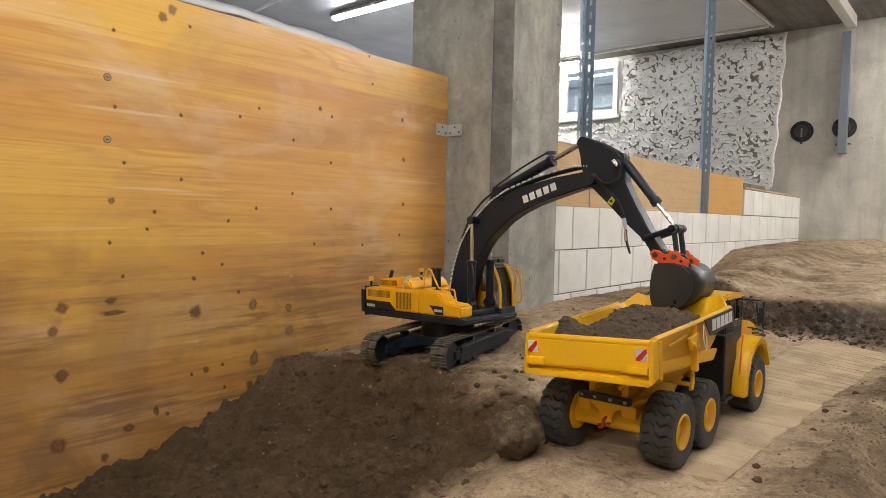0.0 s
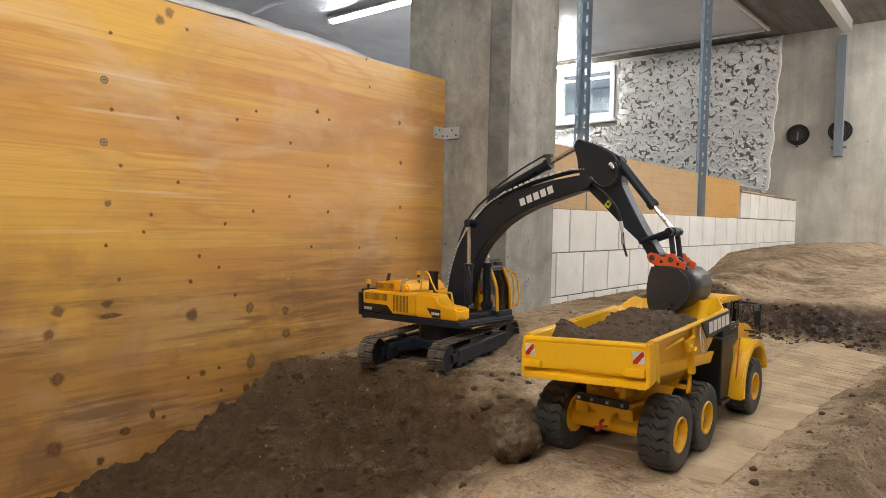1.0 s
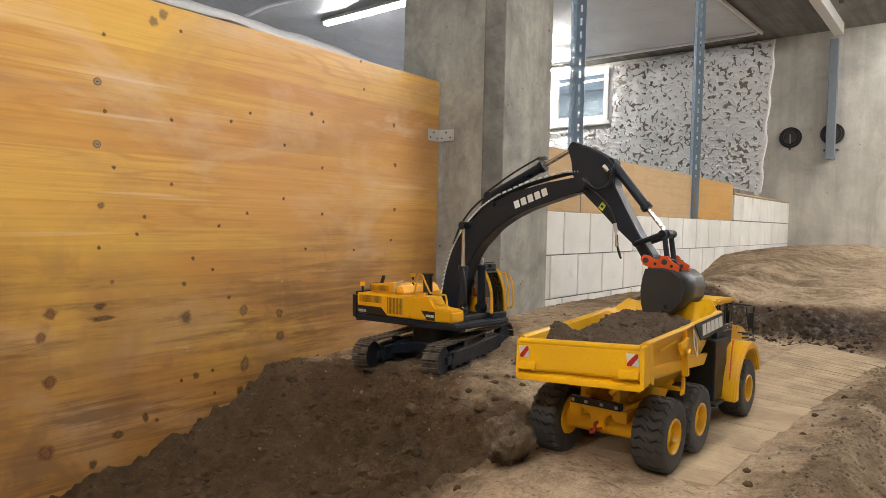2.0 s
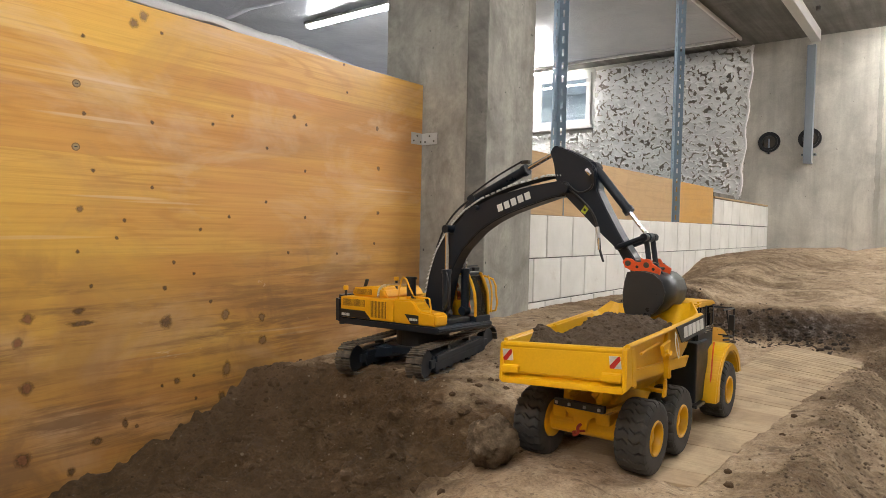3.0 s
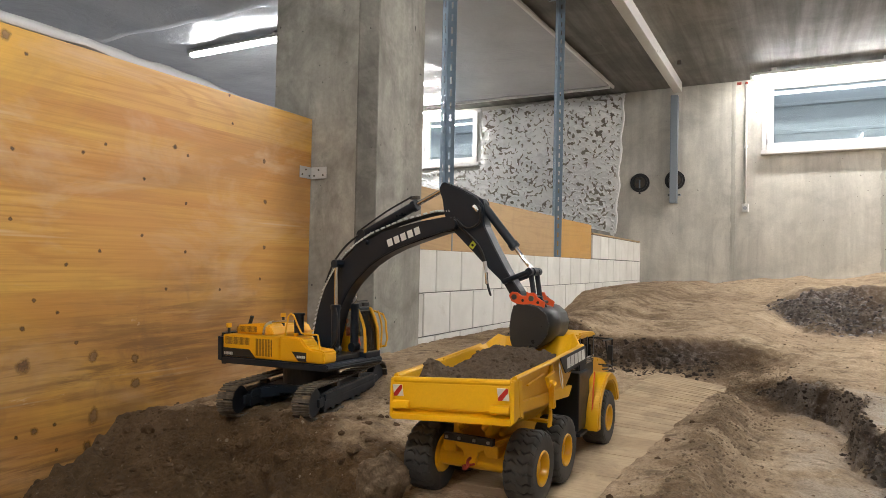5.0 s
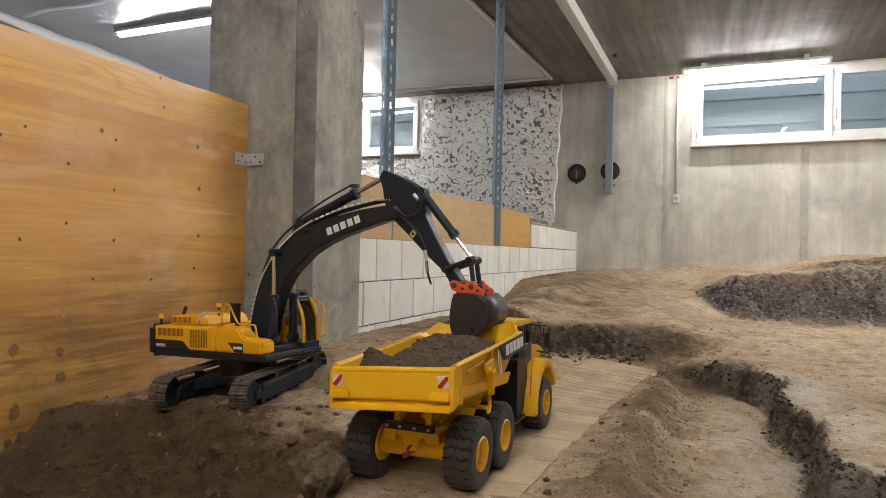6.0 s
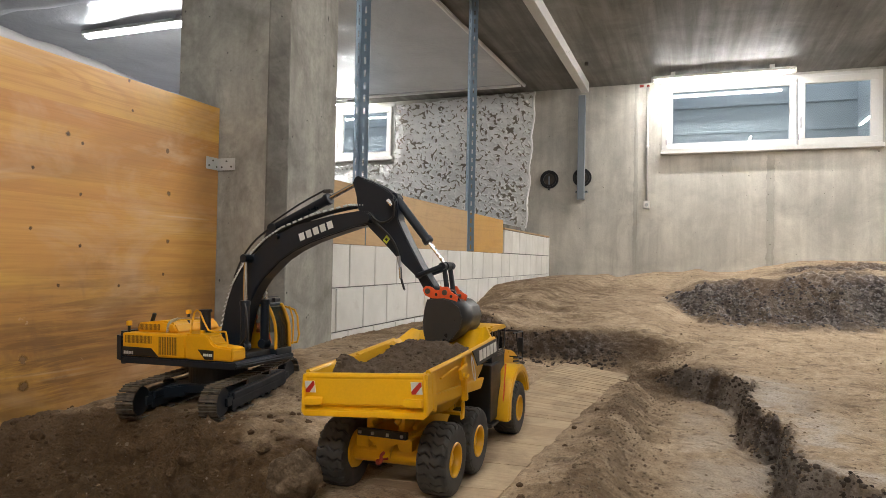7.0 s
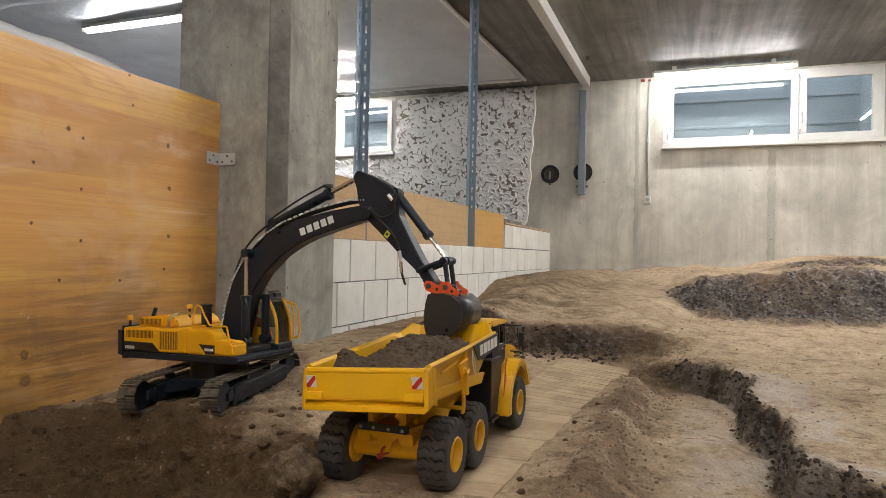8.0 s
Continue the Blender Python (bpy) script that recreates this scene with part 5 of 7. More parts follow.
for s in (1, -1):
    ar = bmesh.new()
    z0 = 0.119 if s > 0 else 0.113
    prism([(-0.005, z0 - 0.014), (0.000, z0 - 0.014), (0.075, z0 + 0.002), (0.085, z0 + 0.002), (0.085, z0 + 0.006), (0.070, z0 + 0.006), (-0.005, z0 - 0.008)], s * 0.040, s * 0.048, "x", 0.001, ar)
    box(s * 0.072 - 0.030, s * 0.072 + 0.030, 0.066, 0.080, z0 + 0.001, z0 + 0.006, 0.001, ar)
    prism([(0.066, z0 - 0.006), (0.072, z0 + 0.010), (0.074, z0 + 0.024), (0.080, z0 + 0.024), (0.082, z0 + 0.006), (0.078, z0 - 0.006)], s * 0.104 - 0.0025, s * 0.104 + 0.0025, "x", 0.001, ar)
    part("stop_arm", ar, YELLOW, truck)

# dump bed, tilted a little to its left as the axle sits in the soil
bed = new("dump_bed")
bed.parent = truck
BED = pose(0.0185, 0, 0.003, 0, -4.1, 0) @ Matrix.Diagonal((1.06, 1, 1, 1))
bed.matrix_basis = BED


def bed_mesh():
    bm = bmesh.new()
    # stations along y: floor half width, floor z, knee half width, knee z, top half width, top z
    st = [(-0.112, 0.066, 0.1500, 0.088, 0.166, 0.0985, 0.2145),
          (-0.060, 0.066, 0.1330, 0.088, 0.152, 0.0995, 0.2165),
          (0.060, 0.064, 0.1200, 0.086, 0.144, 0.1010, 0.2215),
          (0.170, 0.062, 0.1240, 0.085, 0.152, 0.1030, 0.2270),
          (0.215, 0.062, 0.1500, 0.084, 0.172, 0.1030, 0.2300),
          (0.245, 0.062, 0.1950, 0.083, 0.212, 0.1000, 0.2325),
          (0.275, 0.062, 0.2450, 0.074, 0.248, 0.0820, 0.2505)]
    rows = []
    for y, fw, fz, kw, kz, tw, tz in st:
        rows.append([bm.verts.new((x, y, z)) for x, z in ((-tw, tz), (-kw, kz), (-fw, fz), (0, fz - 0.002), (fw, fz), (kw, kz), (tw, tz))])
    for a, b in zip(rows, rows[1:]):
        for i in range(6):
            bm.faces.new((a[i], b[i], b[i + 1], a[i + 1]))
    return bm


shell = part("shell", bed_mesh(), YELLOW, bed)
sol = shell.modifiers.new("thickness", "SOLIDIFY")
sol.thickness, sol.offset = 0.005, -1
bv = shell.modifiers.new("edge", "BEVEL")
bv.width, bv.segments, bv.limit_method = 0.0012, 2, "ANGLE"
for s in (-1, 1):
    rim_l = bmesh.new()
    hose([(s * 0.1010, -0.112, 0.2150), (s * 0.1035, 0.06, 0.2220), (s * 0.1055, 0.235, 0.2310)], 0.0042, 8, rim_l, steps=3)
    part("side_rail", rim_l, YELLOW, bed)
for s in (-1, 1):
    ribs = bmesh.new()
    for y0, y1, zt in ((-0.108, -0.092, 0.212), (0.052, 0.062, 0.224)):
        prism([(y0, 0.156 if y0 < 0 else 0.140), (y1, 0.150 if y0 < 0 else 0.140), (y1, zt), (y0, zt)], s * 0.1000 - 0.005, s * 0.1000 + 0.005, "x", 0.0015, ribs)
    prism([(-0.108, 0.162), (0.165, 0.142), (0.190, 0.160), (-0.108, 0.176)], s * 0.0925 - 0.004, s * 0.0925 + 0.004, "x", 0.0012, ribs)
    prism([(-0.06, 0.196), (0.02, 0.203), (0.02, 0.206), (-0.06, 0.199)], s * 0.1010 - 0.002, s * 0.1010 + 0.002, "x", 0.0006, ribs)
    part("side_rib", ribs, YELLOW, bed)
for s in (-1, 1):
    # black name panel on the flank
    dec = part("name_panel", prism([(0.078, 0.2245), (0.237, 0.2315), (0.241, 0.2005), (0.104, 0.1945)], s * 0.1105 - 0.001, s * 0.1105 + 0.001, "x", 0.0004), BLACK, bed, "black name panel with white lettering bars")
    for k in range(5):
        y = 0.114 + k * 0.0235
        z = 0.2015 + k * 0.0010
        part("lettering_bar", prism([(y, z), (y + 0.0185, z + 0.0008), (y + 0.0185, z + 0.0202), (y, z + 0.0194)], s * 0.1117 - 0.0004, s * 0.1117 + 0.0004, "x"), WHITE_DECAL, dec, "white lettering bar")
# tailgate with lip, reflectors and hinge boxes
tg = bmesh.new()
prism([(-0.120, 0.159), (-0.129, 0.166), (-0.124, 0.206), (-0.120, 0.214), (-0.111, 0.214), (-0.113, 0.160)], -0.099, 0.099, "x", 0.0015, tg)
rod((-0.098, -0.119, 0.209), (0.098, -0.119, 0.209), 0.0055, 12, tg)
tail = part("tailgate", tg, YELLOW, bed)
part("tail_lip", prism([(-0.134, 0.147), (-0.132, 0.157), (-0.112, 0.163), (-0.108, 0.152)], -0.101, 0.101, "x", 0.0015), YELLOW, bed)
for s in (-1, 1):
    hx = bmesh.new()
    prism([(-0.131, 0.163), (-0.136, 0.166), (-0.133, 0.176), (-0.126, 0.178)], s * 0.083 - 0.015, s * 0.083 + 0.015, "x", 0.001, hx)
    part("step_box", hx, YELLOW, tail)
    plate = part("corner_plate", prism([(-0.133, 0.150), (-0.131, 0.170), (-0.124, 0.213), (-0.098, 0.215), (-0.100, 0.158)], s * 0.1015 - 0.003, s * 0.1015 + 0.003, "x", 0.0015), YELLOW, bed)
    ref = part("reflector", box(s * 0.0885 - 0.0085, s * 0.0885 + 0.0085, -0.0005, 0.0005, -0.0095, 0.0095), WHITE_DECAL, tail, "red and white warning plate", at=pose(0, -0.1285, 0.1935, 8, 0, 0))
    for a, b in (((-0.0085, 0.0020), (0.0025, 0.0095)), ):
        x = s * 0.0885
        part("stripe", prism([(x - 0.0085, -0.0095), (x - 0.0025, -0.0095), (x + 0.0085, 0.0035), (x + 0.0085, 0.0095), (x + 0.0055, 0.0095), (x - 0.0085, -0.0050)], -0.0010, -0.0006, "y"), RED_DECAL, ref, "red stripe")

# lift cylinders and small flank fittings
for s in (-1, 1):
    cy = bmesh.new()
    rod((s * 0.064, 0.175, 0.080), (s * 0.084, 0.115, 0.150), 0.0095, 14, cy, bevel=0.001)
    rod((s * 0.084, 0.115, 0.150), (s * 0.0885, 0.085, 0.186), 0.006, 12, cy)
    rod((s * 0.086, 0.092, 0.184), (s * 0.106, 0.092, 0.184), 0.008, 14, cy, bevel=0.001)
    part("lift_cylinder", cy, YELLOW, truck)
    ft = bmesh.new()
    rod((s * 0.098, 0.045, 0.187), (s * 0.108, 0.045, 0.187), 0.0045, 10, ft)
    rod((s * 0.104, 0.028, 0.190), (s * 0.113, 0.028, 0.190), 0.0035, 10, ft)
    hose([(s * 0.110, 0.028, 0.190), (s * 0.113, 0.034, 0.182), (s * 0.112, 0.045, 0.187)], 0.0018, 6, ft)
    prism([(0.015, 0.200), (0.055, 0.206), (0.052, 0.198), (0.035, 0.186), (0.024, 0.180), (0.020, 0.190)], s * 0.106 - 0.003, s * 0.106 + 0.003, "x", 0.001, ft)
    part("latch", ft, YELLOW, bed)
    part("cord", hose([(s * 0.112, 0.068, 0.218), (s * 0.1135, 0.063, 0.195), (s * 0.1135, 0.075, 0.172), (s * 0.112, 0.082, 0.190), (s * 0.111, 0.074, 0.214)], 0.0007, 5), WHITE_DECAL, bed, "thin white cord")

# front part: engine carriage, cab, hood and fenders
jn = bmesh.new()
rod((0, 0.235, 0.085), (0, 0.30, 0.085), 0.022, 18, jn)
box(-0.030, 0.030, 0.28, 0.33, 0.062, 0.112, 0.003, jn)
part("articulation_joint", jn, BLACK, truck)
fc = bmesh.new()
box(-0.034, 0.034, 0.30, 0.545, 0.055, 0.098, 0.003, fc)
part("front_chassis", fc, BLACK, truck)
cb = bmesh.new()
prism([(0.320, 0.088), (0.320, 0.198), (0.335, 0.201), (0.415, 0.201), (0.430, 0.185), (0.430, 0.110), (0.395, 0.088)], -0.066, 0.084, "x", 0.003, cb)
box(-0.062, 0.092, 0.292, 0.372, 0.054, 0.176, 0.004, cb)
cabp = part("cab", cb, ANTHRACITE, truck, "dark grey driver's cab with yellow roof")
part("roof", prism([(0.305, 0.244), (0.309, 0.253), (0.335, 0.257), (0.425, 0.253), (0.440, 0.246), (0.430, 0.242)], -0.066, 0.086, "x", 0.003), YELLOW, cabp, "yellow cab roof")
for x in (-0.062, 0.082):
    for y in (0.323, 0.375, 0.426):
        part("cab_post", box(x - 0.003, x + 0.003, y - 0.003, y + 0.003, 0.198, 0.246, 0.001), BLACK, cabp)
for x in (-0.0625, 0.0835):
    g = part("cab_window", box(x - 0.0006, x + 0.0006, 0.325, 0.425, 0.200, 0.244), CAB_GLASS, cabp, "tinted cab window")
part("cab_window", box(-0.060, 0.081, 0.427, 0.4282, 0.190, 0.244), CAB_GLASS, cabp, "tinted cab window")
part("cab_seat", box(-0.02, 0.03, 0.340, 0.362, 0.195, 0.232, 0.006), BLACK, cabp, "black seat")
part("exhaust", rod((-0.045, 0.312, 0.20), (-0.045, 0.312, 0.262), 0.006, 12), BLACK, cabp)
hr = bmesh.new()
hose([(-0.050, 0.330, 0.255), (-0.050, 0.330, 0.266), (-0.020, 0.330, 0.266), (-0.020, 0.330, 0.255)], 0.0012, 6, hr, steps=1)
part("roof_rail", hr, BLACK, cabp)
hd = bmesh.new()
prism([(0.425, 0.110), (0.425, 0.190), (0.440, 0.193), (0.540, 0.178), (0.582, 0.163), (0.590, 0.125), (0.565, 0.100)], -0.080, 0.080, "x", 0.008, hd)
hood = part("hood", hd, YELLOW, truck)
for k in range(5):
    part("grille_bar", box(-0.060, 0.060, 0.583, 0.5915, 0.108 + 0.008 * k, 0.112 + 0.008 * k, 0.001), BLACK, hood)
for k in range(4):
    sv = prism([(0.525, 0.134 + 0.0085 * k), (0.578, 0.130 + 0.0075 * k), (0.578, 0.134 + 0.0075 * k), (0.525, 0.138 + 0.0085 * k)], 0.0785, 0.0825, "x", 0.0006)
    part("side_vent", sv, BLACK, hood)
for s in (-1, 1):
    fd = bmesh.new()
    cyc, czc = 0.442, 0.066
    outer = [(cyc + 0.094 * math.cos(a), czc + 0.094 * math.sin(a)) for a in (math.radians(d) for d in range(10, 172, 9))]
    inner = [(cyc + 0.077 * math.cos(a), czc + 0.077 * math.sin(a)) for a in (math.radians(d) for d in range(168, 8, -9))]
    tail_pts = [(0.342, 0.048), (0.366, 0.046)]
    prism(outer + tail_pts + inner, s * 0.098 - 0.030, s * 0.098 + 0.022, "x", 0.003, fd)
    part("fender", fd, YELLOW, truck)
    part("headlight", box(s * 0.055 - 0.010, s * 0.055 + 0.010, 0.585, 0.593, 0.128, 0.145, 0.002), SILVER_DECAL, truck)
    part("side_step", box(s * 0.080 - 0.018, s * 0.080 + 0.018, 0.285, 0.340, 0.046, 0.052, 0.001), BLACK, truck)
    part("pipe", hose([(s * 0.102, 0.350, 0.070), (s * 0.104, 0.354, 0.100), (s * 0.104, 0.360, 0.140), (s * 0.103, 0.372, 0.170)], 0.0016, 6), ORANGE, truck, "thin red hose")
dk = bmesh.new()
for k in range(4):
    hose([(0.088, 0.352, 0.190 + 0.004 * k), (0.094, 0.372, 0.192 + 0.004 * k), (0.092, 0.398, 0.192 + 0.004 * k), (0.086, 0.420, 0.188 + 0.003 * k)], 0.0011, 5, dk)
part("cable_bundle", dk, CHROME, truck, "bundle of thin cables")
rl = bmesh.new()
for s in (-1, 1):
    hose([(s * 0.112, 0.398, 0.236), (s * 0.112, 0.486, 0.232), (s * 0.112, 0.489, 0.168)], 0.0019, 6, rl, steps=1)
    hose([(s * 0.112, 0.440, 0.178), (s * 0.112, 0.486, 0.170)], 0.0016, 6, rl, steps=1)
    hose([(s * 0.112, 0.425, 0.235), (s * 0.112, 0.452, 0.182)], 0.0016, 6, rl, steps=1)
hose([(-0.112, 0.487, 0.232), (0.112, 0.487, 0.232)], 0.0019, 6, rl, steps=1)
hose([(-0.112, 0.489, 0.170), (0.112, 0.489, 0.170)], 0.0016, 6, rl, steps=1)
part("guard_rail", rl, BLACK, truck, "black front guard rail")
for s in (-1, 1):
    part("mirror", box(s * 0.110 - 0.006, s * 0.110 + 0.006, 0.474, 0.481, 0.184, 0.218, 0.002), BLACK, truck)


# soil heaped in the bed
def heap_mesh(x0, x1, y0, y1, n, m, zf):
    bm = bmesh.new()
    g = [[bm.verts.new((x0 + (x1 - x0) * i / n, y0 + (y1 - y0) * j / m, zf(x0 + (x1 - x0) * i / n, y0 + (y1 - y0) * j / m))) for i in range(n + 1)] for j in range(m + 1)]
    for j in range(m):
        for i in range(n):
            bm.faces.new((g[j][i], g[j][i + 1], g[j + 1][i + 1], g[j + 1][i]))
    return bm


def load_z(x, y):
    p = Vector((x, y, 0.3))
    z = 0.200 + 0.018 * ss(-0.11, 0.05, y) + 0.028 * math.exp(-((x - 0.010) / 0.055) ** 2 - ((y - 0.075) / 0.080) ** 2) - 0.014 * ss(-0.02, -0.085, x) * ss(-0.03, 0.04, y)
    z += 0.028 * math.exp(-((x + 0.075) / 0.022) ** 2 - ((y + 0.045) / 0.030) ** 2)
    z += 0.010 * noise.noise(p * 26) + 0.007 * noise.noise(p * 60) + 0.003 * noise.noise(p * 140)
    edge = ss(0.090, 0.075, abs(x)) * ss(-0.107, -0.098, y) * ss(0.215, 0.155, y)
    return 0.185 + (z - 0.185) * edge


lm = heap_mesh(-0.093, 0.093, -0.109, 0.232, 74, 130, load_z)
for k in range(160):
    x, y = random.uniform(-0.08, 0.08), random.uniform(-0.09, 0.19)
    lump(random.uniform(0.0015, 0.0050), k, 0.8, lm, 1, (x, y, load_z(x, y)), 0.5)
load = part("soil_load", lm, LOAD, None, smooth=True, at=pose(TX, TY, 0) @ BED)
tagged(load, "heap of dark crumbly soil filling the dump bed", "soil")

# ------------------------------------------------------------------ model excavator
# local x points along the boom, y to the machine's left, z up
EX_TURN, UC_TURN = -4.0, 105.5
excavator = thing("excavator", pose(-1.107, 1.349, 0.053) @ pose(0, 0, 0, 0, 0, EX_TURN) @ pose(0, 0, 0, 0, -2.0, 0), "anthracite and yellow tracked model excavator tipping its bucket", "model excavator")
under = new("undercarriage")
under.parent = excavator
under.matrix_basis = pose(0, 0, -0.016, 0, 0, UC_TURN) @ pose(0.008, 0, 0, 0, -1.2, 0) @ Matrix.Diagonal((1.06, 1, 0.90, 1))
TL, TH, SW, TG = 0.44, 0.080, 0.042, 0.098      # track length, height, shoe width, half gauge


def shoe_mesh():
    bm = box(-0.0098, 0.0098, -SW / 2, SW / 2, -0.0012, 0.0016, 0.0005, seg=1)
    for x, h in ((-0.0080, 0.0046), (-0.0005, 0.0036), (0.0070, 0.0052)):
        box(x - 0.0013, x + 0.0013, -SW / 2, SW / 2, 0.0014, h, bm=bm)
    return mesh_of("shoe", bm, SHOE)


SHOE_MESH = shoe_mesh()


def track_point(s):
    """Point and direction of the belt at length s."""
    r = TH / 2
    straight = TL - 2 * r
    c = 2 * straight + 2 * math.pi * r
    s %= c
    if s < straight:
        return Vector((-straight / 2 + s, 0, TH)), 0.0
    s -= straight
    if s < math.pi * r:
        a = s / r
        return Vector((straight / 2 + r * math.sin(a), 0, r + r * math.cos(a))), -a
    s -= math.pi * r
    if s < straight:
        return Vector((straight / 2 - s, 0, 0)), -math.pi
    a = (s - straight) / r
    return Vector((-straight / 2 - r * math.sin(a), 0, r - r * math.cos(a))), -math.pi - a


def track(side):
    y = side * TG
    fr = bmesh.new()
    prism([(-0.150, 0.020), (0.150, 0.020), (0.165, 0.036), (0.150, 0.055), (0.11, 0.059), (-0.11, 0.059), (-0.150, 0.055), (-0.165, 0.036)], y - 0.013, y + 0.013, "y", 0.002, fr)
    box(-0.140, 0.140, y - 0.0185, y + 0.0185, 0.036, 0.0535, 0.003, fr)
    box(-0.145, 0.145, y - 0.0165, y + 0.0165, 0.013, 0.037, 0.003, fr)
    for x in (-0.135, 0.135):
        box(x - 0.030, x + 0.030, y - 0.0155, y + 0.0155, 0.024, 0.046, 0.003, fr)
    tr = part("track", fr, ANTHRACITE, under, "dark track frame with dusty steel shoes")
    for x in (-(TL / 2 - TH / 2), TL / 2 - TH / 2):
        part("sprocket" if x > 0 else "idler", rod((x, y - 0.010, TH / 2), (x, y + 0.010, TH / 2), TH / 2 - 0.004, 24, bevel=0.002), ANTHRACITE, tr)
    for k in range(8):
        x = -0.125 + k * 0.0357
        part("roller", rod((x, y - 0.011, 0.014), (x, y + 0.011, 0.014), 0.011, 12), ANTHRACITE, tr)
    part("ledge_dust", box(-0.132, 0.132, y - 0.0165, y + 0.0165, 0.0520, 0.0548, 0.001), DARK_METAL, tr, "dusty top ledge of the track frame")
    for x in (-0.06, 0.06):
        part("roller", rod((x, y - 0.010, 0.063), (x, y + 0.010, 0.063), 0.007, 12), DARK_METAL, tr)
    r = TH / 2
    n = 44
    c = 2 * (TL - 2 * r) + 2 * math.pi * r
    for k in range(n):
        p, a = track_point(k * c / n)
        ob = new("shoe", SHOE_MESH)
        ob.parent = tr
        sag = -0.0035 * math.sin(math.pi * (p.x / TL + 0.5)) if p.z > TH * 0.9 else 0.0
        ob.matrix_basis = Matrix.Translation((p.x, y, p.z + sag)) @ Matrix.Rotation(-a, 4, "Y")


track(1)
track(-1)
xf = bmesh.new()
box(-0.075, 0.075, -0.090, 0.090, 0.034, 0.058, 0.004, xf)
for s in (-1, 1):
    for t in (-1, 1):
        prism([(s * 0.02, t * 0.03), (s * 0.055, t * 0.03), (s * 0.120, t * 0.094), (s * 0.070, t * 0.094)], 0.026, 0.056, "z", 0.003, xf)
part("cross_frame", xf, ANTHRACITE, under)
part("slewing_ring", rod((0, 0, 0.056), (0, 0, 0.124), 0.070, 40, bevel=0.002), BLACK, under)

# upper body
ub = bmesh.new()
prism([(-0.215, 0.080), (-0.215, 0.098), (0.150, 0.098), (0.158, 0.090), (0.150, 0.080)], -0.106, 0.106, "y", 0.003, ub)
part("deck", ub, ANTHRACITE, excavator)
cw = bmesh.new()
pts = [(-0.205, -0.107), (-0.232, -0.105), (-0.250, -0.088), (-0.258, -0.04), (-0.260, 0.0), (-0.258, 0.04), (-0.250, 0.088), (-0.225, 0.104), (-0.205, 0.107)]
prism(pts, 0.076, 0.158, "z", 0.011, cw)
part("counterweight", cw, ANTHRACITE, excavator)


def slots(parent, x0, x1, z0, z1, y, n, mat, slant=0.0):
    bm = bmesh.new()
    for k in range(n):
        x = x0 + (x1 - x0) * (k + 0.5) / n
        w = (x1 - x0) / n * 0.27
        box(x - w, x + w, y - 0.0006, y + 0.0006, z0, z1, 0.0003, bm, seg=1)
    return part("vent_slot", bm, mat, parent, "dark vent slots")


# dark bars on the housing stand for the shade inside its vent slots
SLOT = paint_mat("vent_shadow_plastic", (0.20, 0.095, 0.004), 0.6, dust=0.1)
# engine housing
eh = part("engine_housing", box(-0.210, -0.002, -0.106, 0.106, 0.0985, 0.156, 0.005), YELLOW_EX, excavator)
slots(eh, -0.200, -0.108, 0.131, 0.150, -0.1062, 20, SLOT)
slots(eh, -0.086, -0.026, 0.106, 0.149, -0.1062, 11, SLOT)
slots(eh, -0.200, -0.120, 0.131, 0.150, 0.1062, 16, SLOT)
for s in (-1, 1):
    d = part("side_stripe", prism([(-0.209, 0.100), (-0.209, 0.1215), (-0.110, 0.1205), (-0.086, 0.100)], s * 0.1064 - 0.0005, s * 0.1064 + 0.0005, "y"), BLACK, eh, "black decal stripe")
    for k in range(6):
        part("lettering_bar", box(-0.203 + k * 0.0056, -0.1990 + k * 0.0056, s * 0.1071 - 0.0004, s * 0.1071 + 0.0004, 0.1035, 0.1110), SILVER_DECAL, d, "silver lettering bar")
up = bmesh.new()
prism([(-0.188, 0.1565), (-0.184, 0.179), (-0.100, 0.186), (-0.060, 0.180), (-0.045, 0.1565)], -0.084, 0.060, "y", 0.005, up)
uh = part("upper_hood", up, YELLOW_EX, excavator)
slots(uh, -0.180, -0.104, 0.162, 0.177, -0.0844, 17, SLOT)
part("hood_arch", hose([(-0.078, -0.086, 0.157), (-0.074, -0.080, 0.183), (-0.045, -0.066, 0.191), (0.006, -0.055, 0.190)], 0.004, 8), CHROME, excavator, "curved metal exhaust pipe")
part("exhaust", rod((-0.160, -0.060, 0.178), (-0.150, -0.060, 0.201), 0.005, 10), BLACK, excavator)
ac = bmesh.new()
rod((0.010, -0.050, 0.150), (0.010, -0.050, 0.208), 0.0125, 20, ac, bevel=0.0015)
rod((0.010, -0.050, 0.206), (0.010, -0.050, 0.213), 0.016, 20, ac, bevel=0.0015)
part("air_cleaner", ac, BLACK, excavator, "black air cleaner with a cap")
for x, y in ((-0.205, -0.090), (-0.066, -0.030)):
    bcn = part("beacon", rod((x, y, 0.172 if x < -0.1 else 0.200), (x, y, 0.184 if x < -0.1 else 0.210), 0.0072, 14, bevel=0.001), YELLOW_EX, excavator, "small yellow beacon")
    part("beacon_foot", rod((x, y, 0.150 if x < -0.1 else 0.175), (x, y, 0.173 if x < -0.1 else 0.201), 0.0035, 10), BLACK, bcn)

# tank and tool box before the engine, on the right-hand side
tk = bmesh.new()
prism([(0.000, 0.0985), (0.000, 0.158), (0.060, 0.159), (0.071, 0.156), (0.078, 0.150), (0.083, 0.142), (0.089, 0.136), (0.099, 0.133), (0.140, 0.130), (0.146, 0.125), (0.146, 0.0985)], -0.107, -0.060, "y", 0.005, tk)
tank = part("fuel_tank", tk, YELLOW_EX, excavator)
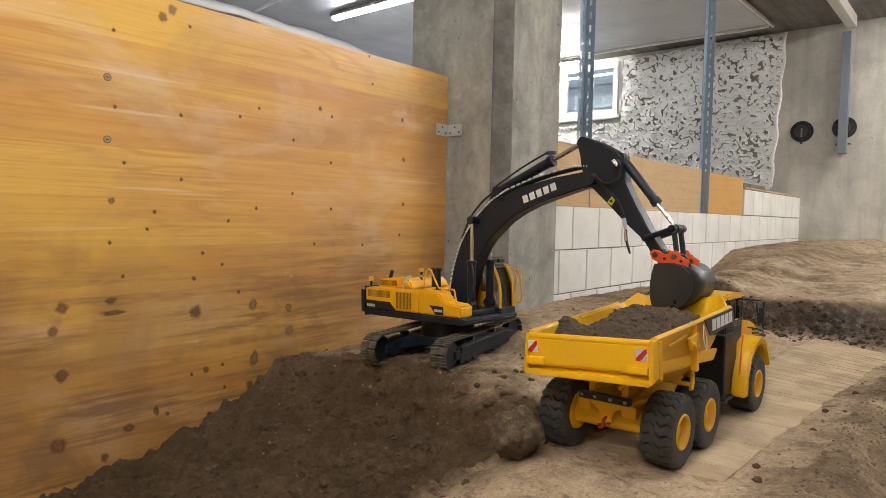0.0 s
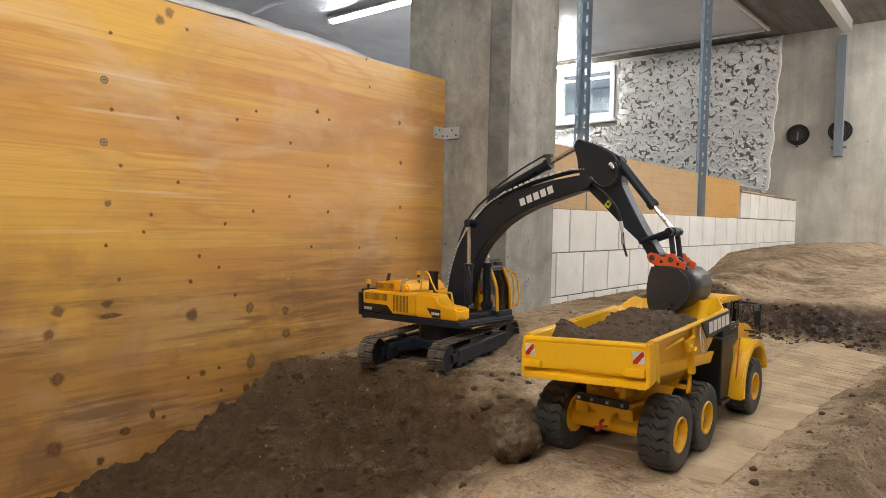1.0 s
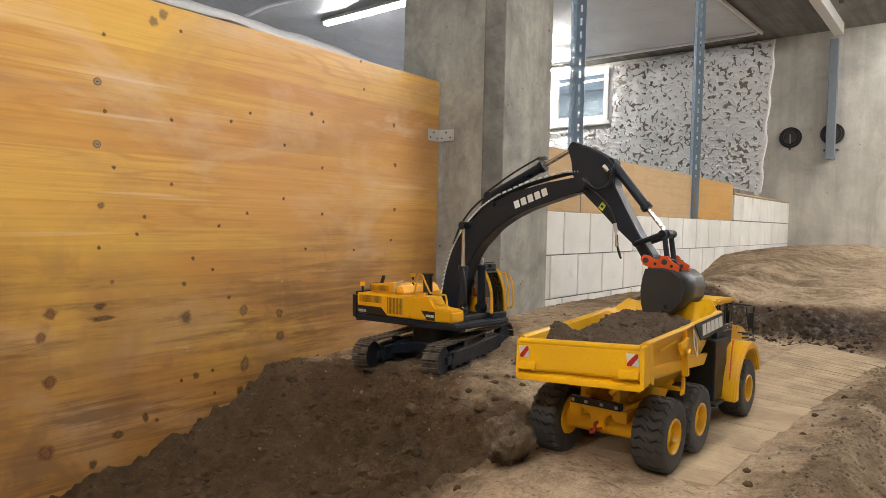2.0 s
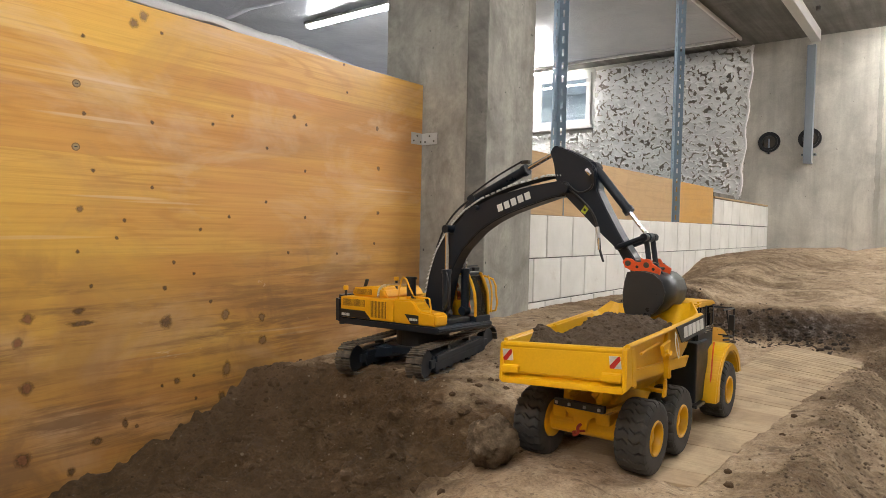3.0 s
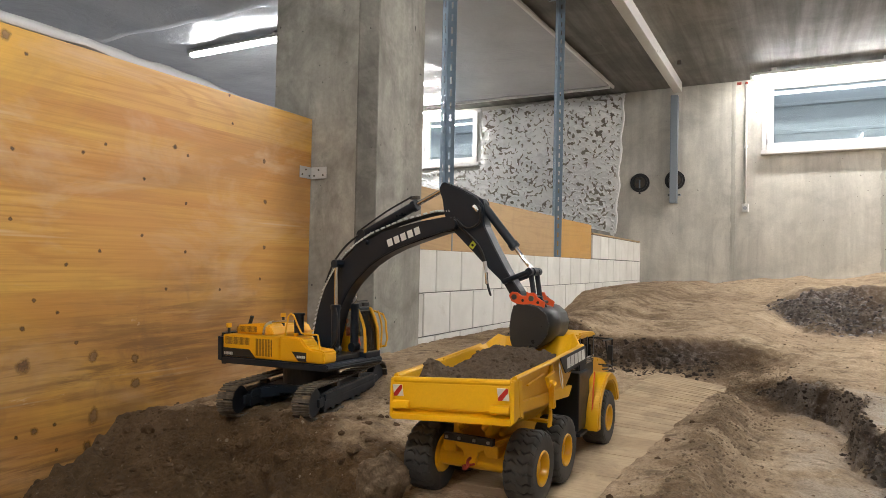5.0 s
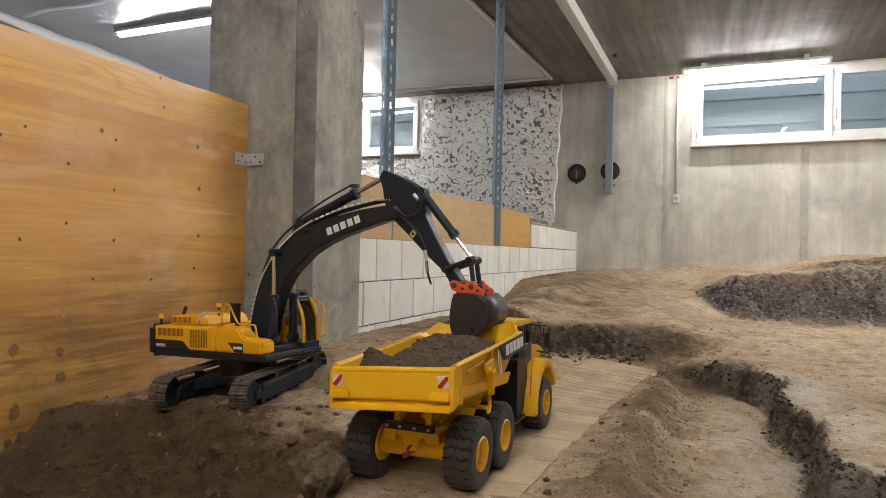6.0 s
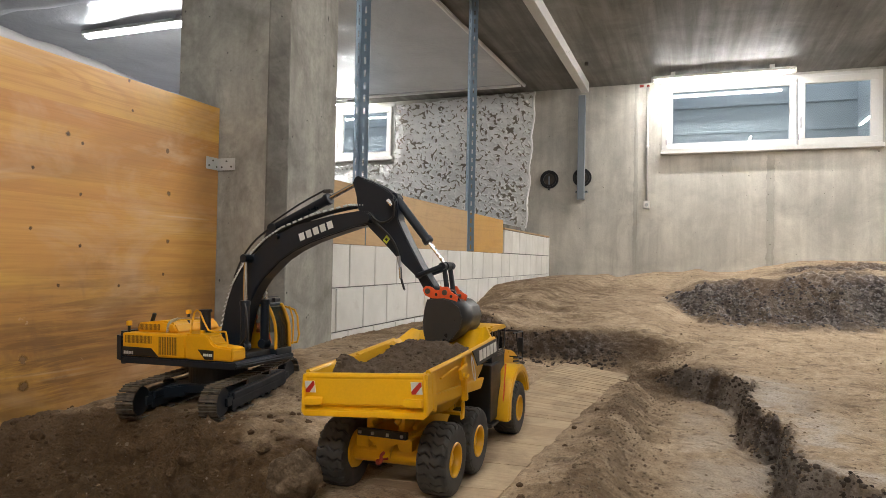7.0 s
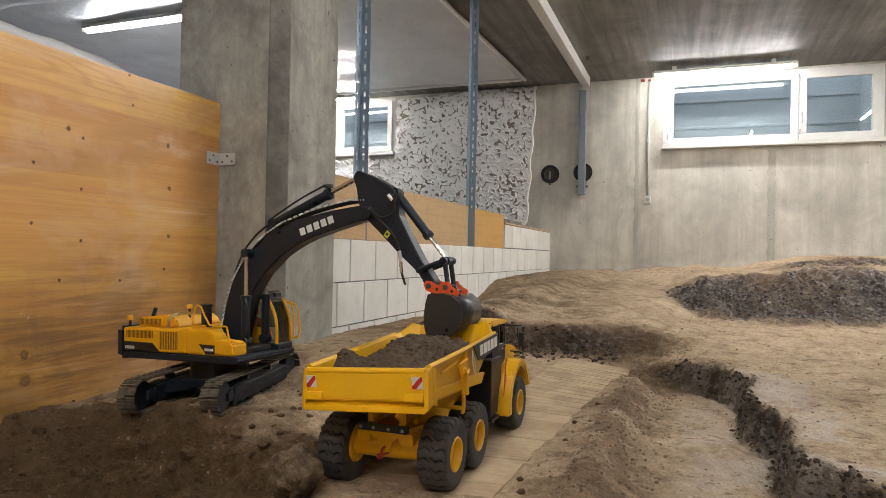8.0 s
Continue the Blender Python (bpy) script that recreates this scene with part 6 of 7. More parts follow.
part("tank_cap", rod((0.035, -0.085, 0.158), (0.035, -0.085, 0.166), 0.006, 14), YELLOW_EX, tank)
pl = part("name_plate", prism([(0.042, 0.1235), (0.090, 0.1225), (0.090, 0.1010), (0.064, 0.1010)], -0.1079, -0.1070, "y"), BLACK, tank, "black name plate with white lettering bars")
for k in range(5):
    part("lettering_bar", box(0.060 + k * 0.0056, 0.0643 + k * 0.0056, -0.1086, -0.1080, 0.1085, 0.1145), WHITE_DECAL, pl, "white lettering bar")
rl = bmesh.new()
hose([(0.010, -0.098, 0.157), (0.022, -0.098, 0.208), (0.040, -0.098, 0.210), (0.066, -0.098, 0.168), (0.112, -0.098, 0.166), (0.120, -0.098, 0.160), (0.126, -0.098, 0.128)], 0.0022, 8, rl, steps=2)
part("hand_rail", rl, YELLOW_EX, excavator)
inner = bmesh.new()
prism([(0.0, 0.0985), (0.0, 0.150), (0.060, 0.140), (0.075, 0.0985)], -0.043, -0.028, "y", 0.002, inner)
prism([(0.0, 0.0985), (0.0, 0.150), (0.060, 0.140), (0.075, 0.0985)], 0.028, 0.040, "y", 0.002, inner)
part("boom_bracket", inner, ANTHRACITE, excavator)
# black block added where the deck between tank and cab lies in shade
vb = bmesh.new()
box(0.078, 0.136, -0.052, 0.038, 0.0985, 0.112, 0.003, vb)
for k in range(4):
    rod((0.086 + 0.012 * k, -0.046, 0.112), (0.086 + 0.012 * k, -0.046, 0.120), 0.0035, 8, vb)
part("valve_block", vb, BLACK, excavator, "black block filling the shaded gap between tank and cab")

# cab on the left-hand side
cab = new("cab")
cab.parent = excavator
tagged(cab, "yellow operator's cab with tinted windows")
cy0, cy1, cx0, cx1, cz0, cz1 = 0.044, 0.104, 0.010, 0.140, 0.0985, 0.222
part("cab_floor", box(cx0, cx1 + 0.010, cy0, cy1, 0.082, 0.112, 0.003), ANTHRACITE, cab)
pf = bmesh.new()
for y in (cy0 + 0.003, cy1 - 0.003):
    hose([(cx1 + 0.005, y, 0.110), (cx1 + 0.003, y, 0.170), (cx1 - 0.016, y, 0.214), (cx1 - 0.030, y, 0.219), (cx0 + 0.008, y, 0.219), (cx0 + 0.003, y, 0.212), (cx0 + 0.003, y, 0.110)], 0.0038, 8, pf, steps=3)
    rod((0.078, y, 0.110), (0.078, y, 0.219), 0.0038, 8, pf)
part("cab_frame", pf, YELLOW_EX, cab)
part("cab_roof", box(cx0, cx1 - 0.022, cy0, cy1, 0.216, 0.224, 0.003), ANTHRACITE, cab)
part("cab_rear", box(cx0, cx0 + 0.004, cy0 + 0.004, cy1 - 0.004, 0.110, 0.165, 0.001), YELLOW_EX, cab)
part("side_panel", box(cx0 + 0.004, 0.078, cy1 - 0.003, cy1 + 0.001, 0.110, 0.155, 0.001), YELLOW_EX, cab)
part("side_panel", box(cx0 + 0.004, 0.100, cy0 - 0.001, cy0 + 0.003, 0.110, 0.150, 0.001), YELLOW_EX, cab)
part("cab_window", prism([(cx0 + 0.006, 0.152), (cx1 + 0.001, 0.152), (cx1 - 0.014, 0.213), (cx0 + 0.006, 0.216)], cy0 + 0.002, cy0 + 0.003, "y"), CAB_GLASS, cab, "clear cab window")
part("windscreen", prism([(cx1 + 0.004, 0.112), (cx1 + 0.005, 0.112), (cx1 + 0.003, 0.170), (cx1 - 0.016, 0.214), (cx1 - 0.017, 0.214), (cx1 + 0.002, 0.170)], cy0 + 0.005, cy1 - 0.005, "y"), CAB_GLASS, cab, "curved windscreen")
gd = bmesh.new()
for y in (cy1 + 0.012, ):
    hose([(0.095, y, 0.118), (0.093, y, 0.205), (0.150, y, 0.204), (0.160, y, 0.165), (0.158, y, 0.122), (0.098, y, 0.117)], 0.0028, 8, gd, steps=2)
hose([(cx1 + 0.013, cy1 - 0.002, 0.118), (cx1 + 0.016, cy1 - 0.002, 0.175), (cx1 + 0.004, cy1 - 0.002, 0.214)], 0.0024, 8, gd)
part("door", gd, YELLOW_EX, cab, "open yellow cab door frame")
part("wiper", hose([(cx1 + 0.008, 0.07, 0.12), (cx1 + 0.009, 0.066, 0.168)], 0.0011, 6, steps=1), BLACK, cab)
lt = bmesh.new()
box(cx1 - 0.040, cx1 - 0.022, cy0 + 0.004, cy0 + 0.024, 0.226, 0.236, 0.002, lt)
box(cx1 - 0.040, cx1 - 0.022, cy1 - 0.026, cy1 - 0.004, 0.226, 0.236, 0.002, lt)
hose([(cx0 + 0.03, cy0 + 0.004, 0.226), (cx0 + 0.03, cy0 + 0.004, 0.240), (cx1 - 0.03, cy0 + 0.004, 0.240), (cx1 - 0.03, cy1 - 0.004, 0.240)], 0.0016, 6, lt, steps=1)
part("roof_lights", lt, BLACK, cab)
part("beacon", rod((cx0 + 0.02, cy1 - 0.018, 0.224), (cx0 + 0.02, cy1 - 0.018, 0.240), 0.0065, 14, bevel=0.001), BEACON, cab, "amber beacon")
part("seat", box(0.045, 0.075, 0.060, 0.094, 0.112, 0.135, 0.005), VINYL_GREY, cab, "grey seat")
part("seat_back", box(0.030, 0.042, 0.062, 0.092, 0.130, 0.190, 0.005), VINYL_GREY, cab, "grey seat back")


def build_doll():
    bm = bmesh.new()
    rod((0.058, 0.077, 0.136), (0.052, 0.077, 0.172), 0.012, 12, bm, r2=0.010, bevel=0.003)
    lump(0.0085, 5, 1.1, bm, 2, (0.054, 0.077, 0.186), 0.05)
    for s in (-1, 1):
        hose([(0.060, 0.077 + s * 0.007, 0.140), (0.086, 0.077 + s * 0.009, 0.143), (0.094, 0.077 + s * 0.009, 0.120)], 0.0048, 8, bm)
        hose([(0.053, 0.077 + s * 0.013, 0.168), (0.064, 0.077 + s * 0.015, 0.152), (0.082, 0.077 + s * 0.012, 0.150)], 0.0036, 8, bm)
    ob = part("doll", bm, DOLL_SKIN, None, smooth=True, at=excavator.matrix_basis.copy())
    return tagged(ob, "small plain orange doll sitting in the cab seat", "doll")


build_doll()

# boom: box section, smooth outline
BOOM = [(0.030, 0.118), (0.032, 0.150), (0.042, 0.200), (0.055, 0.240), (0.072, 0.276), (0.097, 0.309), (0.126, 0.339), (0.158, 0.365), (0.192, 0.387), (0.258, 0.412), (0.362, 0.430), (0.440, 0.438), (0.462, 0.434), (0.470, 0.420), (0.462, 0.406), (0.440, 0.402),
        (0.422, 0.401), (0.347, 0.382), (0.300, 0.369), (0.254, 0.351), (0.212, 0.328), (0.183, 0.304), (0.162, 0.287), (0.142, 0.263), (0.124, 0.234), (0.110, 0.200), (0.099, 0.160), (0.088, 0.116), (0.060, 0.100)]
boom = part("boom", prism(BOOM, -0.020, 0.020, "y", 0.0025), ANTHRACITE, excavator, "anthracite curved boom")
part("boom_pin", rod((0.455, -0.032, 0.419), (0.455, 0.032, 0.419), 0.011, 18, bevel=0.001), ANTHRACITE, boom)
pad = bmesh.new()
rod((0.124, -0.030, 0.335), (0.124, 0.030, 0.335), 0.010, 16, pad, bevel=0.001)
rod((0.205, -0.027, 0.386), (0.205, 0.027, 0.386), 0.0065, 14, pad, bevel=0.001)
prism([(0.146, 0.352), (0.190, 0.384), (0.194, 0.406), (0.178, 0.416), (0.166, 0.406)], -0.012, 0.012, "y", 0.002, pad)
part("lug", pad, ANTHRACITE, boom)
ang = math.atan2(0.428 - 0.385, 0.36 - 0.27)
for k in range(5):
    c = Vector((0.276 + 0.0195 * k, 0, 0.384 + 0.0060 * k))
    for s in (-1, 1):
        part("lettering_bar", box(-0.0072, 0.0072, -0.0005, 0.0005, -0.0085, 0.0085), WHITE_DECAL, boom, "white lettering bar", at=Matrix.Translation((c.x, s * 0.0206, c.z)) @ Matrix.Rotation(-0.30, 4, "Y"))


def cylinder(name, a, b, split, r, rr, ys=0.0):
    """A hydraulic cylinder from a to b in the boom's plane: barrel up to the split, then a chrome rod."""
    a, b = Vector((a[0], ys, a[1])), Vector((b[0], ys, b[1]))
    m = a + (b - a) * split
    u = (b - a).normalized()
    bm = rod(a, m, r, 18, bevel=0.0012)
    rod(m - u * 0.012, m, r * 1.22, 18, bm, bevel=0.001)
    rod(a - Vector((0, r * 1.1, 0)), a + Vector((0, r * 1.1, 0)), r * 1.1, 16, bm)
    cyl = part(name, bm, ANTHRACITE, excavator, smooth=False)
    rb = rod(m, b, rr, 14)
    part("piston_rod", rb, CHROME, cyl, "chrome piston rod", smooth=False)
    part("rod_eye", rod(b - Vector((0, r, 0)), b + Vector((0, r, 0)), r * 0.95, 16), ANTHRACITE, cyl)
    return cyl


for s in (-1, 1):
    cylinder("lift_cylinder", (0.118, 0.125), (0.124, 0.336), 0.52, 0.0105, 0.0052, s * 0.036)
sc = cylinder("stick_cylinder", (0.180, 0.407), (0.424, 0.505), 0.66, 0.0115, 0.0055)
part("valve", box(0.325, 0.345, -0.006, 0.006, 0.484, 0.492, 0.001), DARK_METAL, sc)

# stick
STICK = [(0.412, 0.503), (0.420, 0.513), (0.440, 0.510), (0.470, 0.497), (0.500, 0.480), (0.518, 0.466), (0.524, 0.455), (0.528, 0.412), (0.552, 0.365), (0.580, 0.315), (0.612, 0.268), (0.612, 0.256), (0.601, 0.250), (0.592, 0.256), (0.573, 0.287), (0.530, 0.325), (0.490, 0.365), (0.455, 0.398), (0.436, 0.420), (0.425, 0.444), (0.421, 0.475)]
stick = part("stick", prism(STICK, -0.0165, 0.0165, "y", 0.002), ANTHRACITE, excavator, "anthracite stick arm")
for s in (-1, 1):
    lab = part("label", box(-0.006, 0.006, -0.0005, 0.0005, -0.009, 0.009), LABEL_GREEN, stick, "small yellow-green warning label", at=Matrix.Translation((0.500, s * 0.0170, 0.372)) @ Matrix.Rotation(0.68, 4, "Y"))
    part("label_mark", box(-0.003, 0.003, -0.0009, 0.0009, -0.004, 0.001), BLACK, lab)
    part("stick_pin", rod((0.512, s * 0.018, 0.462), (0.512, s * 0.024, 0.462), 0.0085, 16, bevel=0.0008), ANTHRACITE, stick)
cylinder("bucket_cylinder", (0.514, 0.463), (0.636, 0.311), 0.66, 0.0095, 0.0045)
lk = bmesh.new()
for s in (-1, 1):
    hose([(0.579, s * 0.023, 0.292), (0.636, s * 0.023, 0.311)], 0.0055, 8, lk, steps=1)
    hose([(0.636, s * 0.015, 0.311), (0.643, s * 0.015, 0.256)], 0.0055, 8, lk, steps=1)
    rod((0.636, s * 0.014, 0.311), (0.636, s * 0.027, 0.311), 0.008, 14, lk)
rod((0.579, -0.026, 0.292), (0.579, 0.026, 0.292), 0.0065, 14, lk)
rod((0.636, -0.027, 0.311), (0.636, 0.027, 0.311), 0.0055, 14, lk)
part("bucket_link", lk, ANTHRACITE, excavator)
qc = bmesh.new()
QC = [(0.590, 0.262), (0.597, 0.270), (0.610, 0.268), (0.618, 0.262), (0.628, 0.261), (0.637, 0.268), (0.648, 0.268), (0.655, 0.258), (0.672, 0.248), (0.668, 0.236), (0.650, 0.240), (0.634, 0.243), (0.610, 0.244), (0.596, 0.250)]
for s in (-1, 1):
    prism(QC, s * 0.024 - 0.0022, s * 0.024 + 0.0022, "y", 0.0008, qc)
coupler = part("quick_coupler", qc, ORANGE, excavator, "bright orange quick coupler")
cp = bmesh.new()
for x, z in ((0.603, 0.259), (0.642, 0.256)):
    rod((x, -0.029, z), (x, 0.029, z), 0.0058, 14, cp)
part("coupler_pin", cp, DARK_METAL, coupler)
part("coupler_body", box(0.604, 0.655, -0.021, 0.021, 0.236, 0.250, 0.003), ANTHRACITE, coupler)
for x, z in ((0.622, 0.252), (0.656, 0.248)):
    part("coupler_hole", rod((x, -0.0268, z), (x, 0.0268, z), 0.0032, 10), BLACK, coupler)

# bucket: curved back with two side plates and teeth; it tips soil forward
BW = 0.061
BACKLINE = [(0.600, 0.240), (0.630, 0.243), (0.655, 0.236), (0.672, 0.218), (0.678, 0.192), (0.673, 0.164), (0.657, 0.139), (0.635, 0.122), (0.610, 0.115), (0.598, 0.116)]
bk = new("bucket")
bk.parent = excavator
tagged(bk, "dark grey digging bucket tipped over the truck")
bk.matrix_basis = pose(0.635, 0.010, 0.25) @ Matrix.Diagonal((1, 0.88, 0.77, 1)) @ pose(-0.625, 0, -0.25)
sb = bmesh.new()
lo = [sb.verts.new((x, -BW, z)) for x, z in BACKLINE]
hi = [sb.verts.new((x, BW, z)) for x, z in BACKLINE]
for i in range(len(lo) - 1):
    sb.faces.new((lo[i], lo[i + 1], hi[i + 1], hi[i]))
bshell = part("bucket_shell", sb, BUCKET_STEEL, bk, smooth=True)
m = bshell.modifiers.new("thickness", "SOLIDIFY")
m.thickness = 0.004
side = [BACKLINE[0], *BACKLINE[1:], (0.591, 0.150), (0.590, 0.185), (0.594, 0.215)]
for s in (-1, 1):
    part("side_plate", prism(side, s * BW - 0.0022, s * BW + 0.0022, "y", 0.0008), BUCKET_STEEL, bk)
ed = bmesh.new()
box(0.590, 0.612, -BW, BW, 0.1125, 0.1185, 0.001, ed)
part("cutting_edge", ed, DARK_METAL, bk)
ear = bmesh.new()
for s in (-1, 1):
    prism([(0.598, 0.238), (0.604, 0.262), (0.646, 0.262), (0.660, 0.230)], s * 0.018 - 0.003, s * 0.018 + 0.003, "y", 0.0008, ear)
part("ear", ear, ANTHRACITE, bk)
for k in range(5):
    y = -0.052 + 0.026 * k
    part("tooth", prism([(0.602, 0.1115), (0.574, 0.1160), (0.574, 0.1175), (0.602, 0.1200)], y - 0.0055, y + 0.0055, "y", 0.0012), DARK_METAL, bk)

# hydraulic lines
for s in (-0.010, 0.0, 0.010):
    hz = bmesh.new()
    hose([(0.024, s, 0.150), (0.040, s, 0.215), (0.063, s, 0.272), (0.090, s, 0.312), (0.124, s, 0.349), (0.165, s, 0.379), (0.21, s, 0.402), (0.30, s, 0.430), (0.40, s, 0.447), (0.440, s, 0.446), (0.475, s, 0.425)], 0.0026, 7, hz)
    part("hose", hz, BLACK, boom, "black hydraulic hose")
wrap = bmesh.new()
for k in range(50):
    t = k / 49
    path = [(0.021, 0.150), (0.036, 0.215), (0.059, 0.272), (0.086, 0.312), (0.120, 0.351), (0.162, 0.383), (0.21, 0.408), (0.30, 0.4355), (0.40, 0.452), (0.440, 0.450)]
    f = t * (len(path) - 1)
    i = min(int(f), len(path) - 2)
    a, b = Vector((path[i][0], 0, path[i][1])), Vector((path[i + 1][0], 0, path[i + 1][1]))
    p = a + (b - a) * (f - i)
    d = (b - a).normalized() * 0.0022
    rod((p.x - d.x, -0.0165, p.z - d.z - 0.0012), (p.x + d.x, -0.0080, p.z + d.z + 0.0012), 0.0023, 6, wrap)
part("hose_wrap", wrap, SILVER_DECAL, boom, "black and white spiral hose wrap")
LINES = [
    ([(0.172, -0.012, 0.405), (0.134, -0.014, 0.380), (0.096, -0.015, 0.340), (0.066, -0.012, 0.290)], 0.0026),
    ([(0.180, -0.010, 0.420), (0.260, -0.010, 0.460), (0.332, -0.008, 0.490)], 0.0024),
    ([(0.455, -0.022, 0.432), (0.490, -0.026, 0.408), (0.520, -0.026, 0.418), (0.522, -0.024, 0.448), (0.512, -0.022, 0.458)], 0.0026),
    ([(0.445, -0.021, 0.430), (0.480, -0.023, 0.405), (0.512, -0.024, 0.376), (0.528, -0.024, 0.350), (0.535, -0.024, 0.322)], 0.0026),
    ([(0.535, -0.025, 0.322), (0.540, -0.027, 0.285), (0.546, -0.024, 0.262), (0.538, -0.022, 0.285)], 0.0022),
    ([(0.118, -0.050, 0.130), (0.136, -0.052, 0.150), (0.138, -0.050, 0.200), (0.128, -0.046, 0.228)], 0.0026),
    ([(0.090, -0.030, 0.110), (0.118, -0.052, 0.108), (0.140, -0.045, 0.125)], 0.0030),
]
for pts, r in LINES:
    part("hose", hose(pts, r, 7), BLACK, boom if pts[0][0] < 0.44 else stick, "black hydraulic hose")
ft = bmesh.new()
rod((0.536, -0.025, 0.318), (0.539, -0.027, 0.286), 0.0034, 10, ft)
rod((0.533, -0.025, 0.334), (0.536, -0.025, 0.316), 0.0042, 8, ft)
part("hose_fitting", ft, CHROME, stick, "silver hose fitting")
part("hose_fitting", rod((0.508, -0.026, 0.456), (0.518, -0.026, 0.444), 0.0042, 8), CHROME, stick, "silver hose fitting")
# soil left in the bucket
bs = bmesh.new()
for k in range(10):
    lump(random.uniform(0.008, 0.016), 300 + k, 0.7, bs, 2, (random.uniform(0.615, 0.640), random.uniform(-0.04, 0.04), 0.136), 0.4)
bsoil = part("soil_lump", bs, LOAD, None, smooth=True, at=excavator.matrix_basis @ bk.matrix_basis)
tagged(bsoil, "dark soil lying in the tipped bucket", "soil", kind="stuff")

# ------------------------------------------------------------------ slat mat under the truck
mat_thing = thing("slat_mat", pose(0, 0, 0), "weathered wooden slats laid crosswise as a driving mat", "wooden mat")
rs = random.Random(4)


def mat_edge(f, jitter=0.0):
    """The mat's two ends of a slat at a share f of its length: it fans out towards its far end."""
    left = Vector((-0.540 + 0.085 * f, 1.005 + 1.565 * f - 0.02 * math.sin(f * 3)))
    right = Vector((-0.300 + 0.105 * f ** 1.4 + jitter, 1.050 + 1.345 * f))
    return left, right


f = 0.0
while f < 1.0:
    step = rs.uniform(0.040, 0.075) if f < 0.45 else rs.uniform(0.012, 0.021)
    g = min(f + step, 1.0)
    j = rs.uniform(-0.010, 0.010) * (0.2 if f < 0.45 else 1)
    a, b = mat_edge(f, j)
    d, c = mat_edge(g, j + rs.uniform(-0.004, 0.004) * (0.3 if f < 0.45 else 1))
    z = 0.0005 + 0.008 * ss(0.62, 1.0, f) + rs.uniform(-0.0005, 0.0005)
    part("slat", prism([tuple(a), tuple(b), tuple(c), tuple(d)], z - 0.010, z, "z", 0.0003), SLAT_WOOD, mat_thing)
    f = g

# ------------------------------------------------------------------ clods of earth
def clod(x, y, r, seed, flat=0.75, level=3, sit=0.55, mat=CLOD, z=None):
    bm = lump(r, seed, flat, None, level, rough=0.28)
    for v in bm.verts:
        q = v.co / r
        v.co += v.co.normalized() * r * (0.10 * noise.noise(q * 3.1 + Vector((seed, 0, 0))) - 0.10 * ss(0.09, 0.0, abs(noise.noise(q * 2.3 + Vector((0, seed, 0))))) + 0.07 * noise.noise(q * 6.5) + 0.05 * noise.noise(q * 14) + 0.03 * noise.noise(q * 29))
    ob = part("soil_clod", bm, mat, None, smooth=True, at=pose(x, y, ground_height(x, y) + r * flat * sit if z is None else z, 0, 0, seed * 37 % 360))
    return tagged(ob, "rounded brown clod of earth on the ground", "clod", "clods of earth")


clod(-0.612, 0.942, 0.040, 1, 1.12, 5, mat=BIG_CLOD, z=0.032)
for i, (x, y, r) in enumerate(((-0.262, 1.085, 0.007), (-0.275, 1.13, 0.006), (-0.245, 1.40, 0.006), (-0.93, 1.04, 0.010), (-1.20, 1.02, 0.011),
                                (-0.99, 0.83, 0.009), (-1.30, 0.78, 0.010), (-0.25, 1.55, 0.006), (-0.22, 1.72, 0.006), (-1.38, 0.92, 0.008))):
    clod(x, y, r, i + 2)


def crumbs(name, count, mat, label, place, seed, r0, r1, sit=0.45, level=1):
    rnd = random.Random(seed)
    verts, faces = [], []
    base = bmesh.new()
    bmesh.ops.create_icosphere(base, subdivisions=level, radius=1)
    bv = [v.co.copy() for v in base.verts]
    bf = [[v.index for v in f.verts] for f in base.faces]
    base.free()
    done = 0
    while done < count:
        x, y, keep = place(rnd)
        if not keep:
            continue
        r = r0 + (r1 - r0) * rnd.random() ** 3
        z = ground_height(x, y)
        o = Vector((rnd.uniform(-9, 9), rnd.uniform(-9, 9), rnd.uniform(-9, 9)))
        sx, sy, sz = rnd.uniform(0.7, 1.2), rnd.uniform(0.7, 1.2), rnd.uniform(0.55, 0.9)
        k = len(verts)
        for c in bv:
            n = 1 + 0.45 * noise.noise(c * 1.5 + o) + (0.22 * noise.noise(c * 3.7 + o) if level > 1 else 0.0)
            verts.append((x + c.x * sx * r * n, y + c.y * sy * r * n, z + r * sz * sit + c.z * sz * r * n))
        faces += [[k + i for i in f] for f in bf]
        done += 1
    me = bpy.data.meshes.new(name)
    me.from_pydata(verts, [], faces)
    me.materials.append(mat)
    return tagged(new(name, me), label, "soil crumbs", kind="stuff")


def on_loose(x0, x1, y0, y1, least=0.35):
    def place(rnd):
        x, y = rnd.uniform(x0, x1), rnd.uniform(y0, y1)
        slats = -0.60 < x < -0.20 and 1.0 < y < 2.55
        return x, y, (ground_parts(x, y)[1] > least + 0.5 * rnd.random() - 0.2) and not (slats and rnd.random() < 0.85)
    return place


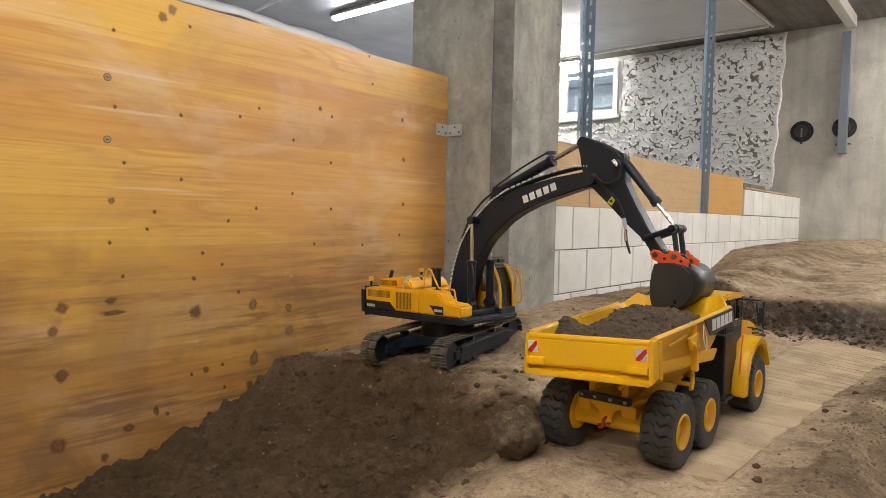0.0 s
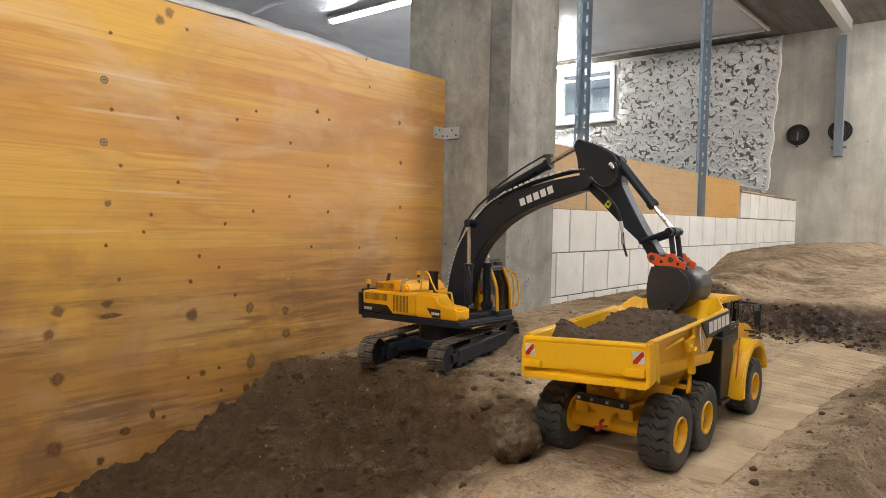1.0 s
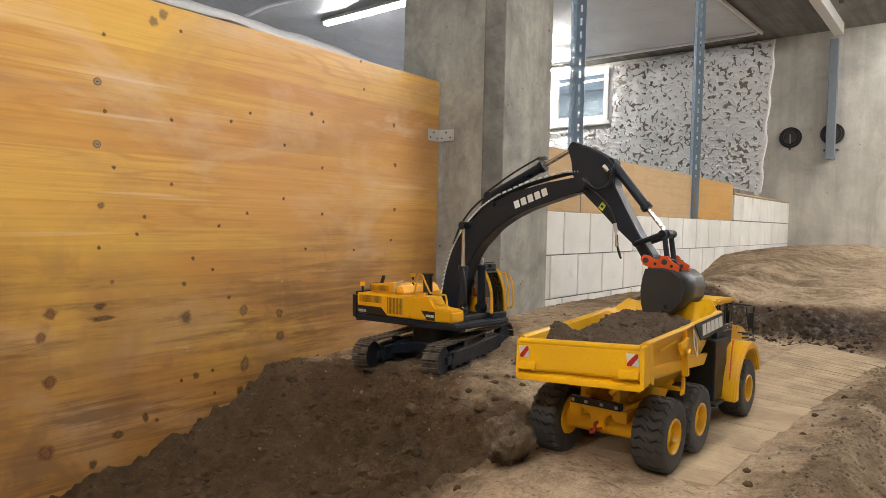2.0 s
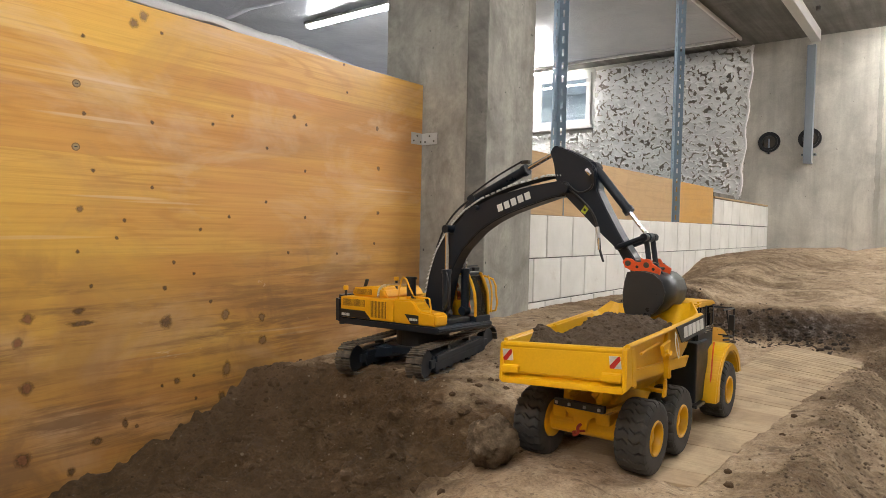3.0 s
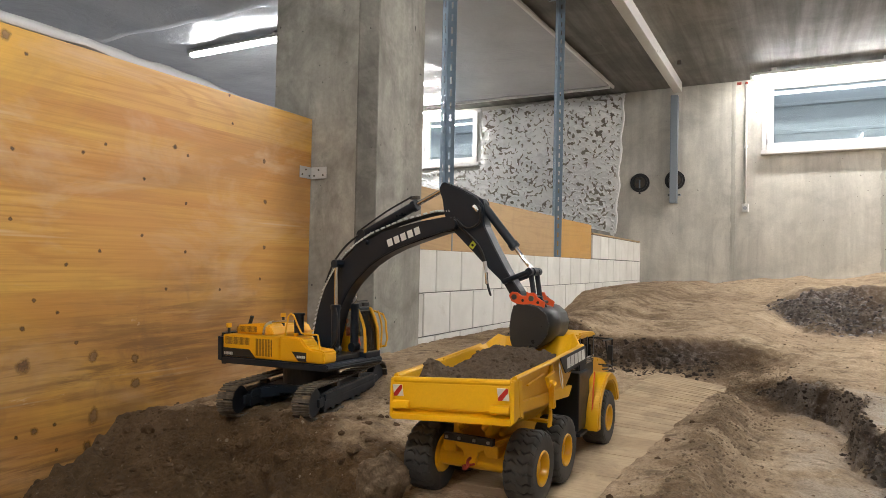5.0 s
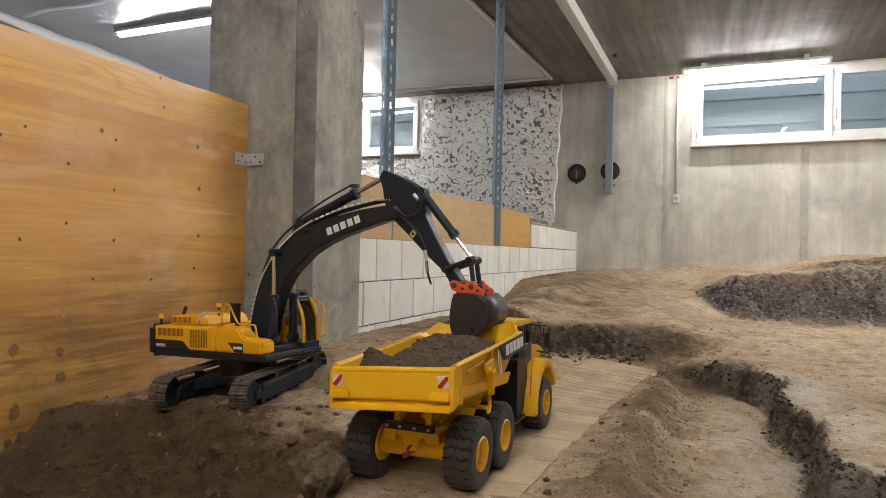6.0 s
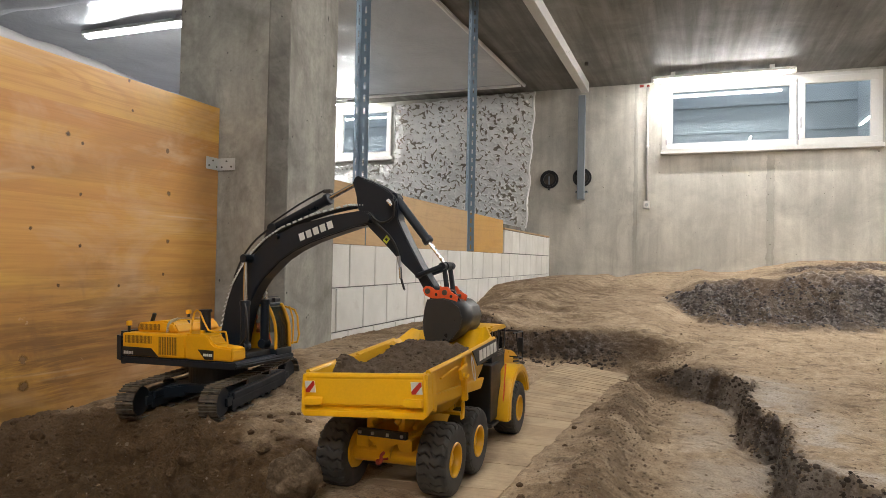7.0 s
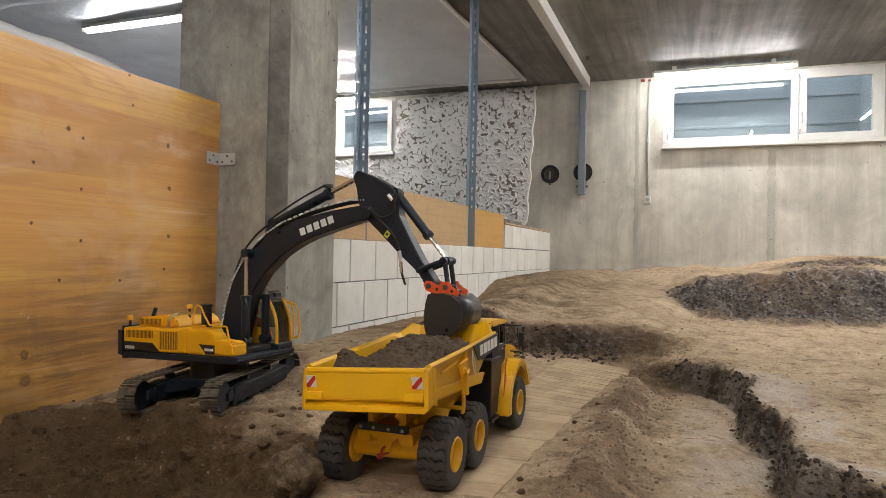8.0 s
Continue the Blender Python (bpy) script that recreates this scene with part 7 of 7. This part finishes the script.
crumbs("soil_crumbs", 1200, CLOD, "loose brown soil crumbs scattered over the ground", on_loose(-1.54, -0.3, 0.45, 2.6, 0.5), 21, 0.0010, 0.0095, 0.2)
crumbs("soil_crumbs", 5200, FLAT_CLOD, "brown crumbs of dug soil along the trench", on_loose(-0.3, 0.4, 0.9, 2.7, 0.4), 22, 0.0009, 0.0045)
crumbs("soil_crumbs", 7000, ASH_CLOD, "dark and pale crumbs on the slope of the heap", on_loose(-0.2, 2.4, 3.2, 4.8, 0.5), 24, 0.0015, 0.012, 0.25)


def on_bank(rnd):
    """On the steep dug bank behind the driving mat."""
    x = rnd.uniform(-0.95, -0.25)
    return x, 2.63 + 0.03 * math.sin(x * 9) + rnd.gauss(0.0, 0.040), True


crumbs("soil_crumbs", 800, EDGE_CLOD, "dark clods on the steep dug bank", on_bank, 26, 0.002, 0.012, 0.0)


def on_edge(rnd):
    """Along the broken face beside the trench."""
    y = rnd.uniform(1.0, 2.4)
    return trench_edge(y) + rnd.gauss(-0.012, 0.009), y, True


crumbs("soil_crumbs", 1500, EDGE_CLOD, "dark broken lumps along the face of the trench", on_edge, 25, 0.0012, 0.0060, -0.1, 2)


def in_pit(rnd):
    """Over the dug slope before the excavator."""
    x, y = rnd.uniform(-1.50, -0.62), rnd.uniform(0.45, 1.16)
    g = ground_parts(x, y)
    return x, y, g[1] > 0.45 and noise.noise(Vector((x * 5, y * 5, 3))) > -0.25


crumbs("soil_lumps", 260, CLOD, "lumps of damp dug earth lying on the slope of the pit", in_pit, 31, 0.004, 0.020, -0.3, 2)
crumbs("soil_lumps", 60, CLOD, "lumps of earth on the bench beside the excavator", lambda rnd: (rnd.uniform(-1.52, -0.66), rnd.uniform(1.12, 1.30), True), 32, 0.002, 0.010, -0.2, 2)
crumbs("soil_crumbs", 900, FLAT_CLOD, "loose brown soil crumbs scattered over the ground", on_loose(-1.4, 1.2, 1.6, 6.5, 0.1), 23, 0.0012, 0.0055)
crumbs("soil_crumbs", 1000, FLAT_CLOD, "small brown crumbs scattered over the driven flat", on_loose(-0.1, 1.3, 1.0, 3.5, -0.3), 27, 0.0008, 0.0048, 0.1)
